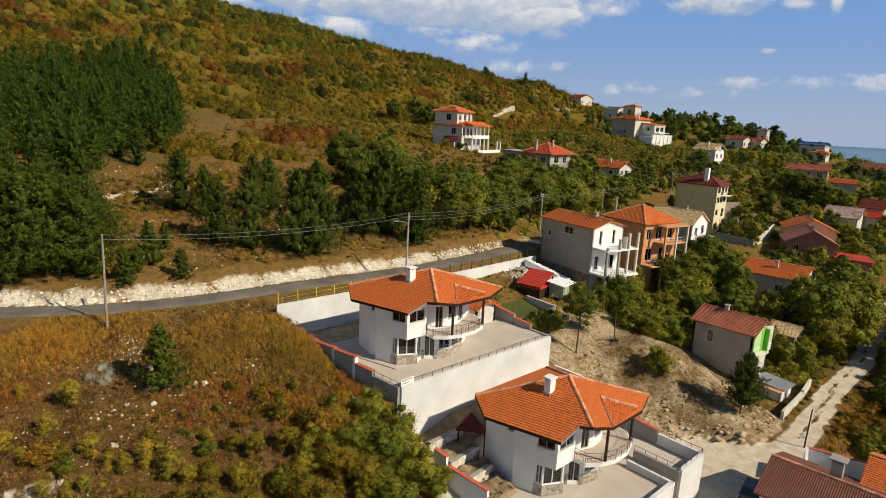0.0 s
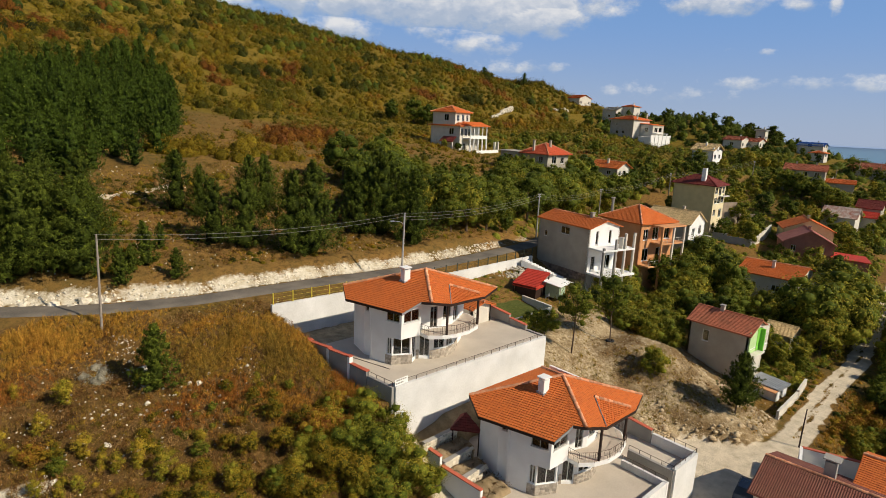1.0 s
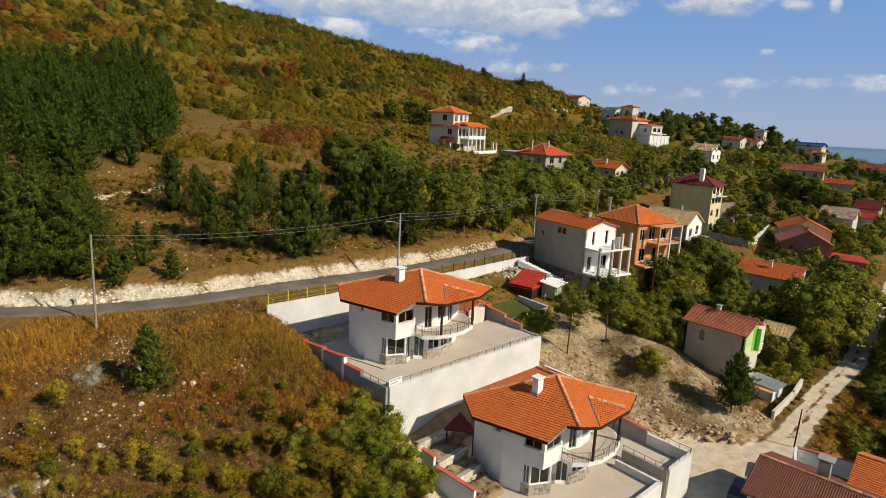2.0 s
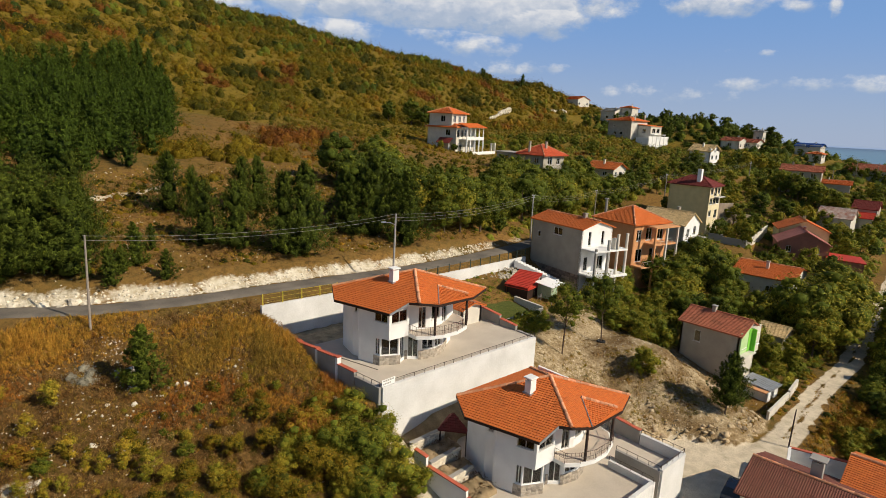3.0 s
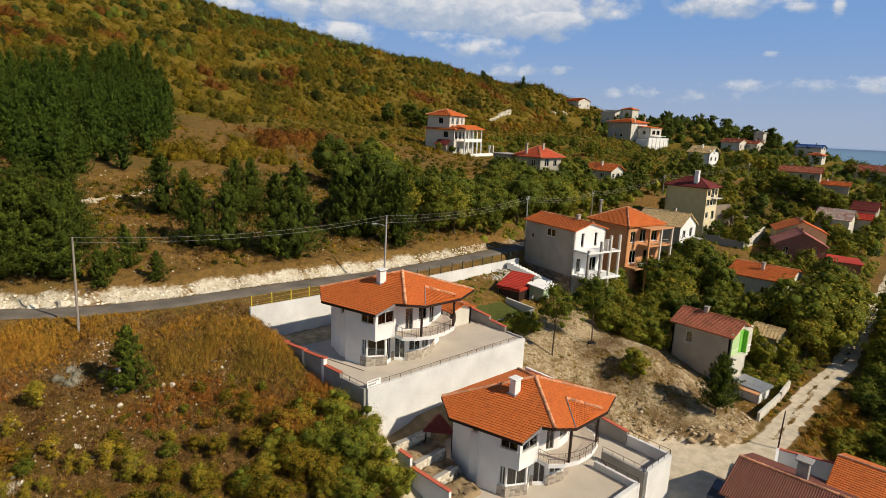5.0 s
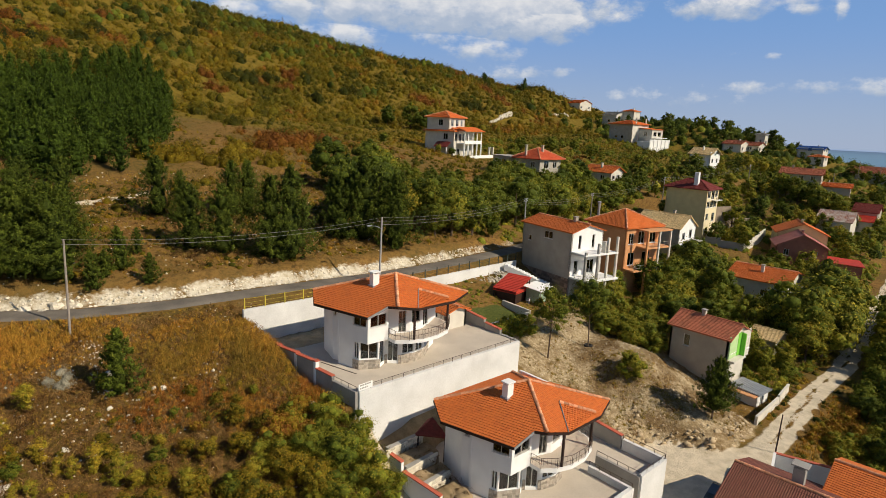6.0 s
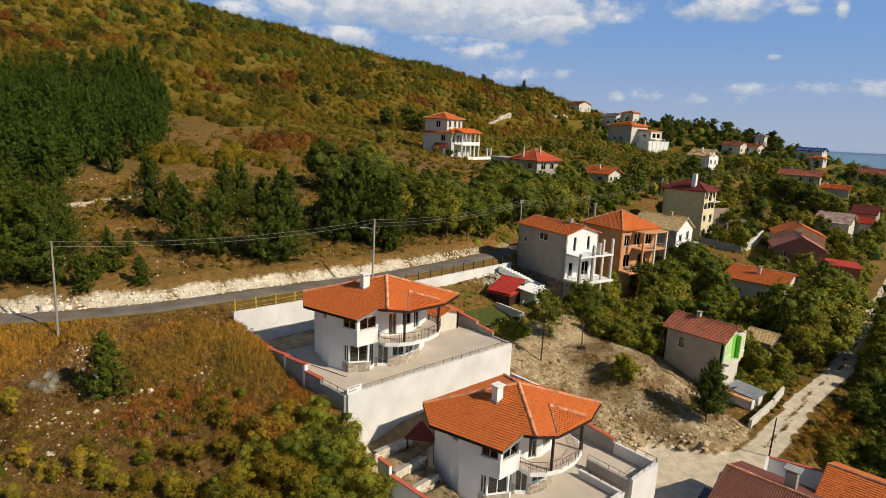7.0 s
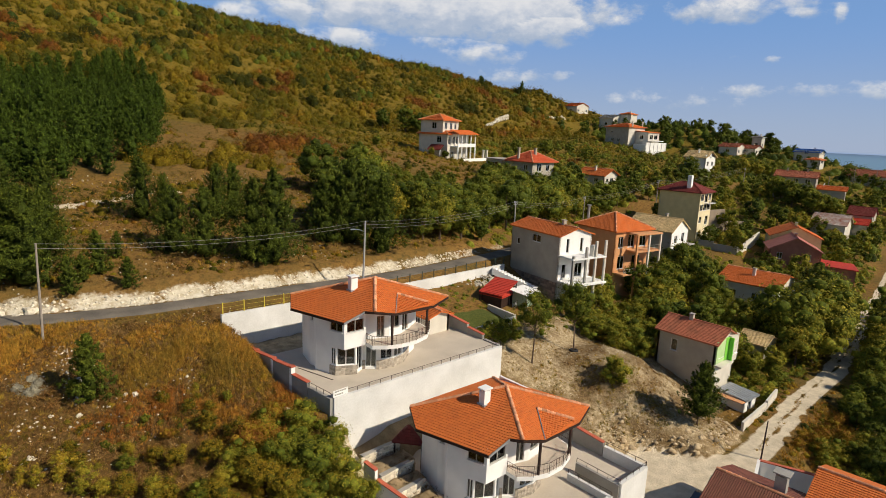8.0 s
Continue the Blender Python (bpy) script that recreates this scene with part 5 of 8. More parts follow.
    # low red hipped house
    h = build_house("house", 100.6, 63.6, 2, 9.6, 8.6, 3.9, "low grey house with red hipped roof behind trees", CEMENT, TILERED, "hip", 28, 0.9, [(3, 5.6, 1.2, 1.4, 1.5), (0, 2.0, 1.0, 2.0, 2.0), (0, 6.0, 1.0, 1.6, 1.6)], z=12.2, chimneys=((0.05, 0.6), (0.45, 0.3)))
    build_house("house", -3.0, 8.0, 0, 6, 6, 3.6, "", CEMENT, GREYCON, "mono", 2, 0.4, [(3, 1.4, 1.0, 3.0, 1.8)], z=0, chimneys=(), into=h)
    # cottage
    h = build_house("house", 126.8, 59.2, 0, 7.0, 9.0, 3.2, "white cottage with orange gabled roof and wooden deck", CREAM, TILE, "gable", 24, 0.7, [(0, 3.2, 0.2, 1.6, 2.0), (0, 1.0, 0.9, 1.2, 1.2), (3, 5.5, 0.9, 1.4, 1.2)], z=8.9, ridge_x=False, clear=2.5)
    slab(h, -3.5, 5.0, -6.8, -4.52, -0.3, 0.0, DARKWOOD, "deck")
    railing("railing", [(-3.4, -6.7, 0.0), (4.9, -6.7, 0.0)], h, 0.9, 1.2, POLEWOOD, 0, True, 0.05)
    # large house on the shoulder of the hill, with a walled terrace
    h = build_house("house", 257.5, 131, -8, 13, 15, 11.6, "large cream house with orange hipped roof and terraces", CREAM, TILE, "hip", 16, 0.9, [(3, 3.5, 8.2, 1.0, 1.0), (3, 4.0, 4.0, 1.6, 1.5), (3, 8.0, 4.0, 1.6, 1.5)], z=17.0, foot=4, chimneys=((0.2, 0.0), (0.95, 0.1)), front={3: CEMENT})
    build_house("house", 3.5, -11.5, 0, 9, 8, 9.0, "", CREAM, TILE, "mono", 10, 0.5, [(0, 1.5, 5.5, 2.5, 2.2), (0, 5.0, 5.5, 2.5, 2.2), (3, 3, 5.5, 2, 2)], z=0, chimneys=(), into=h)
    slab(h, -7.5, 9, -19.5, -12.0, -7.0, 3.0, WHITE, "terrace", "white walled terrace")
    slab(h, -7.5, 9, -19.6, -19.3, 3.0, 3.9, WHITE, "parapet")
    for k in range(6):
        slab(h, -7.3 + 3.1 * k, -7.0 + 3.1 * k, -19.75, -19.5, -7.0, 4.1, WHITE, "pier")
    slab(h, -1.5, 8, -18.5, -15.6, 4.6, 4.9, WHITE)
    # gabled cottage, long houses, ridge houses
    h = build_house("house", 203.5, 64.2, 0, 8.4, 8.2, 4.0, "white cottage with pale tiled gable roof", WHITE, TILETAN, "gable", 27, 0.7, [(0, 1.4, 0.6, 1.4, 1.6), (0, 5.2, 0.6, 1.4, 1.6), (0, 3.4, 3.4, 1.2, 1.4)], z=13.0, ridge_x=False)
    h = build_house("house", 180.4, 22.4, 12, 8.2, 11.0, 5.4, "two-storey grey house with weathered orange roof", CEMENT, TILEOLD, "gable", 20, 0.5, [(3, 1.6, 3.4, 1.4, 1.4), (3, 5.0, 3.4, 1.4, 1.4), (3, 8.2, 3.4, 1.4, 1.4), (0, 2.0, 3.0, 1.4, 2.0)], z=8.0, clear=0.3, ridge_x=False, chimneys=((0.5, 0.25), (0.5, 0.75)))
    slab(h, -2, 3, -7.6, -5.52, 2.5, 2.7, WHITE)
    railing("railing", [(-2, -7.5, 2.7), (3, -7.5, 2.7)], h, 0.9, 1.0, FRAME, 0.25, True)
    build_house("annex", 181.5, 12.6, 12, 7, 7, 3.0, "grey annex with orange roof and white posts", CEMENT, TILE, "gable", 14, 0.5, [(0, 1.2, 0.3, 2.0, 2.0)], z=7.2, clear=0.3, ridge_x=False, chimneys=())
    for x, y, w, d, h0, z0, rf, kd, lab in ((310.5, 174, 12, 10, 6, 29.0, GREYCON, "gable", "grey house on the hilltop"), (316, 165.5, 8, 8, 8, 29.6, TILE, "hip", "cream hilltop house with orange roof"),
                                            (322, 210, 14, 10, 5, 38.0, TILE, "gable", "long hilltop house with orange roof"), (301.5, 80, 4.6, 4.6, 6.0, 20.0, GREYCON, "hip", "slender lookout house with grey pyramid roof"),
                                            (279, 83.5, 10, 9, 4.4, 16.4, TILEOLD, "gable", "house with weathered gable roof among trees"), (287, 78, 9, 8, 3.8, 16.6, TILEOLD, "gable", "low house with faded tiles among trees"),
                                            (299, 55, 8, 11, 2.4, 17.4, BLUEROOF, "gable", "building with a bright blue metal roof"), (279.5, 46.5, 6, 6, 3.0, 13.8, TILE, "hip", "house with two orange roof tiers"),
                                            (268, 19, 14, 22, 4.2, 7.6, TILEOLD, "gable", "long low house with faded orange roof")):
        build_house("house", x, y, 0, w, d, h0, lab, CREAM, rf, kd, 17, 0.6, [(0, 1.5, 1.2, 1.6, 1.6), (0, w - 3.4, 1.2, 1.6, 1.6), (3, d / 2 - 1, 1.4, 1.8, 1.6)], z=z0, ridge_x=False, chimneys=((0.5, 0.3),), clear=0.3)
    # brick and ochre pair
    build_house("house", 130.2, 5.5, 26, 9.0, 10.6, 2.9, "brick gabled house with faded red sheet roof", BRICKWALL, PINKSHEET, "gable", 28, 0.4, [(3, 1.6, 0.5, 1.1, 1.5), (3, 7.2, 0.6, 1.4, 1.4)], z=-4.0, clear=0.3)
    build_house("house", 138.6, 8.3, 26, 9.0, 11.0, 4.4, "ochre house with orange gabled roof", YELLOWWALL, TILE, "gable", 24, 0.4, [(3, 2, 1.5, 1.2, 1.2)], z=-3.6, clear=0)
    build_house("shed", 131.5, -3.6, 20, 8, 7, 3.0, "patched brick shed with rusty red sheet roof", BRICKWALL, REDSHEET, "mono", 5, 0.4, [(3, 2, 0.4, 2.0, 1.6)], z=-7.0, chimneys=(), group="sheds", clear=0)
    build_house("shed", 164.5, 7.0, 5, 9, 8, 1.6, "barn with rusty corrugated roof", CREAM, RUST, "gable", 26, 0.5, [], ridge_x=False, z=0.6, chimneys=(), group="sheds", clear=0.3)
    build_house("house", 180.0, 3.6, 5, 8, 6, 2.4, "small dark house with maroon roof", CEMENT, TILEMAROON, "gable", 26, 0.4, [(0, 2, 0.6, 1.4, 1.4)], ridge_x=False, z=1.6, clear=0.3, chimneys=())
    build_house("annex", 173.6, 3.0, 5, 5, 5.5, 1.2, "lean-to with red sheet roof", CEMENT, REDSHEET, "gable", 26, 0.3, [], ridge_x=False, z=0.6, chimneys=(), group="sheds", clear=0)
    # long orange roof, small roofs by the lane
    build_house("house", 92.4, -0.6, 5, 12.0, 10.2, 3.7, "low house with long orange tiled roof", CREAM, TILE, "gable", 14, 0.4, [(3, 2, 0.8, 1.4, 1.3), (3, 6, 0.8, 1.4, 1.3)], z=-5.9, ridge_x=False)
    build_house("annex", 96.5, -8.6, 5, 6, 4.5, 3.2, "lean-to with ochre sheet roof", CREAM, material("ochre_sheet", (0.34, 0.26, 0.05), (0.28, 0.2, 0.04), 1, 9, 0.7, 0.1), "gable", 12, 0.3, [], z=-5.9, ridge_x=False, chimneys=(), group="sheds", clear=0)
    build_house("shed", 102.0, -11.2, 20, 5, 5, 2.6, "shed with orange hipped roof among trees", CREAM, TILE, "hip", 28, 0.4, [], z=-8.6, chimneys=(), group="sheds", clear=0)
    build_house("shed", 67.6, -10.4, 0, 5.0, 3.8, 1.9, "open shed with weathered tan tile roof", CEMENT, TILETAN, "gable", 20, 0.3, [], z=-7.9, ridge_x=False, chimneys=(), group="sheds", clear=0)
    # green house below the mound
    h = build_house("house", 51.35, -8.2, 0, 6.0, 7.8, 5.7, "grey and bright green two-storey house with weathered red roof", CEMENT, TILEOLD, "gable", 24, 0.4, [(3, 1.9, 3.1, 0.9, 1.6)], z=-7.7, ridge_x=False, foot=2, front={0: CREAM}, chimneys=((0.5, 0.62),))
    slab(h, -2.96, -0.6, -4.1, -3.93, 2.9, 5.9, material("pale_green_render", (0.48, 0.66, 0.32), (0.40, 0.56, 0.27), 0.8, 15, 0.9, 0.1), "painted_recess", "pale green painted wall")
    slab(h, -0.6, 0.5, -4.14, -3.93, 2.9, 5.9, GREENWALL, "painted_panel", "bright green painted wall")
    for u in (-2.5, -1.6):
        window_part("window", (-3.0, -4.12), (3.0, -4.12), (u + 3.0, u + 3.6, 3.6, 5.2), h, FRAME, 0)
    slab(h, -3.1, 0.6, -4.9, -3.92, 2.6, 2.85, CREAM, "balcony")
    slab(h, 0.3, 0.5, -4.7, -3.92, 2.85, 5.9, GREENWALL, "side_screen", "bright green side screen")
    slab(h, 0.5, 3.0, -4.3, -3.92, 2.3, 6.0, CREAM, "bay", "cream bay under the gable")
    for u in (0.3, 1.4):
        window_part("window", (0.5, -4.4), (3.0, -4.4), (u, u + 0.8, 3.4, 5.0), h, FRAME, 0)
    # sheet-roofed shed in front of it
    h = build_house("shed", 49.9, -14.9, -4, 3.0, 3.2, 1.9, "white shed with grey corrugated metal roof", WHITE, METALGREY, "mono", 8, 0.3, [(0, 0.9, 0.0, 1.0, 1.7)], z=-9.9, chimneys=(), group="sheds", clear=0)
    slab(h, -2.7, -1.82, -1.8, 1.6, 1.75, 1.85, ORANGEWALL, "canopy", "rusty orange canopy strip")
    # red corrugated house in the foreground
    h = build_house("house", 25.6, -28.0, 4, 8.2, 10.0, 3.35, "low house with dull red corrugated roof beside the lane", CREAM, CORRUGATED, "gable", 19, 0.45, [(3, 2.0, 0.9, 1.3, 1.3), (3, 6.0, 0.9, 1.3, 1.3), (2, 3, 0.9, 1.3, 1.3)], z=-9.9, ridge_x=False, chimneys=())
    c = part("chimney", boxed(0.7, 1.5, 0.2, 1.1, 3.5, 5.9, bevel=0.03), GREYCON, h, "grey cement chimney with slab cap")
    part("cap", boxed(0.5, 1.7, 0.0, 1.3, 6.1, 6.22, bevel=0.02), GREYCON, c)
    for x, y in ((0.72, 0.22), (1.32, 0.92)):
        part("cap_leg", boxed(x, x + 0.16, y, y + 0.16, 5.9, 6.1), GREYCON, c)
    build_house("house", 32.2, -32.6, 4, 7, 7.5, 3.9, "small house with bright orange tiled roof", CREAM, TILE, "gable", 20, 0.4, [(2, 2, 1, 1.2, 1.2)], z=-9.9, ridge_x=False, chimneys=(), clear=0)
    w = terrace_wall("wall_yard", [(30.2, -24.2, -6.9), (33.2, -23.4, -6.9)], -10.3, WHITE, "white yard wall beside the red-roofed house", 0.25, False)
    terrace_wall("wall_yard", [(33.2, -23.4, -7.0), (34.6, -28.6, -6.8)], -10.3, WHITE, "white yard wall with orange tile coping", 0.3, True)
    # garden sheds behind the villa
    h = build_house("shed", 35.2, 13.4, 12, 3.8, 3.2, 1.3, "garden shed with bright red corrugated roof", DARKWOOD, REDSHEET, "mono", 0, 0.3, [], z=-0.6, chimneys=(), group="sheds", clear=0)
    bm = bmesh.new()
    n = 22
    for k in range(n):
        x0, x1 = -2.2 + 4.3 * k / n, -2.2 + 4.3 * (k + 1) / n
        zz = 0.05 if k % 2 else 0.0
        add_box(bm, x0, x1, -1.9, 1.9, 1.34 + zz, 1.40 + zz)
    for v in bm.verts:
        v.co.z += (v.co.x + 2.7) * 0.30
    part("sheet_roof", bm, REDSHEET, h, "red corrugated sheets", "stuff")
    for x in (-2.1, 1.9):
        for y in (-1.75, 1.75):
            column(h, x, y, -0.8, 1.3 + (x + 2.7) * 0.3, DARKWOOD, 0.07)
    h = thing("canopy", pose(38.0, 10.9, -0.9, 0, 0, 10), "white sheet canopy on posts over a green kiosk", "canopy", "sheds")
    bm = boxed(-1.9, 1.9, -1.5, 1.5, 2.0, 2.06)
    for v in bm.verts:
        v.co.z += 0.12 * v.co.y
    part("roof_sheet", bm, WHITE, h)
    part("kiosk", boxed(-1.5, 0.4, -1.1, 1.1, 0, 1.85), material("pale_green_boards", (0.36, 0.46, 0.30), (0.28, 0.36, 0.24), 2, 20, 0.8, 0.2), h)
    for x in (-1.8, 1.8):
        for y in (-1.4, 1.4):
            column(h, x, y, -0.6, 1.98 + 0.12 * y, POLEWOOD, 0.05)


build_village()


HOUSES += [(194 + 4 * k, 171.5 + 1.7 * k, 3.0) for k in range(8)]  # below the chalk outcrop
HOUSES += [(108, 92.5, 5.0), (114, 94, 3.0)]  # before the columned house's terrace


# ---- plants
def free(x, y, r=0.0, gardens=True):
    """Clear of the houses, and of the open gardens before them."""
    return all((x - hx) ** 2 + (y - hy) ** 2 > (hr + r) ** 2 for hx, hy, hr in (HOUSES + OPEN if gardens else HOUSES))


def pine_form(g):
    """The half-width of a pine's crown from its foot (0) to its tip (1)."""
    return np.clip(1.02 - g, 0.03, 1) ** 0.72 * np.clip(0.7 + 1.6 * g, 0, 1)


def make_pine(name, seed, h, wide, boughs, leaf, label, group, needles=26, tufts=6, low=0.05, mat=None):
    """A trunk, uneven boughs that turn up at their ends, and tufts of needles along them."""
    rng = np.random.default_rng(seed)
    tree = thing(name, pose(0, 0, -500), label, "tree", group)
    part("trunk", tube([(0, 0, -0.4), (0.03 * h * 0.2, 0, h * 0.5), (0, 0.02 * h, h * 0.94)], [h * 0.016, h * 0.011, 0.015], 6), BARK, tree)
    g = np.clip((np.arange(boughs) + rng.uniform(0, 1, boughs)) / boughs, 0, 1) ** 0.9
    ang = np.arange(boughs) * 2.4 + rng.normal(0, 0.35, boughs)
    reach = wide * pine_form(g) * rng.uniform(0.72, 1.14, boughs) * (1 + 0.16 * np.sin(2 * ang + seed))
    b = np.repeat(np.arange(boughs), tufts)
    s = np.tile(np.linspace(0.36, 1.0, tufts), boughs) + rng.normal(0, 0.07, len(b))
    swing = rng.normal(0, 0.2, len(b)) * s
    r = reach[b] * s
    z = h * (low + (1 - low) * g[b]) + 0.3 * reach[b] * (s - 0.6) + rng.normal(0, 0.022 * h, len(b))
    c = np.stack([r * np.cos(ang[b] + swing), r * np.sin(ang[b] + swing), z], 1)
    outward = np.stack([np.cos(ang[b]), np.sin(ang[b]), np.zeros(len(b))], 1)
    axis = unit_rows(outward * rng.uniform(0.3, 0.8, len(b))[:, None] + np.array((0, 0, 0.8)) + rng.normal(0, 0.15, (len(b), 3)))
    size = np.clip(wide * 0.15, 0.22, 0.62) * rng.uniform(0.75, 1.35, len(b)) * (0.55 + 0.45 * pine_form(g[b]))
    k = np.repeat(np.arange(len(b)), needles)
    u = rng.uniform(0, 1, len(k))
    side = rng.normal(size=(len(k), 3))
    side = unit_rows(side - axis[k] * np.sum(side * axis[k], 1, keepdims=True))
    pos = c[k] + axis[k] * ((u - 0.4) * 1.7 * size[k])[:, None] + side * (size[k] * (0.75 - 0.5 * u) * rng.uniform(0.3, 1, len(k)))[:, None]
    # tint climbs along each tuft, so its tip looks sunlit and its foot shaded
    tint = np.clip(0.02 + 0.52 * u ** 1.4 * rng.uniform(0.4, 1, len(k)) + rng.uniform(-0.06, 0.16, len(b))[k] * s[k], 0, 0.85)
    way = unit_rows(outward[k] * 0.75 + side * 0.55 + np.array((0, 0, 0.45)))
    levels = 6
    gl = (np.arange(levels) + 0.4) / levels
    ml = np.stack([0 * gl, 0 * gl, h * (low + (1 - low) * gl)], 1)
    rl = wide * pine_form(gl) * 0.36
    # tint 0 on the core: the crown's inner shadow as a dark colour
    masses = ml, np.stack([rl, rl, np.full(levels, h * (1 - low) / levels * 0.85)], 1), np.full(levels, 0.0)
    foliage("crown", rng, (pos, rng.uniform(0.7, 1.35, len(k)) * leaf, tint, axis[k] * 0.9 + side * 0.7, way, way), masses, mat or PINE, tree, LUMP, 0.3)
    return tree


def make_broadleaf(name, seed, h, wide, n, leaf, label, group, mat=None, clumps=34, base=0.25, tone=0.2, trunk=True, ragged=0.0, stem=1.0):
    """A trunk with limbs and a crown of leaf clumps with gaps between them."""
    rng = np.random.default_rng(seed)
    tree = thing(name, pose(0, 0, -500), label, "tree", group)
    u = unit_rows(rng.normal(size=(clumps, 3)))
    rad = rng.uniform(0.3, 1, clumps) ** 0.45 * (1 + ragged * rng.normal(0, 0.3, clumps))
    mid = h * (1 + base) / 2
    cen = np.stack([u[:, 0] * rad * wide * 0.82, u[:, 1] * rad * wide * 0.82, mid + u[:, 2] * rad * h * (1 - base) / 2 * 0.85], 1)
    if trunk:
        bm = bmesh.new()
        top = h * (base + 0.35)
        add_tube(bm, [(0, 0, -0.5), (0.05, 0.03, top * 0.5), (0, 0, top)], [h * 0.026 * stem, h * 0.02 * stem, h * 0.012 * stem], 7)
        for k in range(6):
            e = cen[k * clumps // 6]
            add_tube(bm, [(0, 0, top * 0.55), (e[0] * 0.5, e[1] * 0.5, (top * 0.6 + e[2]) / 2), tuple(e)], [h * 0.011 * stem, h * 0.007 * stem, 0.015], 5)
        part("trunk", bm, BARK, tree)
    pick = rng.integers(0, clumps, n)
    size = rng.uniform(0.5, 1.35, clumps) * wide * 0.34
    d = unit_rows(rng.normal(size=(n, 3)))
    c = cen[pick] + d * (size[pick] * rng.uniform(0.4, 1.3 + 0.5 * ragged, n))[:, None] * np.array([1, 1, 0.8])
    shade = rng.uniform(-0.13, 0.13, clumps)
    # 0.12 * d[:, 2] paints clump tops lighter and undersides darker, as daylight would
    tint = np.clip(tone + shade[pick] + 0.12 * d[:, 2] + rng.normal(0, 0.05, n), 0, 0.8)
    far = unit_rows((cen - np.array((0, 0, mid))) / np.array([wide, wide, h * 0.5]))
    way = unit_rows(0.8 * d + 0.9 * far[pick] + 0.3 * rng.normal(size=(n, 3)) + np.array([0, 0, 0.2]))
    # cores tinted 0.22 lower than the clumps: shade inside the crown put into colour
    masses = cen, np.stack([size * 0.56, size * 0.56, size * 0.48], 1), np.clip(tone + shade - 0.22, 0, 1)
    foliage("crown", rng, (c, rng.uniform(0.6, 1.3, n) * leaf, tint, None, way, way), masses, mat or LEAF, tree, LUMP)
    return tree


def plant(proto, x, y, h, rng, sink=0.0):
    """A copy of a tree, built hp metres high, set on the land and scaled to h."""
    k = h / proto["built"]
    z = float(land(x, y)) - sink
    return copy_thing(proto, pose(x, y, z, rng.uniform(-3, 3), rng.uniform(-3, 3), rng.uniform(0, 360)) @ Matrix.Diagonal((k * rng.uniform(0.9, 1.15), k * rng.uniform(0.9, 1.15), k, 1)))


def protos(maker, name, count, h, wide, n, leaf, label, group, **kw):
    out = []
    for i in range(count):
        p = maker(name, 11 * count + i * 7 + int(h * 10), h, wide * (0.9 + 0.1 * (i % 3)), n, leaf, label, group, **kw)
        p["built"] = float(h)
        out.append(p)
    return out


def drop_protos(*lists):
    for ps in lists:
        for p in ps:
            for o in (*p.children_recursive, p):
                bpy.data.objects.remove(o)


def scatter(rng, count, x0, x1, y0, y1, gap, test=None):
    """Random places at least gap apart."""
    out = []
    for _ in range(count * 12):
        x, y = rng.uniform(x0, x1), rng.uniform(y0, y1)
        if (test is None or test(x, y)) and all((x - a) ** 2 + (y - b) ** 2 > gap * gap for a, b in out):
            out.append((x, y))
            if len(out) == count:
                break
    return out


def in_sight(x, y):
    """The open strip below the white loggia house."""
    return abs((x - 105) * 0.732 - (y - 103) * 0.681) < 10 and 76 < y < 104


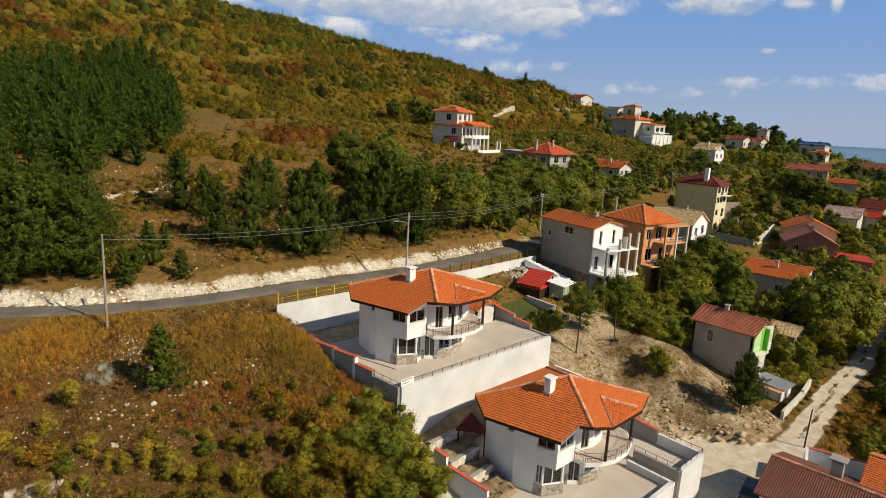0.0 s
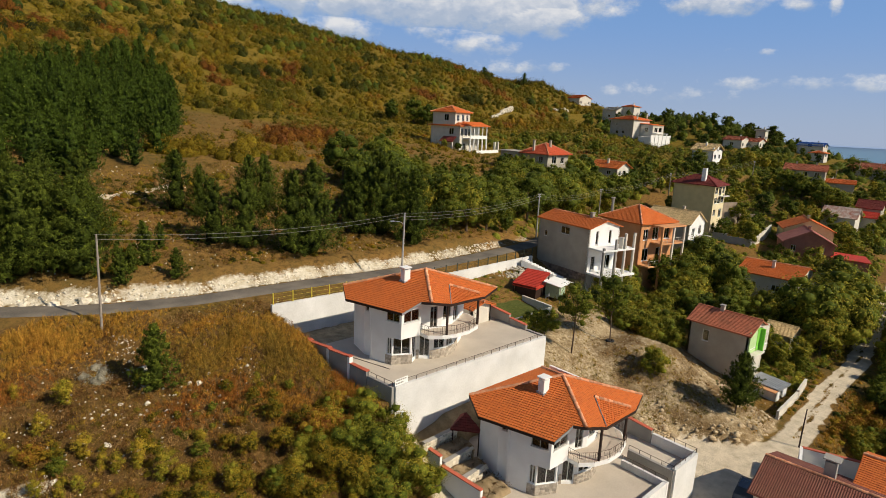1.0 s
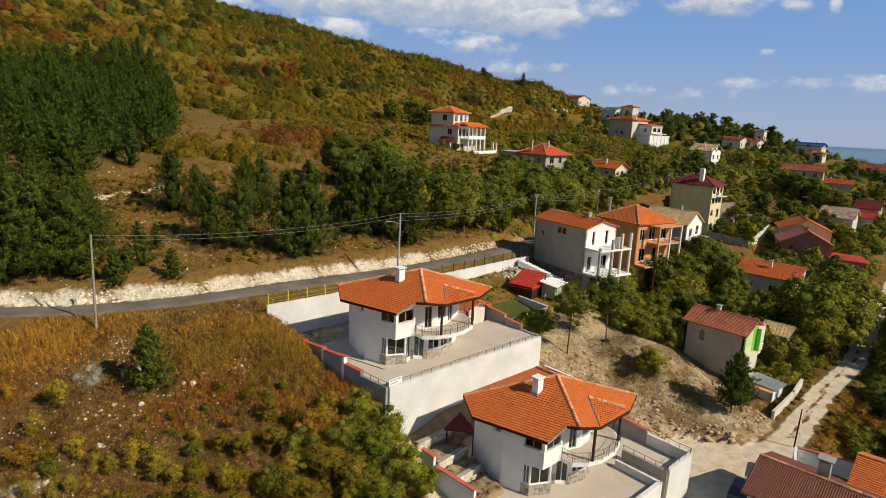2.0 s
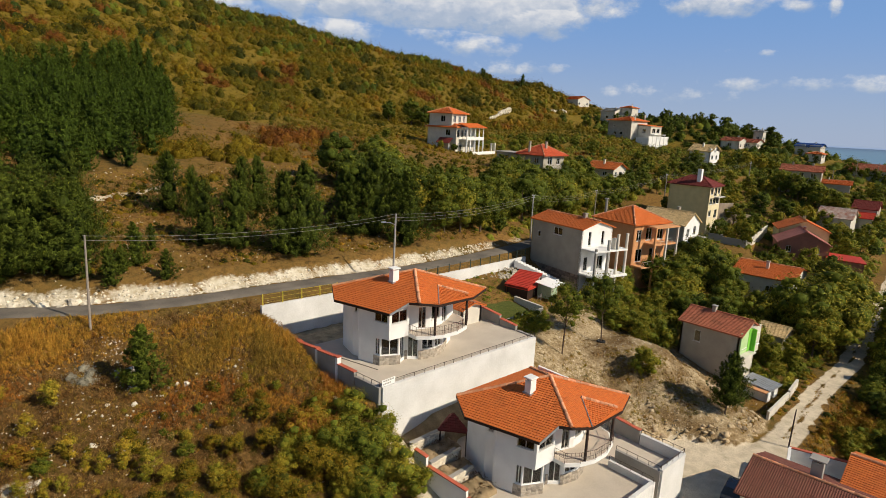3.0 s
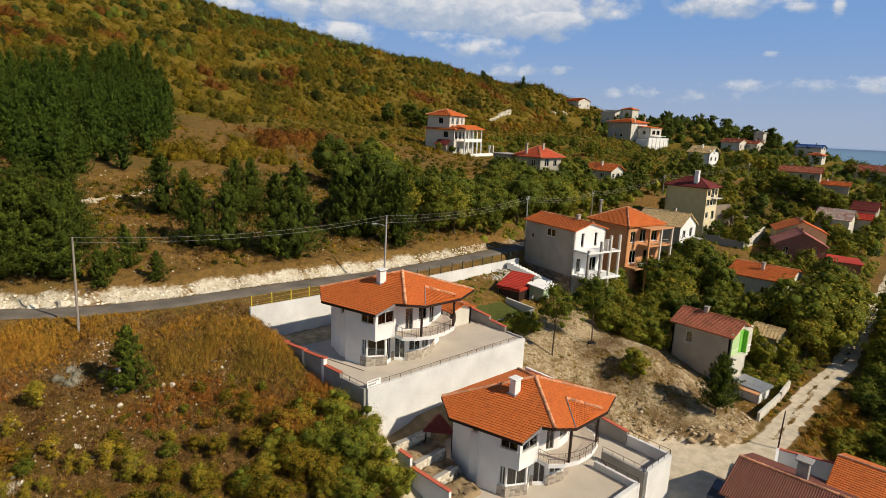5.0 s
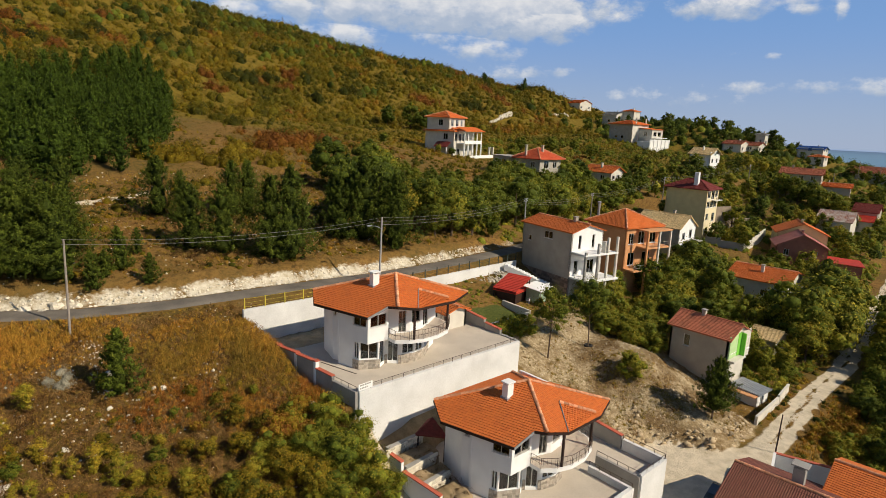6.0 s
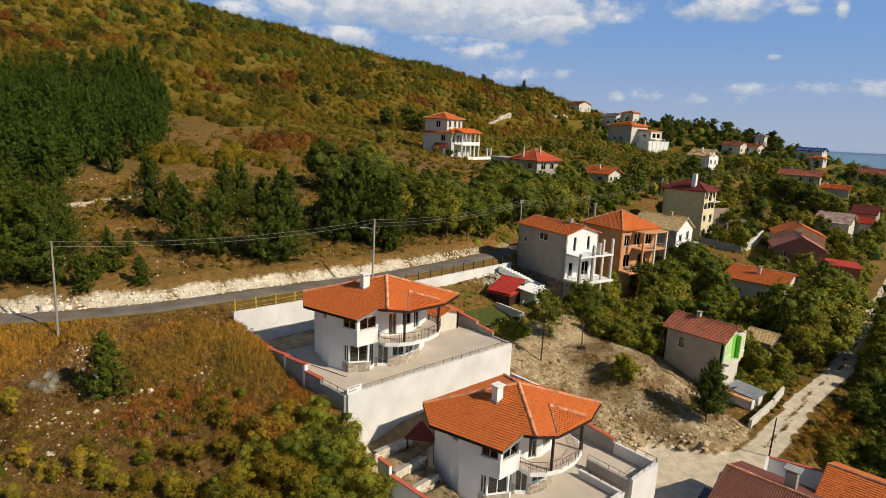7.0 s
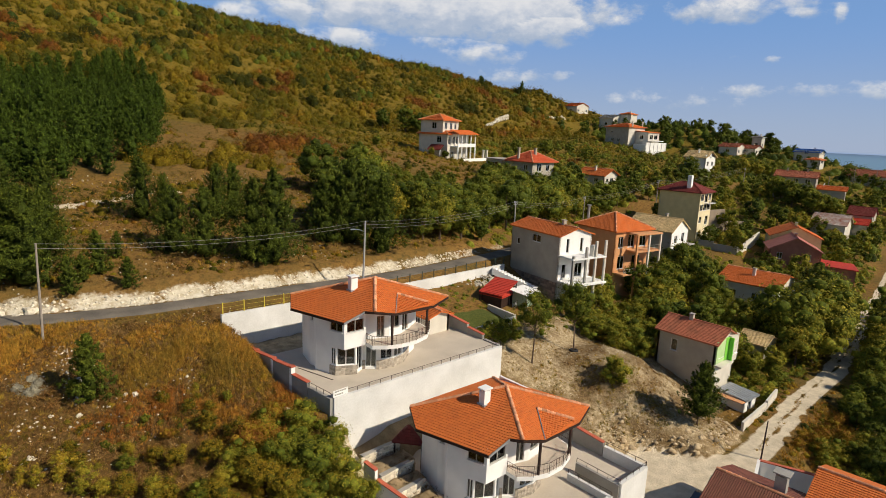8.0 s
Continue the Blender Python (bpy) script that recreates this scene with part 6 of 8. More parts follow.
def build_trees():
    rng = random.Random(5)
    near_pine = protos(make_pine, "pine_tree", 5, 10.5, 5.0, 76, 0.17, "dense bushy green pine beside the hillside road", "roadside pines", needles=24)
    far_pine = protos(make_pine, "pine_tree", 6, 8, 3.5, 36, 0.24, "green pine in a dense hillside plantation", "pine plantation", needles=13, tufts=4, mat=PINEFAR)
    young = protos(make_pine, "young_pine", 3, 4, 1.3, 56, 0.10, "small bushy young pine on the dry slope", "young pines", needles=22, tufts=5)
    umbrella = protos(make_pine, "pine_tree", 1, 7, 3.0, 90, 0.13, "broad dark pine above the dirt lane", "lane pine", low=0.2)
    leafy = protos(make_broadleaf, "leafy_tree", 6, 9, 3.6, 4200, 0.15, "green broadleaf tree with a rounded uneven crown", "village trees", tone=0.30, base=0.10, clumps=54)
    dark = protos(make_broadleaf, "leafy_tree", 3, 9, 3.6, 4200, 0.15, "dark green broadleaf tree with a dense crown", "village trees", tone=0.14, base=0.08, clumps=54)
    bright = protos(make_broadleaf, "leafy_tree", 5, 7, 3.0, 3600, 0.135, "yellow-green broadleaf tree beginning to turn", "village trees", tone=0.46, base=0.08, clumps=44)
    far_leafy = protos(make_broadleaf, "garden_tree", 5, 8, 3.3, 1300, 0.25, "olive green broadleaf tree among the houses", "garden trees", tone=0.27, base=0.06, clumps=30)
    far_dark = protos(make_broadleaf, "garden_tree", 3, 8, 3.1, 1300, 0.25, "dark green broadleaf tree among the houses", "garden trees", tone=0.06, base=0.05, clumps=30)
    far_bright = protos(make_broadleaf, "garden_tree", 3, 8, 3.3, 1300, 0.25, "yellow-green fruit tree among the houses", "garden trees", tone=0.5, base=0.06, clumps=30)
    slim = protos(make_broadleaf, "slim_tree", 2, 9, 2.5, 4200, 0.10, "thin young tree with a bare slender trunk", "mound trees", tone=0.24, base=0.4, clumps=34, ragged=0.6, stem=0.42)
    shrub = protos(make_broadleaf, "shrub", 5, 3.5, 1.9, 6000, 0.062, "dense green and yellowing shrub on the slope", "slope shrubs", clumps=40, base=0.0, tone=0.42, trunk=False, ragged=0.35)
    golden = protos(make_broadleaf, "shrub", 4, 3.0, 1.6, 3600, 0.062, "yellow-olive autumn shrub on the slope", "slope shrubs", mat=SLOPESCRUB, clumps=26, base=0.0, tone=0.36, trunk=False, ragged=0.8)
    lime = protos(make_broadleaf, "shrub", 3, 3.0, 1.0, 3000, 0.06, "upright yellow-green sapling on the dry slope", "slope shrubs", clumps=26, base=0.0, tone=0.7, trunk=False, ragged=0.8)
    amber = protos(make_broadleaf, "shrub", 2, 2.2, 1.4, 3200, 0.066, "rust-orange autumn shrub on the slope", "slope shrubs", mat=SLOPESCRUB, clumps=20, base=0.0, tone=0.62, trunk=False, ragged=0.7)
    for x, y, h in ((-21.8, 35.9, 10.6), (-17.0, 33.8, 10.4), (-24.5, 36.2, 9.2), (-19.2, 36.2, 10.0), (-27, 38, 10), (-15.2, 37.0, 8.0), (-1.1, 50.9, 8.4), (1.4, 48.0, 7.2), (-0.8, 37.6, 8.2), (2.2, 35.4, 8.8), (8.8, 49.1, 8.2), (11.9, 49.4, 8.4),
                    (7.2, 31.8, 10.6), (9.6, 31.0, 11.8), (20.8, 36.4, 9.4), (27.4, 31.0, 11.2), (24.6, 35.5, 12.4), (49.2, 38.6, 8.0)):
        plant(rng.choice(near_pine), x, y, h, rng)
    for x, y, h in ((28.4, 38.6, 12.4), (32.0, 42.5, 11.5), (25.5, 43.5, 10.5)):
        plant(rng.choice(dark), x, y, h, rng)
    for x, y, h in ((-23, 42, 10), (-19, 44, 9.5), (-14, 43, 7.5), (-21, 50, 9), (-16.5, 54, 8), (-25, 55, 9), (-11.5, 60, 6.5)):
        plant(rng.choice(near_pine), x, y, h, rng)
    plant(umbrella[0], 37.1, -15.6, 7.2, rng)
    for x, y, h in ((-10.3, 33.8, 4.9), (-13.7, 30.4, 4.2), (-8.4, 29.3, 3.5), (-7.4, 38.2, 3.2), (-12.2, 32.0, 3.0), (-15.5, 13.6, 6.0)):
        plant(rng.choice(young), x, y, h, rng)

    def wood(x, y):
        return y > np.interp(x, (-26, -10, 1, 15, 30), (66, 69, 74, 97, 126)) and y < np.interp(x, (-26, -4, 37, 45), (178, 186, 203, 188)) and x < np.interp(y, (95, 150, 186, 214), (14, 31, 41, 37))

    for x, y in scatter(rng, 330, -30, 45, 66, 206, 3.5, wood):
        plant(rng.choice(far_pine), x, y, rng.uniform(6, 8.8), rng)
    # belt of broadleaf trees above the road
    for x, y in scatter(rng, 85, 33, 125, 30, 64, 3.6, lambda x, y: free(x, y, 1.5) and y > road_y(x) + 6.5 and (x < 112 or y > 40)):
        low = abs((x - 105) * 0.732 - (y - 103) * 0.681) < 9 and y > 44
        plant(rng.choice(dark if rng.random() < 0.35 else leafy if rng.random() < 0.8 else bright), x, y, rng.uniform(4, 5.5) if low else rng.uniform(6, 10.5), rng)
    for x, y in scatter(rng, 14, 70, 180, 62, 112, 6, lambda x, y: free(x, y, 2) and not in_sight(x, y)):
        plant(rng.choice(far_leafy), x, y, rng.uniform(4, 7), rng)
    for x, y, h in ((172, 15.5, 7), (169, 19, 7), (176, 9, 6), (174, 24, 8), (158, 2.6, 5), (160, 9, 5.5), (155, 6, 5), (172, -2, 5), (176, -1, 5), (166, 0.5, 5), (122, 1, 4.5), (126, -2.6, 4), (131, 1.5, 3.4), (186, 8, 6), (192, 16, 7), (124, 9, 4), (171, 17, 8), (170, 21, 8.5), (172, 25, 8), (168, 13, 8), (172, 9, 7), (171, 12, 7), (170, 5, 6), (257, 14, 6), (258, 18, 6.5), (256, 22, 6), (257, 10, 6), (258, 27, 6.5), (155, 1, 5), (156, 5, 5), (157, -1.5, 5)):
        plant(rng.choice(far_leafy), x, y, h, rng)
    for x, y in ((290, 52), (289, 56), (291, 48), (288, 60), (271, 44), (272, 48), (289, 45)):
        plant(rng.choice(far_dark), x, y, max(4.0, 17.4 - float(land(x, y))) * (1 if x > 280 else 0.8), rng)
    for x, y, h in ((92, 58, 6.4), (95, 55, 7.2), (89, 61, 6), (97.5, 52.5, 8), (86, 55, 8), (99.5, 56, 6.5), (91, 53, 8.5), (84, 60, 6.5), (80, 54, 8.5), (77, 58, 7), (103, 52, 7.5), (108, 52, 6), (112, 49, 6.5)):
        plant(rng.choice(dark if rng.random() < 0.7 else leafy), x, y, h, rng)
    for x, y in ((95.5, 60.5), (98, 57.5), (93.5, 63), (100.5, 55.5), (96.5, 58.5), (104, 57)):
        plant(rng.choice(dark), x, y, 13.4 - float(land(x, y)), rng)
    for x, y, h in ((117, 156, 9), (125, 151, 11), (129, 147, 9)):
        plant(rng.choice(dark), x, y, h, rng)
    for x, y in scatter(rng, 64, 266, 346, 64, 182, 5.5, lambda x, y: free(x, y, 2.5, False) and not (x < 284 and 70 < y < 90)):
        plant(rng.choice(far_dark), x, y, rng.uniform(5, 8.5), rng)
    for x, y, h in ((259, 241, 7), (262, 246, 8), (306, 248, 8), (300, 243, 6)):
        plant(rng.choice(far_pine), x, y, h, rng)
    # gardens of the village
    spot = lambda x, y: free(x, y, 1.0) and abs(y - lane_y(x)) > 4.5 and abs(y - road_y(x)) > 4
    for x, y in scatter(rng, 70, 50, 105, -12, 34, 4.0, spot):
        plant(rng.choice(dark if rng.random() < 0.18 else leafy if rng.random() < 0.5 else bright), x, y, rng.uniform(3.5, 7.5 if x > 58 else 4.2), rng)
    for x, y in scatter(rng, 120, 105, 235, -12, 62, 4.4, spot):
        plant(rng.choice(far_dark if rng.random() < 0.2 else far_leafy if rng.random() < 0.6 else far_bright), x, y, rng.uniform(3.5, 7.5), rng)
    for x, y in scatter(rng, 44, 46, 130, -48, -25, 4.0, lambda x, y: free(x, y, 1) and abs(y - lane_y(x)) > (8.5 if x < 66 else 4.5)):
        plant(rng.choice(leafy + dark), x, y, rng.uniform(4, 7.5), rng)
    for x, y, h in ((56.4, 10, 6), (52, 8, 5.5), (60.6, 3.4, 6.5), (49.6, 1.4, 4), (46, 4, 3.4), (55, 3, 5), (76.6, 1.9, 9), (70, 6, 9), (66, 9, 8), (83.8, 9.5, 10), (53, 13, 5), (48.5, 9.5, 4.6),
                    (74, -12, 11.5), (80, -14.5, 12), (86, -11, 10), (98.4, -9, 11), (91, -24.5, 11), (100, -20.5, 10), (44, 7.5, 4.2), (84, -25, 11), (78, -25.5, 9), (77, -16.6, 10), (88, -15.2, 11), (108, -20, 10), (96, -12, 10), (70, -15.2, 7), (73.5, -16.4, 9), (78.5, -16.6, 9.5), (73, -24.2, 8), (81, -23.8, 9), (87, -24, 9), (94, -22.6, 9), (63.5, -14.2, 4.5), (59, -12.4, 5)):
        plant(rng.choice(bright if x < 62 and y > -5 or x < 90 and y < -9 else leafy), x, y, h, rng)
    for x, y, h in ((84.2, -2.5, 3.6), (83.6, 1.5, 3.8), (84.6, -6, 3.4), (82, 4.5, 4.2), (85, 5, 4), (80.5, -4.5, 3.8), (79, 0, 3.6), (126.5, 21.5, 3.4), (129, 19, 3.6), (132.5, 20.5, 3.8), (136, 20, 3.4), (121.5, 25.2, 3.6)):
        plant(rng.choice(bright), x, y, h, rng)
    for x, y, h in ((27.6, 0.5, 9.2), (34.6, -0.4, 9.3)):
        plant(rng.choice(slim), x, y, h, rng)
    for x, y, h in ((33.6, -7.1, 3.3), (-8, 0.1, 2.8), (-3.2, -2.4, 3.6), (-1.9, -5, 3.4), (-4.6, 2.6, 2.4), (-2.2, 1.4, 3.0), (-1.0, -1.0, 3.2), (-1.2, -3.2, 3.0), (-11.5, -0.8, 2.2), (-0.9, -6.4, 2.6), (-4.6, -5.6, 3.4), (-5.2, -0.6, 3.0), (-3.4, -0.2, 2.6), (-6.0, -4.2, 3.0)):
        plant(rng.choice(shrub), x, y, h, rng)
    for x, y, h in ((-16.4, 15, 1.5), (25.9, 4.5, 3.2), (28.6, 4.8, 2.8), (24.6, 5.6, 2.2), (42, 2, 3.4), (43.5, -1, 4), (46.5, -3, 3.4), (45, 1.5, 3), (48, 0, 4), (46, 2, 3), (48.6, -3, 2.6), (45.4, -26, 1.8), (49, -28.4, 3.0), (43, -29.5, 2.6), (53, -28, 3.0), (57, -14.6, 2.2), (61, -15.4, 2.4), (54.5, -12, 2)):
        plant(rng.choice(shrub), x, y, h, rng)
    for x, y, h in ((-22, 15, 2.6), (-24, 13, 1.8), (-22, 9, 2.2), (-26.8, 12, 2.0), (-19, 6.2, 2.2), (-17.8, 4.4, 2.4), (-20.4, 6.4, 1.6), (-14, 1, 2.6), (-25, 18, 1.3), (-21.2, 7.4, 1.2), (-17, 3, 1.8), (-23, 6, 1.4), (-10, -1, 2.6), (-28.4, 9.5, 1.8)):
        plant(rng.choice(lime), x, y, h, rng)
    for x, y, h in ((-7.2, -2.4, 3.0), (-9.8, -3.4, 2.4), (-13.5, 0.6, 2.2), (-15.5, 2.6, 1.8), (-12, 3, 1.9), (-11, -1, 2.4), (-8.8, 5.2, 1.8), (-5.8, -3.8, 3.2), (-10.4, -2.0, 2.6), (-14.4, -1.6, 2.2), (-18.4, 1.6, 1.8), (-9.6, 2.2, 2.2), (-7.8, -1.6, 3.0), (-13, 4.4, 1.5), (-16.4, 0.2, 2.0), (-12.2, -4.2, 2.6), (-20.5, 3.2, 1.6), (-7.2, 3.0, 2.2)):
        plant(rng.choice(golden), x, y, h, rng)
    for x, y, h in ((62, -24.5, 4.2), (64.5, -26.5, 5), (60, -24.6, 3.6), (58, -26, 4), (54.5, -28.5, 4), (57, -29.5, 5), (50.5, -30, 4.2), (48.4, -29.6, 3.6), (52.5, -31.5, 4.6), (46, -30.5, 3.4), (67, -24.4, 4.6), (70, -26, 5.5), (61, -28, 5)):
        plant(rng.choice(dark), x, y, h, rng)
    for x, y, h in ((46.6, -25.2, 2.4), (44.6, -26.6, 2.2), (48, -26.8, 2.6)):
        plant(rng.choice(shrub), x, y, h, rng)
    for x, y, h in ((54, -24.6, 1.9), (50.5, -24.3, 1.6), (52.2, -26, 2.2), (56.5, -24.4, 1.7)):
        plant(rng.choice(amber), x, y, h, rng)
    for x, y, h in ((44, 4, 2.6), (47, 5, 2.8), (45, 6.5, 2.4), (50, 4, 3), (43, 1, 2.2), (46.5, -1, 2.4)):
        plant(rng.choice(golden), x, y, h, rng)
    for x, y in ((99, 97), (96, 100)):
        plant(rng.choice(leafy), x, y, max(3.0, 13.0 - float(land(x, y))), rng)
    for x, y, h in ((-6.4, 1.6, 2.8), (-3.6, 3.6, 2.0), (-5.2, 1.4, 2.6), (-25, 10, 1.7), (47, -24.4, 1.8), (44.8, -23.6, 1.2), (-13, 5, 1.1), (-11.6, 6.2, 1.0)):
        plant(rng.choice(amber), x, y, h, rng)
    for x, y in scatter(rng, 60, -29, -5, -6, 11, 1.2, lambda x, y: y > -0.45 * (x + 16) - 6):
        plant(rng.choice(golden if rng.random() < 0.6 else lime if rng.random() < 0.6 else shrub), x, y, rng.uniform(0.6, 1.4), rng)
    drop_protos(near_pine, far_pine, young, umbrella, leafy, dark, bright, far_leafy, far_dark, far_bright, slim, shrub, golden, lime, amber)


def bush_field(name, seed, places, radii, tones, per, leaf, label, mat=None, tall=1.0, core=0.6, wide=0.42, up=0.5):
    """Countless bushes as one object: each a low uneven dome of leaves in its own colour."""
    rng = np.random.default_rng(seed)
    p, r, t = np.asarray(places), np.asarray(radii), np.asarray(tones)
    n = len(p)
    high = rng.uniform(0.75, 1.35, n) * tall
    k = np.repeat(np.arange(n), per)
    d = unit_rows(rng.normal(size=(n * per, 3)))
    d[:, 2] = np.abs(d[:, 2])
    foot = np.stack([p[:, 0], p[:, 1], land(p[:, 0], p[:, 1]) - 0.1], 1)
    lump = 0.92 + 0.25 * np.sin(d[:, 0] * 5 + k) * np.cos(d[:, 1] * 4 + 2 * k)
    grow = np.stack([np.ones(n), np.ones(n), high], 1)
    c = foot[k] + d * grow[k] * (r[k] * lump * rng.uniform(0.45, 1.12, len(k)))[:, None]
    way = unit_rows(d + np.array((0, 0, 0.25)) + 0.35 * rng.normal(size=d.shape))
    # leaves near the top get a little painted light through the tint
    tint = np.clip(t[k] + rng.normal(0, 0.05, len(k)) + 0.05 * d[:, 2], 0, 1)
    m = r > (0.55 if core else 99)
    # cores 0.04 lower in tint, a faint painted shade under the leaves
    masses = foot[m], grow[m] * (r[m] * core)[:, None], np.clip(t[m] - 0.04, 0, 1)
    foliage(name, rng, (c, rng.uniform(0.6, 1.3, len(k)) * leaf * (0.75 + 0.25 * r[k]), tint, np.tile((0, 0, up), (len(k), 1)), way, way), masses, mat or SCRUB, None, HALF, wide, label=label, category="bushes")


def build_scrub():
    rng = np.random.default_rng(3)

    def field(n, x0, x1, y0, y1, keep):
        x, y = rng.uniform(x0, x1, n), rng.uniform(y0, y1, n)
        m = keep(x, y)
        return x[m], y[m]

    # stands of one kind on the hill: x, y, radius
    DARKSTANDS = ((25, 274, 4), (35, 256, 4), (26, 244, 4), (12, 237, 4), (55, 262, 5), (64, 262, 6), (80, 275, 4), (93, 294, 5), (136, 334, 5), (0, 233, 3), (74, 210, 4), (86, 217, 5), (96, 219, 4), (63, 299, 4), (89, 238, 4),
                  (132, 204, 6), (115, 217, 4), (201, 306, 4), (223, 281, 4), (205, 199, 8), (259, 241, 4), (306, 248, 5), (83, 212, 4), (183, 268, 5), (104, 191, 3))
    RUSTSTANDS = ((16, 225, 5), (5, 258, 6), (4, 234, 4), (13, 250, 4), (42, 246, 3), (61, 193, 5), (64, 209, 3), (43, 103, 5), (35, 93, 3), (89, 213, 4), (107, 222, 4), (45, 284, 4), (42, 99, 5), (57, 99, 4), (51, 101, 5), (241, 210, 7), (174, 200, 6),
                  (244, 227, 6), (303, 311, 7), (97, 206, 5), (134, 310, 6), (179, 312, 7))
    YELLOWSTANDS = ((7, 84, 4), (11, 82, 4), (15, 85, 4.5), (20, 79, 4), (24, 84, 4), (29, 88, 3), (56, 206, 5), (84, 242, 6), (133, 308, 9), (30, 78, 3), (75, 227, 8), (95, 265, 10))
    GREENSTANDS = ((39, 148, 3.3), (41, 137, 2.4), (42, 127, 3), (68, 165, 3), (117, 222, 4), (168, 232, 5), (154, 245, 8), (194, 229, 5), (214, 217, 5))
    stands = [(*q, c) for group, c in ((DARKSTANDS, 0.03), (RUSTSTANDS, 0.8), (YELLOWSTANDS, 0.36), (GREENSTANDS, 0.16)) for q in group]

    def tone(x, y):
        u = 0.12 - 0.45 * smooth(140, 200, x) * smooth(-165, -125, -y) + 0.6 * ripple(x, y, 17) + 0.55 * ripple(y, x, 6.5) + rng.normal(0, 0.19, len(x)) - 0.4 * smooth(280, 350, y) + 0.25 * smooth(130, 160, x) * smooth(-210, -180, -y)
        t = np.interp(u, (-0.75, -0.5, -0.35, 0.1, 0.45, 0.75, 1.0), (0.05, 0.12, 0.18, 0.27, 0.36, 0.55, 0.82))
        for sx, sy, sr, st in stands:
            near = (x - sx) ** 2 + (y - sy) ** 2 < sr * sr
            t = np.where(near, st + rng.normal(0, 0.05, len(x)), t)
        return np.clip(t, 0, 1)

    def bare(x, y):
        """Grazed open ground between the scrub."""
        out = np.zeros(len(x), bool)
        for bx, by, ba, bb in ((36, 122, 13, 22), (41, 178, 5, 14), (66, 184, 9, 5), (68, 222, 10, 5), (52, 218, 6, 6), (104, 240, 12, 6), (14, 92, 14, 14)):
            out |= ((x - bx) / ba) ** 2 + ((y - by) / bb) ** 2 < 1 + 0.4 * ripple(x, y, 5)
        return out & (rng.uniform(0, 1, len(x)) > 0.3)

    clear = lambda x, y: (np.abs(y - road_y(x)) > 6) & ~((x > -30) & (x < 45) & (y > 68) & (y < 190) & (x < np.interp(y, (73, 96, 150, 186), (1, 16, 33, 44)))) & ~((x > 260) & (y < 190) & (y > 100))
    off_house = lambda x, y, r: np.array([free(a, b, r, False) for a, b in zip(x, y)], bool)
    x, y = field(8200, -45, 340, 150, 390, lambda x, y: clear(x, y) & ~bare(x, y) & (ripple(x, y, 11) + 0.6 * ripple(y, x, 4.5) > -1.0) & off_house(x, y, 1))
    t = tone(x, y)
    bush_field("hill_scrub", 21, np.stack([x, y], 1), 1.1 + 2.6 * rng.uniform(0, 1, len(x)) ** 1.7 * (1 - 0.2 * (t > 0.5)), t, 76, 0.26, "dense autumn-coloured scrub covering the hill", None, 1.3, 0.56, 0.36, 0.9)
    x, y = field(6400, -40, 260, 44, 160, lambda x, y: clear(x, y) & (ripple(x, y, 8) + 0.6 * ripple(y, x, 3.5) + 1.3 * smooth(28, 70, x) > 0.15) & ~bare(x, y) & off_house(x, y, 0.5))
    bush_field("hill_scrub", 22, np.stack([x, y], 1), rng.uniform(0.5, 1.6, len(x)) ** 1.4, tone(x, y), 40, 0.19, "patches of green, yellow and rust scrub on the slope", None, 1.2, 0.5, 0.34, 1.0)
    sx = np.concatenate([rng.normal(a, r * 0.42, int(3 + r)) for a, b, r, c in stands])
    sy = np.concatenate([rng.normal(b, r * 0.42, int(3 + r)) for a, b, r, c in stands])
    st = np.concatenate([np.full(int(3 + r), c) + rng.normal(0, 0.04, int(3 + r)) for a, b, r, c in stands])
    bush_field("hill_scrub", 33, np.stack([sx, sy], 1), rng.uniform(1.4, 3.0, len(sx)) * np.where(sy < 150, 0.95, np.where(st < 0.1, 1.25, 1)), np.clip(st, 0, 1), 220, 0.21, "stands of rust, yellow and dark green bushes on the hill", None, 1.4, 0.7)
    x, y = field(3600, 46, 340, -40, 62, lambda x, y: (np.abs(y - lane_y(x)) > 3.4) & (np.abs(y - road_y(x)) > 3) & ~((x < 50) & (y < 8)) & off_house(x, y, 0.3))
    bush_field("garden_scrub", 23, np.stack([x, y], 1), rng.uniform(0.5, 1.5, len(x)), np.clip(rng.normal(0.36, 0.16, len(x)), 0.02, 0.8), 44, 0.15, "overgrown green garden bushes between the houses", LEAFFIELD)
    x, y = field(2800, 50, 200, -14, 42, lambda x, y: (np.abs(y - lane_y(x)) > 3.2) & (np.abs(y - road_y(x)) > 3) & off_house(x, y, 0.2))
    bush_field("garden_scrub", 40, np.stack([x, y], 1), rng.uniform(0.4, 1.2, len(x)), np.clip(rng.normal(0.5, 0.16, len(x)), 0.1, 0.9), 40, 0.14, "light green weeds and vines filling the gardens", LEAFFIELD)
    x, y = field(2400, -36, 46, 26, 68, lambda x, y: (y > road_y(x) + 5.6) & (ripple(x, y, 4) + 0.6 * ripple(y, x, 1.7) > -0.35))
    bush_field("hill_scrub", 41, np.stack([x, y], 1), rng.uniform(0.25, 0.8, len(x)), np.clip(0.26 + 0.16 * ripple(x, y, 7) + rng.normal(0, 0.16, len(x)), 0.04, 0.9), 34, 0.12, "olive and brown undergrowth above the road")
    x, y = field(1100, -36, 46, 26, 68, lambda x, y: (y > road_y(x) + 5.2))
    bush_field("dead_brush", 42, np.stack([x, y], 1), rng.uniform(0.25, 0.8, len(x)), np.clip(rng.normal(0.35, 0.25, len(x)), 0, 0.9), 34, 0.24, "grey-brown dead brushwood above the road", DEADWOOD, 1.0, 0, 0.15, 1.0)
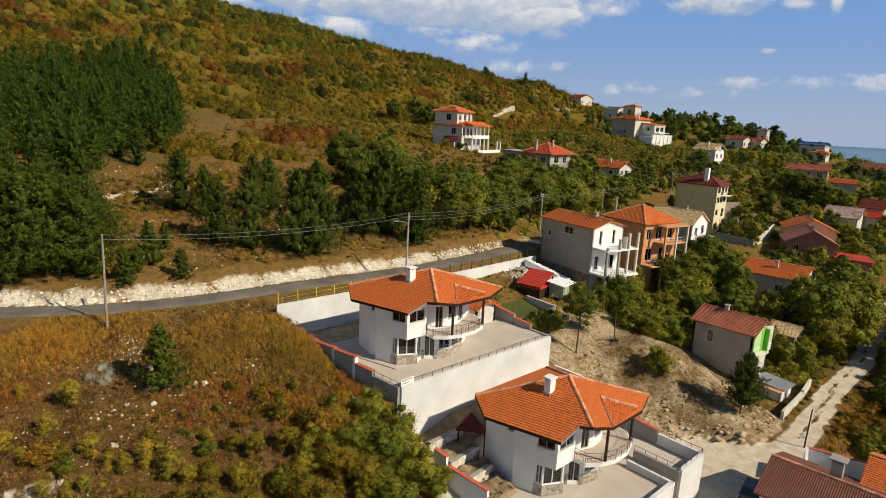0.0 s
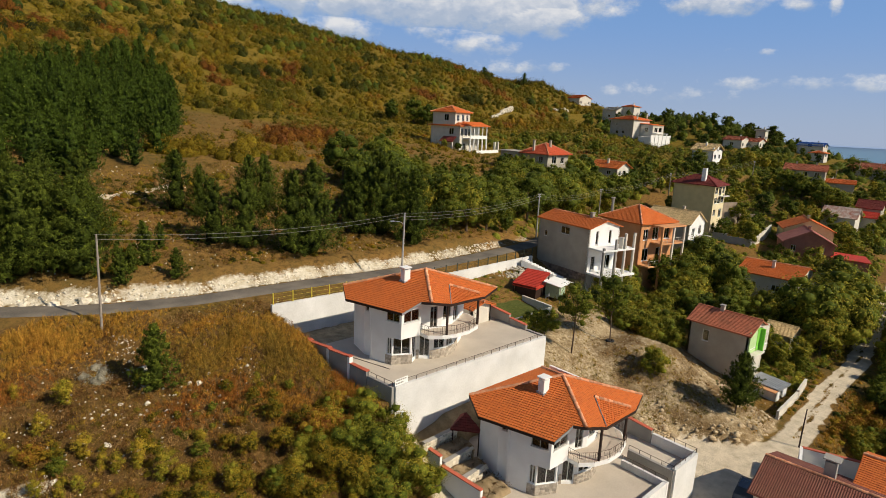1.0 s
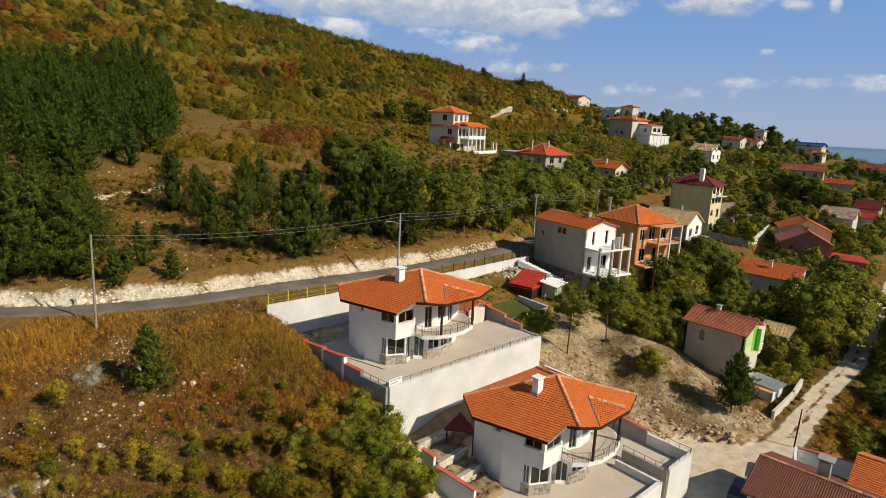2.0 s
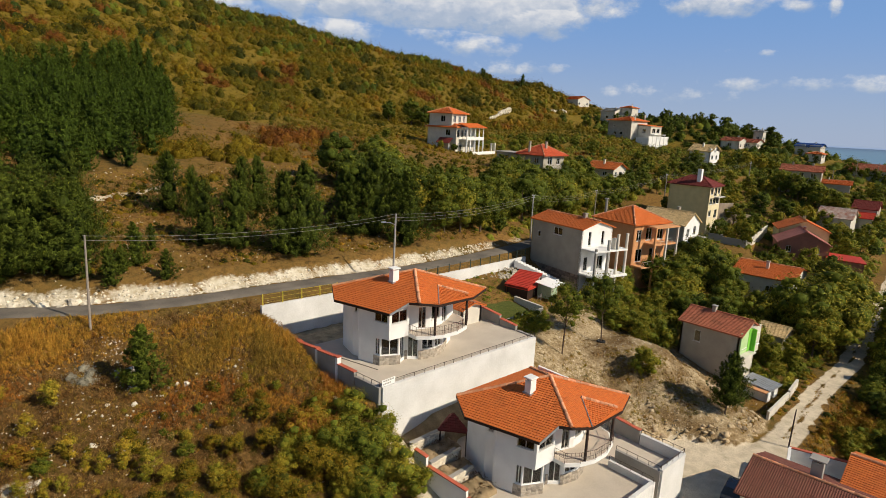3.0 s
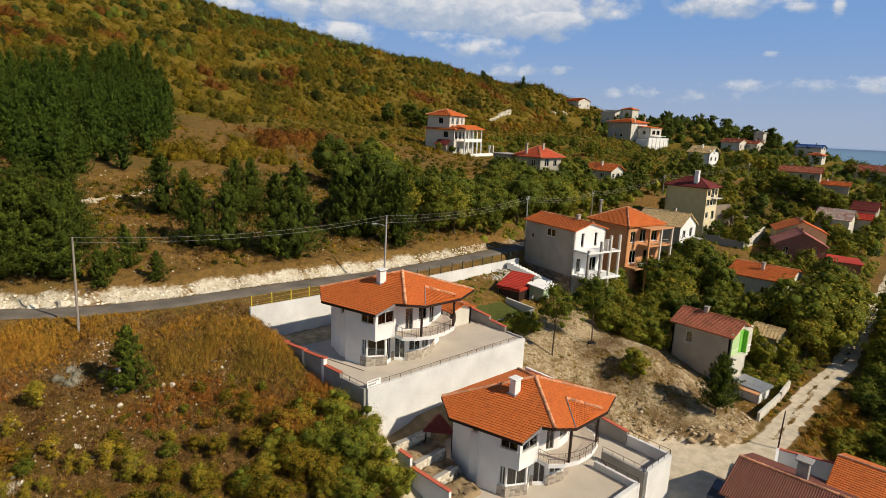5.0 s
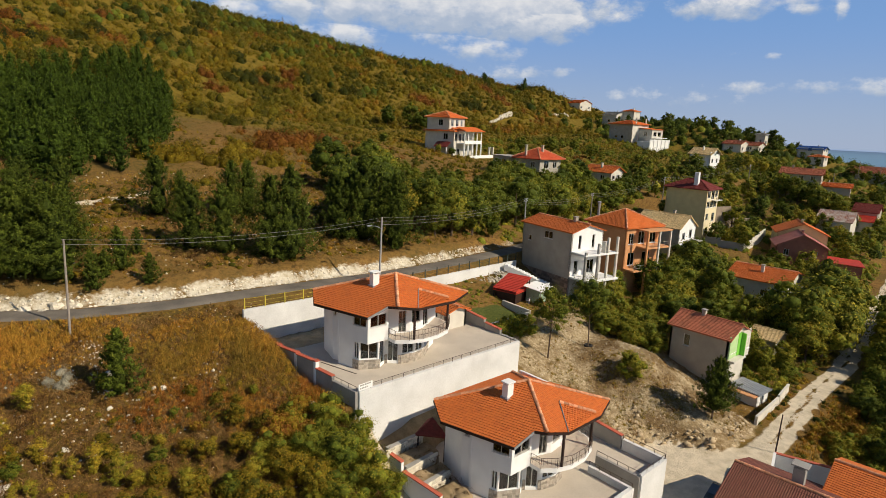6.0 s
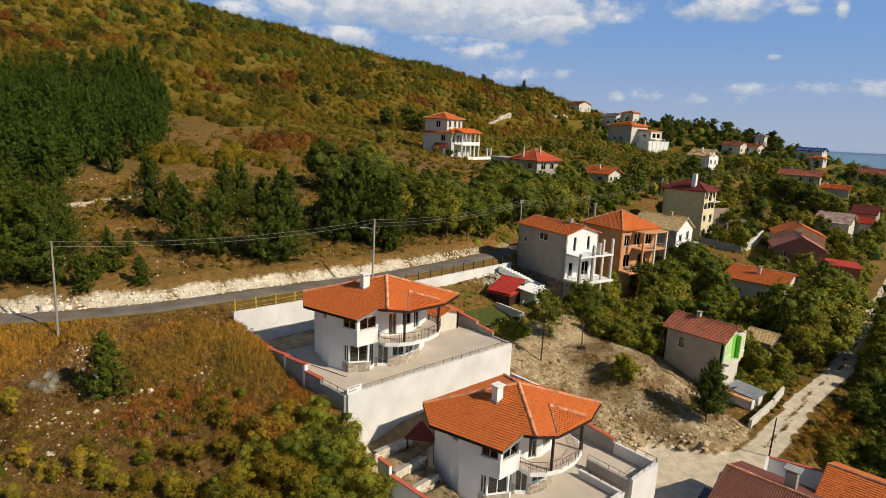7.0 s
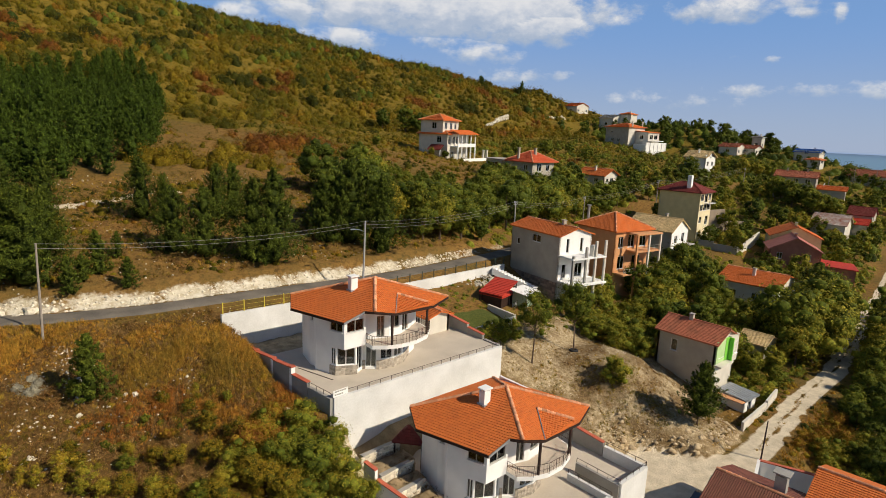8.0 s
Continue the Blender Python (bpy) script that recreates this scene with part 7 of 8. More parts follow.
    x, y = field(1100, -40, 320, 190, 390, lambda x, y: clear(x, y) & ~bare(x, y) & (ripple(x, y, 19) + 0.7 * ripple(y, x, 7) + smooth(280, 350, y) > 0.3))
    bush_field("hill_trees", 31, np.stack([x, y], 1), 1.4 + 2.4 * rng.uniform(0, 1, len(x)) ** 2, np.clip(rng.normal(0.2, 0.14, len(x)), 0, 0.6), 110, 0.24, "dark green bushes and small trees dotting the hill", LEAFFIELD, 1.5, 0.72)
    x, y = field(8000, -40, 220, 60, 260, lambda x, y: clear(x, y))
    bush_field("hill_grass", 30, np.stack([x, y], 1), rng.uniform(0.3, 0.9, len(x)), np.clip(0.45 + 0.2 * ripple(x, y, 12) + rng.normal(0, 0.15, len(x)), 0, 1), 18, 0.18, "dry yellow grass between the bushes", MEADOW, 0.7, 0)
    x, y = field(800, 125, 275, 42, 138, lambda x, y: (np.abs(y - road_y(x)) > 4) & off_house(x, y, 1.0))
    bush_field("hill_scrub", 43, np.stack([x, y], 1), rng.uniform(0.7, 2.0, len(x)), np.clip(rng.normal(0.34, 0.14, len(x)), 0.02, 0.8), 80, 0.18, "green bushes on the slope between the houses", LEAFFIELD, 1.2)
    k = rng.uniform(0, 4, 30)
    x, y = np.interp(k, range(5), (120, 180, 215, 261, 300)) + rng.normal(0, 3, 30), np.interp(k, range(5), (348, 366, 348, 338, 312)) + rng.normal(0, 3, 30)
    bush_field("ridge_trees", 36, np.stack([x, y], 1), rng.uniform(1.8, 3.4, 30), np.clip(rng.normal(0.14, 0.12, 30), 0.0, 0.6), 320, 0.2, "rounded green trees along the skyline of the hill", LEAFFIELD, 1.5, 0.8)
    x, y = rng.normal(49, 9, 300), rng.normal(99, 8, 300)
    m = clear(x, y)
    bush_field("hill_scrub", 37, np.stack([x, y], 1)[m], rng.uniform(0.6, 1.7, 300)[m], np.clip(rng.normal(0.66, 0.13, 300), 0.3, 1)[m], 80, 0.17, "band of rust-brown bushes below the hill", None, 1.3, 0.4, 0.3, 1.1)
    x, y = field(300, 205, 350, -8, 175, lambda x, y: ~((x < 262) & (y > 75)) & np.array([free(a, b, 1.5) for a, b in zip(x, y)], bool))
    bush_field("far_trees", 26, np.stack([x, y], 1), rng.uniform(1.6, 3.6, len(x)), np.clip(rng.normal(0.2, 0.14, len(x)), 0.0, 0.6), 170, 0.26, "green trees along the far ridge", LEAFFIELD, 1.1, 0.8)
    x, y = field(150, 262, 348, 60, 185, lambda x, y: np.array([free(a, b, 1.5) for a, b in zip(x, y)], bool))
    bush_field("far_trees", 27, np.stack([x, y], 1), rng.uniform(1.8, 3.2, len(x)), np.clip(rng.normal(0.1, 0.08, len(x)), 0.0, 0.4), 260, 0.26, "dark bushes on the ridge behind the village", LEAFFIELD, 1.2, 0.8)
    x, y = field(620, 50, 235, -12, 62, lambda x, y: np.array([free(a, b, 1.2) for a, b in zip(x, y)], bool) & (np.abs(y - lane_y(x)) > 4.5) & (np.abs(y - road_y(x)) > 4))
    bush_field("garden_trees", 28, np.stack([x, y], 1), rng.uniform(1.0, 2.6, len(x)), np.clip(rng.normal(0.42, 0.2, len(x)), 0.0, 0.9), 200, 0.15, "dense fruit trees and hedges in the village gardens", LEAFFIELD, 1.2)
    slope = lambda x, y: (y < road_y(x) - 3.2) & ((x < -1.5) | (y < -20)) & (ripple(x, y, 3.1) > -0.35)
    x, y = field(900, -34, 0, -18, 13, slope)
    bush_field("slope_scrub", 24, np.stack([x, y], 1), rng.uniform(0.2, 0.7, len(x)), np.clip(0.30 + 0.14 * ripple(x, y, 5) + rng.normal(0, 0.1, len(x)), 0.1, 0.75), 90, 0.075, "low yellow and olive bushes among dry grass", SLOPESCRUB, 1.0, 0.6)
    x, y = field(5200, -36, 0, -18, 24, lambda x, y: (y < road_y(x) - 3) & ((x < -1.6) | (y < -20)))
    bush_field("dead_brush", 29, np.stack([x, y], 1), rng.uniform(0.15, 0.6, len(x)), np.clip(0.56 + 0.25 * ripple(x, y, 4) + rng.normal(0, 0.25, len(x)), 0, 1), 46, 0.2, "dead brown brushwood and dry weeds on the slope", DEADWOOD, 1.2, 0, 0.13, 1.2)
    x, y = field(2600, 23, 50, -19, 8, lambda x, y: (ripple(x, y, 3) > -0.05) & (y > foot_y(x) + 0.8))
    bush_field("slope_scrub", 25, np.stack([x, y], 1), rng.uniform(0.12, 0.5, len(x)) ** 1.3, np.clip(rng.normal(0.5, 0.3, len(x)), 0.0, 1), 34, 0.08, "sparse dry weeds on the stony mound", DEADWOOD, 0.8, 0)
    x, y = field(1100, 24.5, 40, -17, 0, lambda x, y: (y > foot_y(x) + 1.5) & (ripple(x, y, 4) + 0.6 * ripple(y, x, 1.7) > 0.0))
    bush_field("slope_scrub", 39, np.stack([x, y], 1), rng.uniform(0.15, 0.5, len(x)), np.clip(rng.normal(0.34, 0.14, len(x)), 0.1, 0.8), 70, 0.08, "olive and straw-coloured weeds on the stony mound", SLOPESCRUB, 0.8, 0.5, 0.25, 0.8)
    x, y = rng.normal(-18.9, 0.8, 9), rng.normal(17.6, 0.6, 9)
    bush_field("pale_brush", 35, np.stack([x, y], 1), rng.uniform(0.5, 1.0, 9), np.full(9, 0.8), 260, 0.06, "pale grey dried bush on the slope", PALEBRUSH)
    x, y = field(420, 22.5, 45, 4.5, 20.5, lambda x, y: (ripple(x, y, 2.5) > -0.2) & ~((x < 31.5) & (y > 6.5) & (y < 12.5)) & off_house(x, y, -1))
    bush_field("garden_weeds", 38, np.stack([x, y], 1), rng.uniform(0.15, 0.7, len(x)), np.clip(rng.normal(0.35, 0.2, len(x)), 0, 0.8), 90, 0.08, "green weeds and small bushes behind the villa", LEAF)
    # overgrown edges of the lane
    x = rng.uniform(38, 112, 420)
    side = rng.choice((-1.0, 1.0), 420)
    y = lane_y(x) + side * rng.uniform(1.75, 3.8, 420)
    m = (side < 0) | (x > 44)
    bush_field("lane_weeds", 34, np.stack([x, y], 1)[m], rng.uniform(0.2, 0.8, int(m.sum())), np.clip(rng.normal(0.3, 0.2, int(m.sum())), 0, 0.8), 110, 0.08, "weeds and low bushes along the lane's edges", SLOPESCRUB)


    x = rng.uniform(52, 112, 380)
    y = lane_y(x) + rng.uniform(2.6, 7.5, 380)
    m = off_house(x, y, 0.2)
    bush_field("lane_weeds", 44, np.stack([x, y], 1)[m], rng.uniform(0.3, 1.1, 380)[m], np.clip(rng.normal(0.42, 0.16, 380), 0.05, 0.9)[m], 100, 0.1, "green bushes and creepers along the lane's edge", LEAFFIELD)


def build_grass():
    """Dry grass on the near slopes, tuft by tuft."""
    rng = np.random.default_rng(9)
    n = 60000
    x, y = rng.uniform(-34, 0.5, n), rng.uniform(-18, 27, n)
    # stands of tall grass: x, y, reach along x and y, height, colour step
    stands = ((-23, 23.6, 7.5, 3.0, 1.0, 0.56), (-15.5, 21.5, 3, 2.0, 0.5, 0.45), (-8, 15.5, 5.5, 4.0, 0.9, 0.34), (-4.2, 11, 3.6, 5, 1.0, 0.24), (-12.2, 10, 3.2, 2.2, 0.7, 0.92), (-6.6, 6.6, 3, 2.4, 0.7, 0.86), (-2.6, 13, 1.8, 5.5, 1.0, 0.5), (-1.9, 4.5, 1.4, 2.5, 0.9, 0.85), (-9, 19, 4, 1.6, 0.6, 0.6), (-27, 19, 4, 2, 0.5, 0.9))
    tall, step = np.full(n, 0.06), 0.1 + 0.16 * ripple(x, y, 1.6)
    for sx, sy, rx, ry, hh, c in stands:
        w = hh * np.exp(-(((x - sx) / rx) ** 2 + ((y - sy) / ry) ** 2) * 0.9) * (0.75 + 0.5 * ripple(x, y, 1.8)) * rng.uniform(0.55, 1.2, n)
        step = np.where(w > tall, c, step)
        tall = np.maximum(tall, w)
    tall = np.clip(tall, 0, 1)
    keep = (y < road_y(x) - 2.3) & (x < -0.7 - 0.07 * np.maximum(y, 0)) & (rng.uniform(0, 1, n) < 0.17 + 0.8 * tall)
    x2, y2 = rng.uniform(-36, 60, 16000), rng.uniform(28, 75, 16000)
    k2 = (y2 > road_y(x2) + 5.5) & (rng.uniform(0, 1, 16000) < 0.5)
    x3, y3 = rng.uniform(23, 60, 5000), rng.uniform(-26, 8, 5000)
    verge = (x3 > 40) & (y3 < lane_y(x3) - 2)
    k3 = (y3 > foot_y(x3) + 0.6) & (ripple(x3, y3, 2.2) + 0.5 * ripple(y3, x3, 0.8) > 0.25) | verge | (np.abs(y3 - lane_y(x3)) < 0.35) & (x3 > 40)
    X, Y = np.concatenate([x[keep], x2[k2], x3[k3]]), np.concatenate([y[keep], y2[k2], y3[k3]])
    Tl = np.concatenate([tall[keep], 0.2 + 0 * x2[k2], np.where(verge[k3], 0.35, 0)])
    shade = np.concatenate([step[keep], 0.12 + 0.2 * ripple(x2[k2], y2[k2], 3), np.where(verge[k3], 0.62, 0.2)])
    m, blades = len(X), 18
    k = np.repeat(np.arange(m), blades)
    th = (0.2 + 0.95 * Tl) * rng.uniform(0.6, 1.3, m)
    bow = rng.normal(0, 0.22, (m, 2))
    a = rng.uniform(0, 2 * np.pi, len(k))
    h = th[k] * rng.uniform(0.55, 1.1, len(k))
    spread = np.stack([np.cos(a), np.sin(a)], 1)
    foot = np.stack([X, Y], 1)[k] + spread * (0.16 * rng.uniform(0, 1, len(k)))[:, None]
    top = foot + (spread * (0.6 * rng.uniform(0.1, 1, len(k)))[:, None] + bow[k]) * h[:, None]
    w = rng.uniform(0.012, 0.03, len(k))
    side = np.stack([-np.sin(a) * w, np.cos(a) * w], 1)
    z = land(foot[:, 0], foot[:, 1]) - 0.05
    v = np.stack([np.column_stack([foot - side, z]), np.column_stack([foot + side, z]), np.column_stack([top, z + h])], 1).reshape(-1, 3)
    tint = np.clip((shade + 0.16 * ripple(X, Y, 4) + 0.14 * ripple(Y, X, 1.5) + rng.normal(0, 0.13, m))[k] + rng.normal(0, 0.05, len(k)), 0, 0.95)
    way = unit_rows(np.column_stack([spread * 0.6, np.full(len(k), 0.7)]))
    mesh_arrays("dry_grass", v, np.arange(3 * len(k)).reshape(-1, 3), GRASS, np.repeat(tint, 3), label="tall golden and rust dry grass on the slopes", category="grass", kind="stuff", way=np.repeat(way, 3, 0))


build_trees()
build_scrub()
build_grass()


# ---- poles, cables, fences, stones and other small things
def build_pole(x, y, h, mat, label, lean=(0, 0), r=0.13, lamp=False, arms=True, name="utility_pole"):
    z = float(land(x, y))
    pole = thing(name, pose(x, y, z, lean[0], lean[1], 0), label, "pole", "utility poles")
    part("shaft", tube([(0, 0, -0.6), (0, 0, h * 0.5), (0, 0, h)], [r * 1.15, r, r * 0.75], 8), mat, pole)
    if arms:
        for k in (0.15, 0.55):
            part("crossarm", boxed(-0.45, 0.45, -0.05, 0.05, h - k - 0.05, h - k + 0.05), METALGREY, pole)
            for s in (-0.4, 0.4):
                part("insulator", tube([(s, 0, h - k + 0.05), (s, 0, h - k + 0.2)], 0.04, 6), FRAME, pole)
    if lamp:
        part("lamp_arm", tube([(0, 0, h - 1.5), (-0.5, 0.35, h - 1.2), (-1.1, 0.75, h - 1.15)], 0.035, 6), METALGREY, pole)
        part("lamp_head", boxed(-1.7, -1.05, 0.62, 0.9, h - 1.22, h - 1.08, bevel=0.03), METALGREY, pole)
    return (x, y, z + h)


def build_cable(a, b, sag, drop):
    a, b = Vector(a) - Vector((0, 0, drop)), Vector(b) - Vector((0, 0, drop))
    n = 14
    pts = [a.lerp(b, k / n) - Vector((0, 0, sag * 4 * (k / n) * (1 - k / n))) for k in range(n + 1)]
    tagged(part("cable", tube(pts, 0.015, 4), CABLE), "thin pale overhead cable between poles", "cable", "overhead cables")


def build_lines():
    p1 = build_pole(-17.34, 23.4, 9.3, POLEWOOD, "weathered wooden utility pole beside the road", (1, 1), 0.11, arms=False)
    p2 = build_pole(17.2, 20.9, 9.2, POLECON, "concrete street lamp pole beside the villa", (0, 1.5), lamp=True, arms=False)
    p3 = build_pole(58.5, 31.5, 8.5, POLECON, "concrete utility pole beside the road")
    p4 = build_pole(96.0, 42.0, 8.0, POLEWOOD, "wooden utility pole above the village")
    p5 = build_pole(131.0, 42.0, 8.0, POLEWOOD, "wooden utility pole above the village")
    p6 = build_pole(175.0, 36.0, 8.0, POLEWOOD, "wooden utility pole above the village")
    build_pole(38.5, -22.0, 4.4, DARKWOOD, "short dark wooden post beside the dirt lane", (0, 4), 0.075, arms=False, name="post")
    for x, y in ((266, 15), (258, 18), (252, 24), (205, 20)):
        build_pole(x, y, 8.5, POLEWOOD, "distant wooden utility pole near the shore", arms=False)
    for a, b in ((p1, p2), (p2, p3), (p3, p4), (p4, p5), (p5, p6)):
        for drop in (0.05, 0.5, 0.95) if a is not p1 else (0.05, 0.5):
            build_cable(a, b, 0.9, drop)


def build_fence():
    """Posts and wires on the road wall: yellow at first, then dark green."""
    fence = {}
    for name, mat, label in (("fence", FENCEYELLOW, "yellow post and wire fence along the road"), ("dark_fence", FENCEDARK, "dark green post and wire fence along the road")):
        fence[name] = thing(name, pose(0, 0, 0), label, "fence")
    xs = np.arange(-2.0, 45.5, 2.35)
    ys, zs = np.interp(xs, (-2.2, 21.5, 45), (18.72, 19.2, 21.5)), np.interp(xs, (-2.2, 21.5, 45), (2.9, 2.5, 2.0))
    for k, (x, y, z) in enumerate(zip(xs, ys, zs)):
        yellow = x < 17
        part("post", boxed(x - 0.05, x + 0.05, y - 0.05, y + 0.05, z - 0.05, z + 1.25), FENCEYELLOW if yellow else FENCEDARK, fence["fence" if yellow else "dark_fence"])
        if k + 1 < len(xs):
            for dz in (0.25, 0.7, 1.15):
                part("wire", tube([(x, y, z + dz), (xs[k + 1], ys[k + 1], zs[k + 1] + dz)], 0.012, 4), FENCEYELLOW if yellow else FENCEDARK, fence["fence" if yellow else "dark_fence"])


def rock_mesh(rng, size, flat=0.7):
    bm = bmesh.new()
    bmesh.ops.create_icosphere(bm, subdivisions=2, radius=size)
    for v in bm.verts:
        v.co *= 0.72 + 0.5 * noise.noise(v.co * (1.3 / size) + Vector((rng.random() * 0.01, size * 37, 0)))
        v.co.z *= flat
    return bm


def build_rocks():
    rng = random.Random(8)
    for x, y, s in ((-17.4, 30.2, 0.75), (-20.0, 30.6, 0.6), (-22.3, 32.4, 0.55), (-18.6, 29.6, 0.45), (-15.6, 29.4, 0.5), (-24.4, 33.5, 0.6), (-18.4, 13.3, 0.22), (-16.6, 12.4, 0.28), (-14.4, 12.2, 0.25), (-20.4, 9.4, 0.3),
                    (-2.0, 3.1, 0.5), (-2.3, 3.8, 0.3), (-2.6, 4.4, 0.35), (-24.2, 7.6, 0.3), (-15.8, 16.2, 0.5), (-16.3, 15.4, 0.4), (-13.0, 12.6, 0.2), (-12.4, 12.0, 0.3), (-11.2, 12.8, 0.22)):
        ob = part("rock", rock_mesh(rng, s * 1.25), CHALK, label="pale chalk rock lying on the slope")
        ob.location = (x, y, float(land(x, y)) + 0.1 * s)
        ob.rotation_euler = (rng.uniform(-0.3, 0.3), rng.uniform(-0.3, 0.3), rng.uniform(0, 6))
        tagged(ob, category="rock", group="pale rocks")
    bm = bmesh.new()
    for k in range(44):
        t = k / 35
        x, y = 197 + 29 * t, 175.6 + 11.5 * t + rng.uniform(-0.8, 0.8)
        if k > 35:
            x, y = 267 + 3 * (k - 36), 194.6 + rng.uniform(-0.4, 0.4)
        size = rng.uniform(0.8, 1.5) * (0.6 + 0.5 * min(t, 1))
        made = bmesh.ops.create_icosphere(bm, subdivisions=1, radius=size)["verts"]
        for v in made:
            v.co = v.co * rng.uniform(0.7, 1.25) + Vector((x, y, float(land(x, y)) + (0.8 + 0.5 * t if k < 36 else 0.4)))
    part("rock_outcrop", bm, CHALK, None, "pale chalk outcrop on the scrubby hillside", "structure")["category"] = "rock"
    g = np.random.default_rng(4)
    corners = np.array([(1, 0, 0), (0, 1, 0), (-1, 0, 0), (0, -1, 0), (0, 0, 0.8), (0, 0, -0.8)])
    tris = np.array([(0, 1, 4), (1, 2, 4), (2, 3, 4), (3, 0, 4), (1, 0, 5), (2, 1, 5), (3, 2, 5), (0, 3, 5)])
    x = np.concatenate([g.uniform(-34, 0, 900), g.uniform(23, 48, 1400), g.uniform(-40, 45, 1500), g.normal(-16.3, 0.5, 160), g.uniform(-22, 30, 700), g.uniform(-26, -7, 150)])
    y = np.concatenate([g.uniform(-12, 22, 900), g.uniform(-17, 7, 1400), np.zeros(1500), g.uniform(13.5, 23, 160), g.uniform(30, 74, 700), g.normal(11.2, 2.4, 150)])
    y[2300:3800] = road_y(x[2300:3800]) + g.uniform(1.9, 3.5, 1500)
    s = np.concatenate([g.uniform(0.04, 0.17, 900) ** 1.1, g.uniform(0.03, 0.14, 1400) ** 1.15, g.uniform(0.1, 0.5, 1500) ** 1.6, g.uniform(0.04, 0.16, 160), g.uniform(0.06, 0.22, 700), g.uniform(0.07, 0.24, 150)])
    keep = ~((x > -1.8) & (x < 22) & (y > -20) & (y < 20)) & ~((x > 22) & (x < 50) & (y < foot_y(x)))
    x, y, s = x[keep], y[keep], s[keep]
    v = (corners[None] * g.uniform(0.5, 1.2, (len(x), 6, 3)) * s[:, None, None] + np.stack([x, y, land(x, y)], 1)[:, None]).reshape(-1, 3)
    q = (tris[None] + 6 * np.arange(len(x))[:, None, None]).reshape(-1, 3)
    mesh_arrays("stones", v, q, CHALK, label="pale stones strewn over banks and slopes", category="stones", kind="stuff")
    # broken ledges of the cut bank above the lane
    n = 380
    x = g.uniform(24.5, 43, n)
    d = g.uniform(0.1, 1.0, n) ** 1.6 * 5.5
    y = foot_y(x) + d
    s = 0.06 + 0.5 * g.uniform(0, 1, n) ** 3.5
    v = (corners[None] * g.uniform(0.5, 1.25, (n, 6, 3)) * s[:, None, None] * np.array((1.6, 1.0, 0.7)) + np.stack([x, y, land(x, y) - 0.2 * s], 1)[:, None]).reshape(-1, 3)
    mesh_arrays("bank_rocks", v, (tris[None] + 6 * np.arange(n)[:, None, None]).reshape(-1, 3), material("bank_rock", (0.52, 0.41, 0.26), (0.34, 0.25, 0.15), 1.2, 10, 0.95, 0.5, island=0.2), label="broken tan rock along the foot of the bank", category="rocks", kind="stuff")
    # rubble by the grey house
    n = 260
    x, y = g.normal(39.5, 2.2, n), g.normal(18.3, 1.0, n)
    s = g.uniform(0.1, 0.42, n)
    v = (corners[None] * g.uniform(0.5, 1.2, (n, 6, 3)) * s[:, None, None] + np.stack([x, y, land(x, y) + 0.5 * np.exp(-((x - 39.5) / 2) ** 2)], 1)[:, None]).reshape(-1, 3)
    mesh_arrays("rubble", v, (tris[None] + 6 * np.arange(n)[:, None, None]).reshape(-1, 3), CHALK, label="heap of pale rubble beside the road wall", category="rubble", kind="stuff")


def build_stairs():
    st = thing("stairs", pose(0, 0, 0), "white concrete stairs down from the road", "stairs")
    a, b = Vector((41.5, 20.6, 2.0)), Vector((45.2, 14.6, -0.6))
    n = 14
    d = (b - a)
    d.z = 0
    side = Vector((-d.y, d.x, 0)).normalized()
    ang = math.degrees(math.atan2(d.y, d.x))
    for k in range(n):
        p = a.lerp(b, k / n)
        ob = part("step", boxed(0, d.length / n + 0.1, -0.7, 0.7, -1.0, 0.0, bevel=0.01), WHITE, st)
        ob.matrix_basis = pose(p.x, p.y, p.z, 0, 0, ang)


def build_sign():
    s = thing("sign", pose(0.55, -0.02, 0.05, 0, 0, 4), "white sign board tied to the corner railing", "sign")
    part("board", boxed(-0.45, 1.1, -0.05, -0.02, 0.0, 0.62, bevel=0.005), WHITE, s)
    for z, w0, w1 in ((0.42, -0.3, 0.95), (0.14, -0.3, 0.6)):
        for k in range(5):
            u0 = w0 + (w1 - w0) * k / 5
            part("lettering_bar", boxed(u0, u0 + (w1 - w0) / 5 - 0.05, -0.06, -0.052, z, z + 0.13), GREYCON, s)


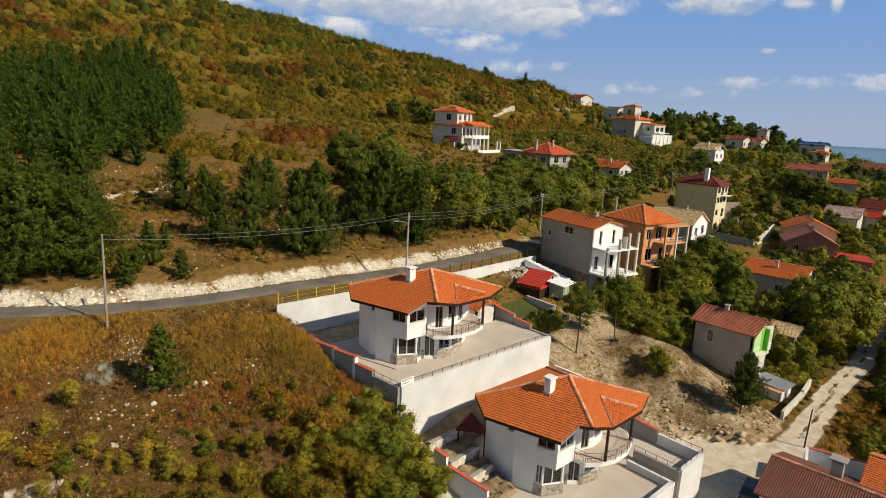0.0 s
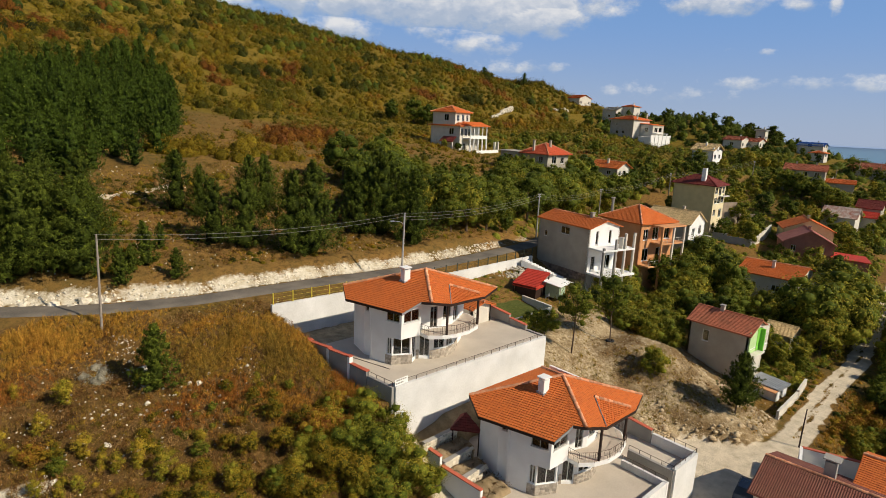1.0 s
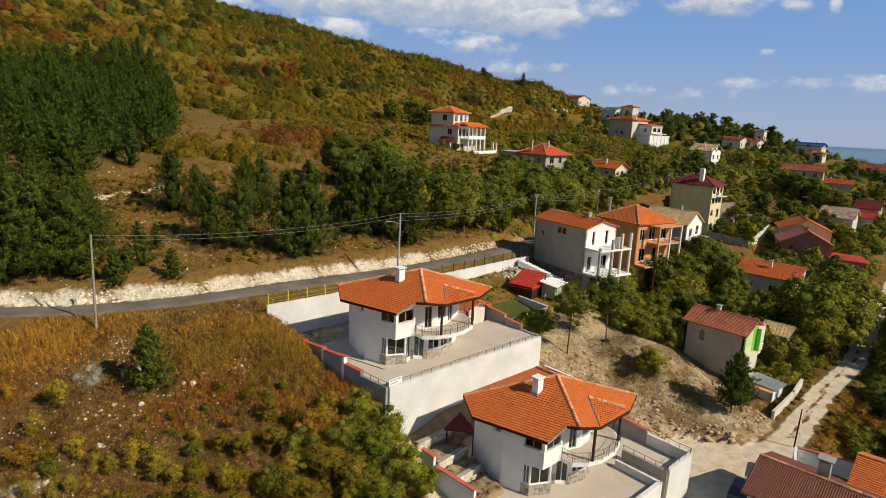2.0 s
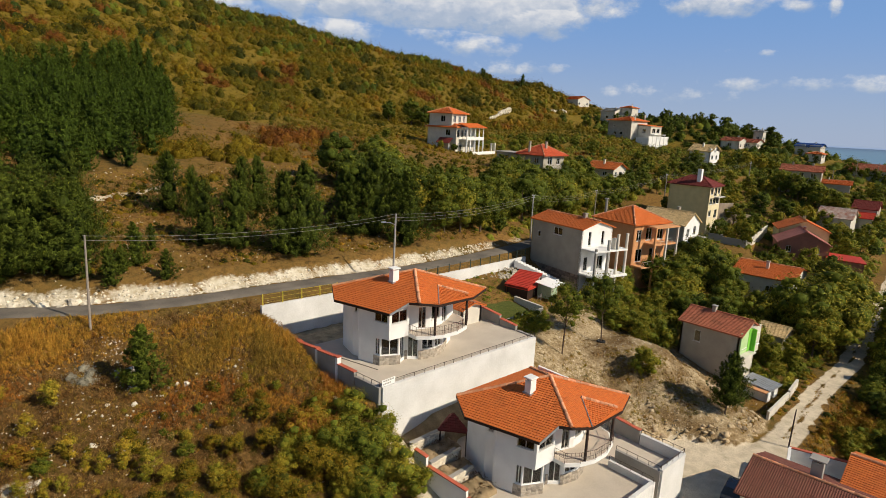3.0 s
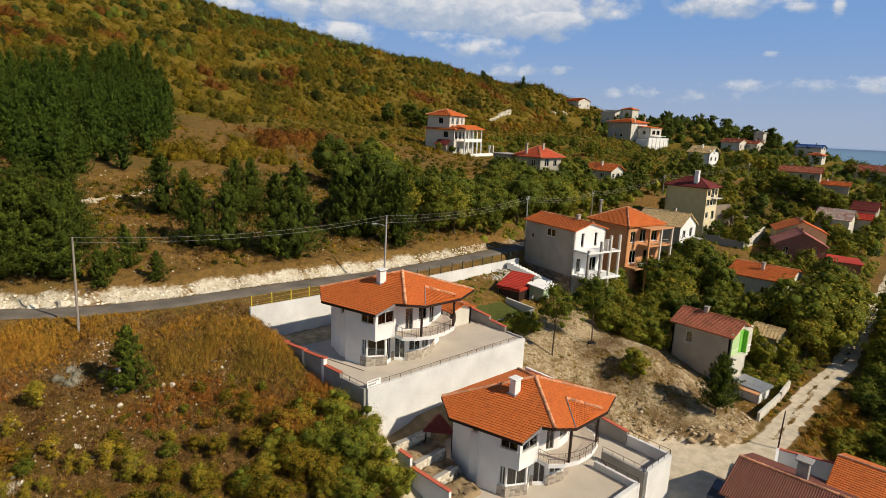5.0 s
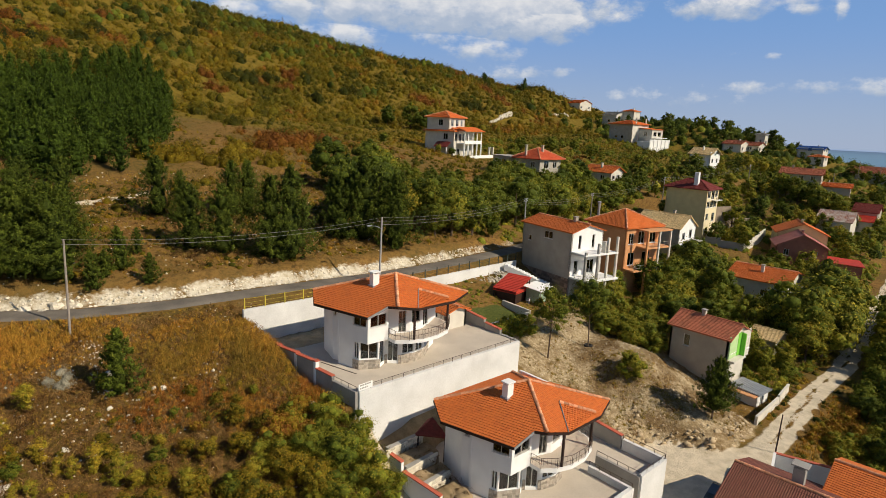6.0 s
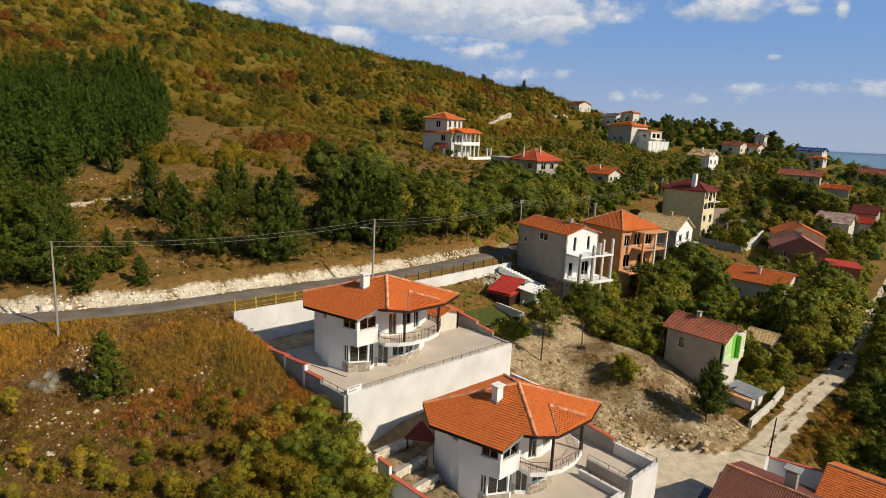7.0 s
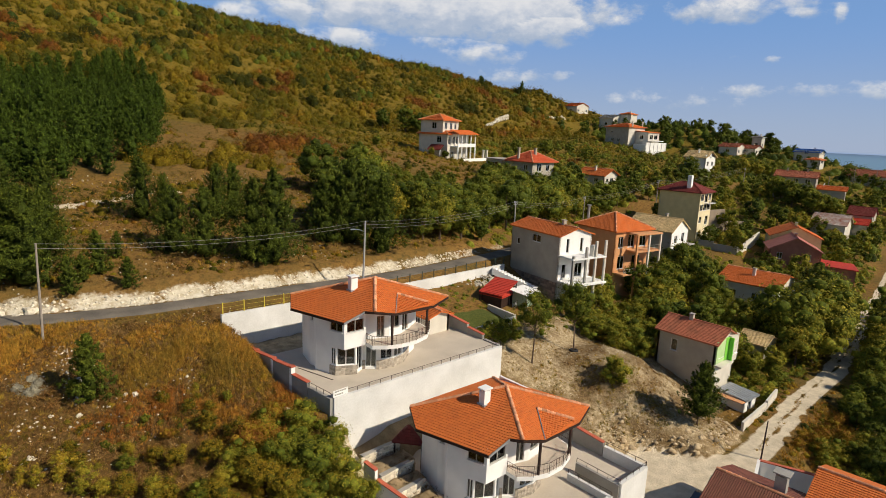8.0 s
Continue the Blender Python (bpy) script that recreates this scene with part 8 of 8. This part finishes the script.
def build_porch():
    """The small maroon porch roof beside the lower villa."""
    p = thing("porch", pose(5.9, -3.6, -6.8, 0, 0, 15), "small maroon tiled porch roof on a dark post", "porch")
    a, b, c, t = (-1.5, 0.9, 2.7), (1.1, 1.3, 2.9), (0.2, -1.5, 2.4), (0.7, 0.6, 3.5)
    for tri in ((a, c, t), (c, b, t), (b, a, t)):
        bm = bmesh.new()
        add_courses(bm, list(tri), tri[0], tri[1], under=0.1)
        part("roof_slope", bm, TILEMAROON, p)
    part("post", boxed(0.1, 0.25, -1.3, -1.15, -0.3, 2.5), DARKWOOD, p)
    part("post", boxed(-1.3, -1.15, 0.75, 0.9, -0.3, 2.7), DARKWOOD, p)
    build_house("outhouse", 18.6, 9.2, 0, 3.2, 3.6, 2.2, "small cream outhouse with orange tiled roof", CREAM, TILE, "gable", 18, 0.45, [(3, 1.2, 0.1, 0.9, 1.9)], z=-0.1, foot=0.4, ridge_x=False, chimneys=(), group="sheds", clear=0)
    xs, ys = np.linspace(-1.95, 9.0, 40), np.linspace(12.3, 18.62, 24)
    X, Y = np.meshgrid(xs, ys)
    x, y = X.ravel(), Y.ravel()
    i = (np.arange(23)[:, None] * 40 + np.arange(39)[None]).ravel()
    mesh_arrays("soil_bed", np.stack([x, y, -1.05 + 0.10 * ripple(x, y, 0.5)], 1), np.stack([i, i + 1, i + 41, i + 40], 1), material("stony_soil", (0.36, 0.30, 0.21), (0.17, 0.14, 0.09), 1.2, 7, 0.95, 0.7), label="stony unpaved ground behind the terrace", category="ground", kind="structure")


def build_beds():
    """Earth heaped against the tall wall, and the soil of the stepped beds below it."""
    soil = material("ochre_soil", (0.36, 0.26, 0.15), (0.20, 0.145, 0.075), 1.2, 9, 0.95, 0.7)
    xs, ts = np.linspace(1.6, 14, 44), np.linspace(0, 1, 12)
    X, T = np.meshgrid(xs, ts)
    x, t = X.ravel(), T.ravel()
    y = -0.17 - t * (2.4 + 0.5 * np.sin(x * 1.3))
    z = np.interp(x, (1.6, 3, 5, 6, 10, 14), (-5.6, -5.35, -4.9, -4.4, -4.2, -4.4)) - 1.5 * t ** 1.3 + 0.12 * ripple(x, y, 0.5) * np.minimum(1, 4 * t)
    z = np.where(t > 0.99, z - 1.4, z)
    n = len(xs)
    i = (np.arange(len(ts) - 1)[:, None] * n + np.arange(n - 1)[None]).ravel()
    ob = mesh_arrays("earth_bank", np.stack([x, y, z], 1), np.stack([i, i + n, i + n + 1, i + 1], 1), soil, label="ochre earth heaped at the foot of the retaining wall", category="ground", kind="structure")
    for y0, y1, x0, x1, top in ((-5.4, -3.4, 0.8, 5.4, -5.15), (-7.4, -5.8, 1.0, 5.0, -5.75), (-10.4, -7.8, 1.5, 4.8, -6.45), (-3.05, -2.0, 1.2, 5.4, -4.9)):
        xs, ys = np.linspace(x0, x1, 22), np.linspace(y0, y1, 12)
        X, Y = np.meshgrid(xs, ys)
        x, y = X.ravel(), Y.ravel()
        z = top + 0.14 * ripple(x, y, 0.45) + 0.1 * (y - y0)
        rim = (x < x0 + 0.01) | (x > x1 - 0.01) | (y < y0 + 0.01) | (y > y1 - 0.01)
        z = np.where(rim, -8, z)
        i = (np.arange(11)[:, None] * 22 + np.arange(21)[None]).ravel()
        mesh_arrays("soil_bed", np.stack([x, y, z], 1), np.stack([i, i + 1, i + 23, i + 22], 1), soil, label="dry stony soil of a stepped garden bed", category="ground", kind="structure")
    g = np.random.default_rng(12)
    x, y = g.uniform(1.2, 5.0, 120), g.uniform(-10, -2.2, 120)
    c = np.stack([x, y, np.interp(y, (-10, -7.7, -7.5, -5.8, -5.4, -3.4), (-6.4, -6.2, -5.7, -5.6, -5.1, -4.95))], 1)
    v, q = leaf_shapes(g, np.repeat(c, 14, 0) + g.normal(0, 0.12, (1680, 3)), np.full(1680, 0.09), 0.3, 0.8)
    mesh_arrays("bed_weeds", v, q, DEADWOOD, np.repeat(g.uniform(0.2, 1, 1680), 3), label="dry weeds growing in the stepped beds", category="weeds", kind="stuff")


def build_garden():
    chair = thing("garden_chair", pose(36.0, 11.0, float(land(36.0, 11.0)), 0, 0, 200), "white plastic garden chair on the lawn edge", "chair")
    part("seat", boxed(-0.24, 0.24, -0.22, 0.22, 0.40, 0.44, bevel=0.01), FRAME, chair)
    part("backrest", boxed(-0.24, 0.24, 0.20, 0.24, 0.44, 0.92, bevel=0.01), FRAME, chair)
    for x in (-0.22, 0.18):
        for y in (-0.2, 0.18):
            part("leg", boxed(x, x + 0.04, y, y + 0.04, -0.05, 0.4), FRAME, chair)
        part("armrest", boxed(x, x + 0.05, -0.2, 0.22, 0.62, 0.66), FRAME, chair)
    tyre = bmesh.new()
    add_tube(tyre, [(0.42 * math.cos(a), 0.42 * math.sin(a), 0.14) for a in np.linspace(0, 2 * math.pi, 21)], 0.15, 8)
    ob = part("tyre", tyre, material("black_rubber", (0.02, 0.02, 0.02), (0.035, 0.033, 0.03), 5, 40, 0.8, 0.2), label="old black tyre lying round a tree trunk")
    ob.location = (34.6, -0.4, float(land(34.6, -0.4)) - 0.02)
    ob["category"] = "tyre"
    for (x0, y0), (x1, y1), z, lab in (((24.0, 6.6), (31.5, 6.9), -0.4, "low pale garden wall around the lawn"), ((31.5, 6.9), (32.0, 12.2), -0.2, "low pale garden wall around the lawn")):
        terrace_wall("wall_garden", [(x0, y0, z), (x1, y1, z)], -3.0, CREAM, lab, 0.3, False)
    for a, b, z in (((43.2, -18.2), (51, -17.9), -8.5), ((51.2, -17.9), (56, -17.4), -8.3)):
        terrace_wall("wall_garden", [(*a, z), (*b, z)], z - 3.5, CREAM, "weathered cream garden wall beside the lane", 0.3, False)


def build_car(x, y, turn):
    car = thing("car", pose(x, y, -9.85, 0, 0, turn), "dark blue parked hatchback beside the house", "car")
    paint = material("dark_blue_paint", (0.02, 0.03, 0.06), (0.025, 0.035, 0.07), 1, 30, 0.25, 0, spec=0.6)

    def hull(profile, half, taper):
        bm = bmesh.new()
        rows = [[bm.verts.new((px, s * half * (taper if pz > 0.95 else 1), pz)) for px, pz in profile] for s in (-1, 1)]
        n = len(profile)
        bm.faces.new(rows[0]), bm.faces.new(rows[1][::-1])
        for i in range(n):
            bm.faces.new((rows[0][i], rows[1][i], rows[1][(i + 1) % n], rows[0][(i + 1) % n]))
        return bm

    part("body", hull([(-2.0, 0.3), (2.0, 0.3), (2.05, 0.7), (1.2, 0.9), (-1.95, 0.92), (-2.05, 0.6)], 0.85, 1), paint, car)
    part("cabin_glass", hull([(1.1, 0.9), (0.45, 1.38), (-1.3, 1.4), (-1.9, 0.92)], 0.82, 0.82), material("car_glass", (0.02, 0.025, 0.03), (0.03, 0.035, 0.04), 1, 20, 0.08, 0, spec=0.7), car)
    part("roof", boxed(-1.35, 0.5, -0.66, 0.66, 1.385, 1.44, bevel=0.02), paint, car)
    for wx in (-1.25, 1.3):
        for wy in (-0.82, 0.82):
            w = part("wheel", tube([(wx, wy - 0.1, 0.3), (wx, wy + 0.1, 0.3)], 0.3, 14), MATS["black_rubber"], car)
            part("rim", tube([(wx, wy - 0.11, 0.3), (wx, wy + 0.11, 0.3)], 0.18, 10), METALGREY, w)


build_lines()
build_fence()
build_rocks()
build_stairs()
build_sign()
build_porch()
build_beds()
build_garden()
build_car(25.2, -21.6, 10)
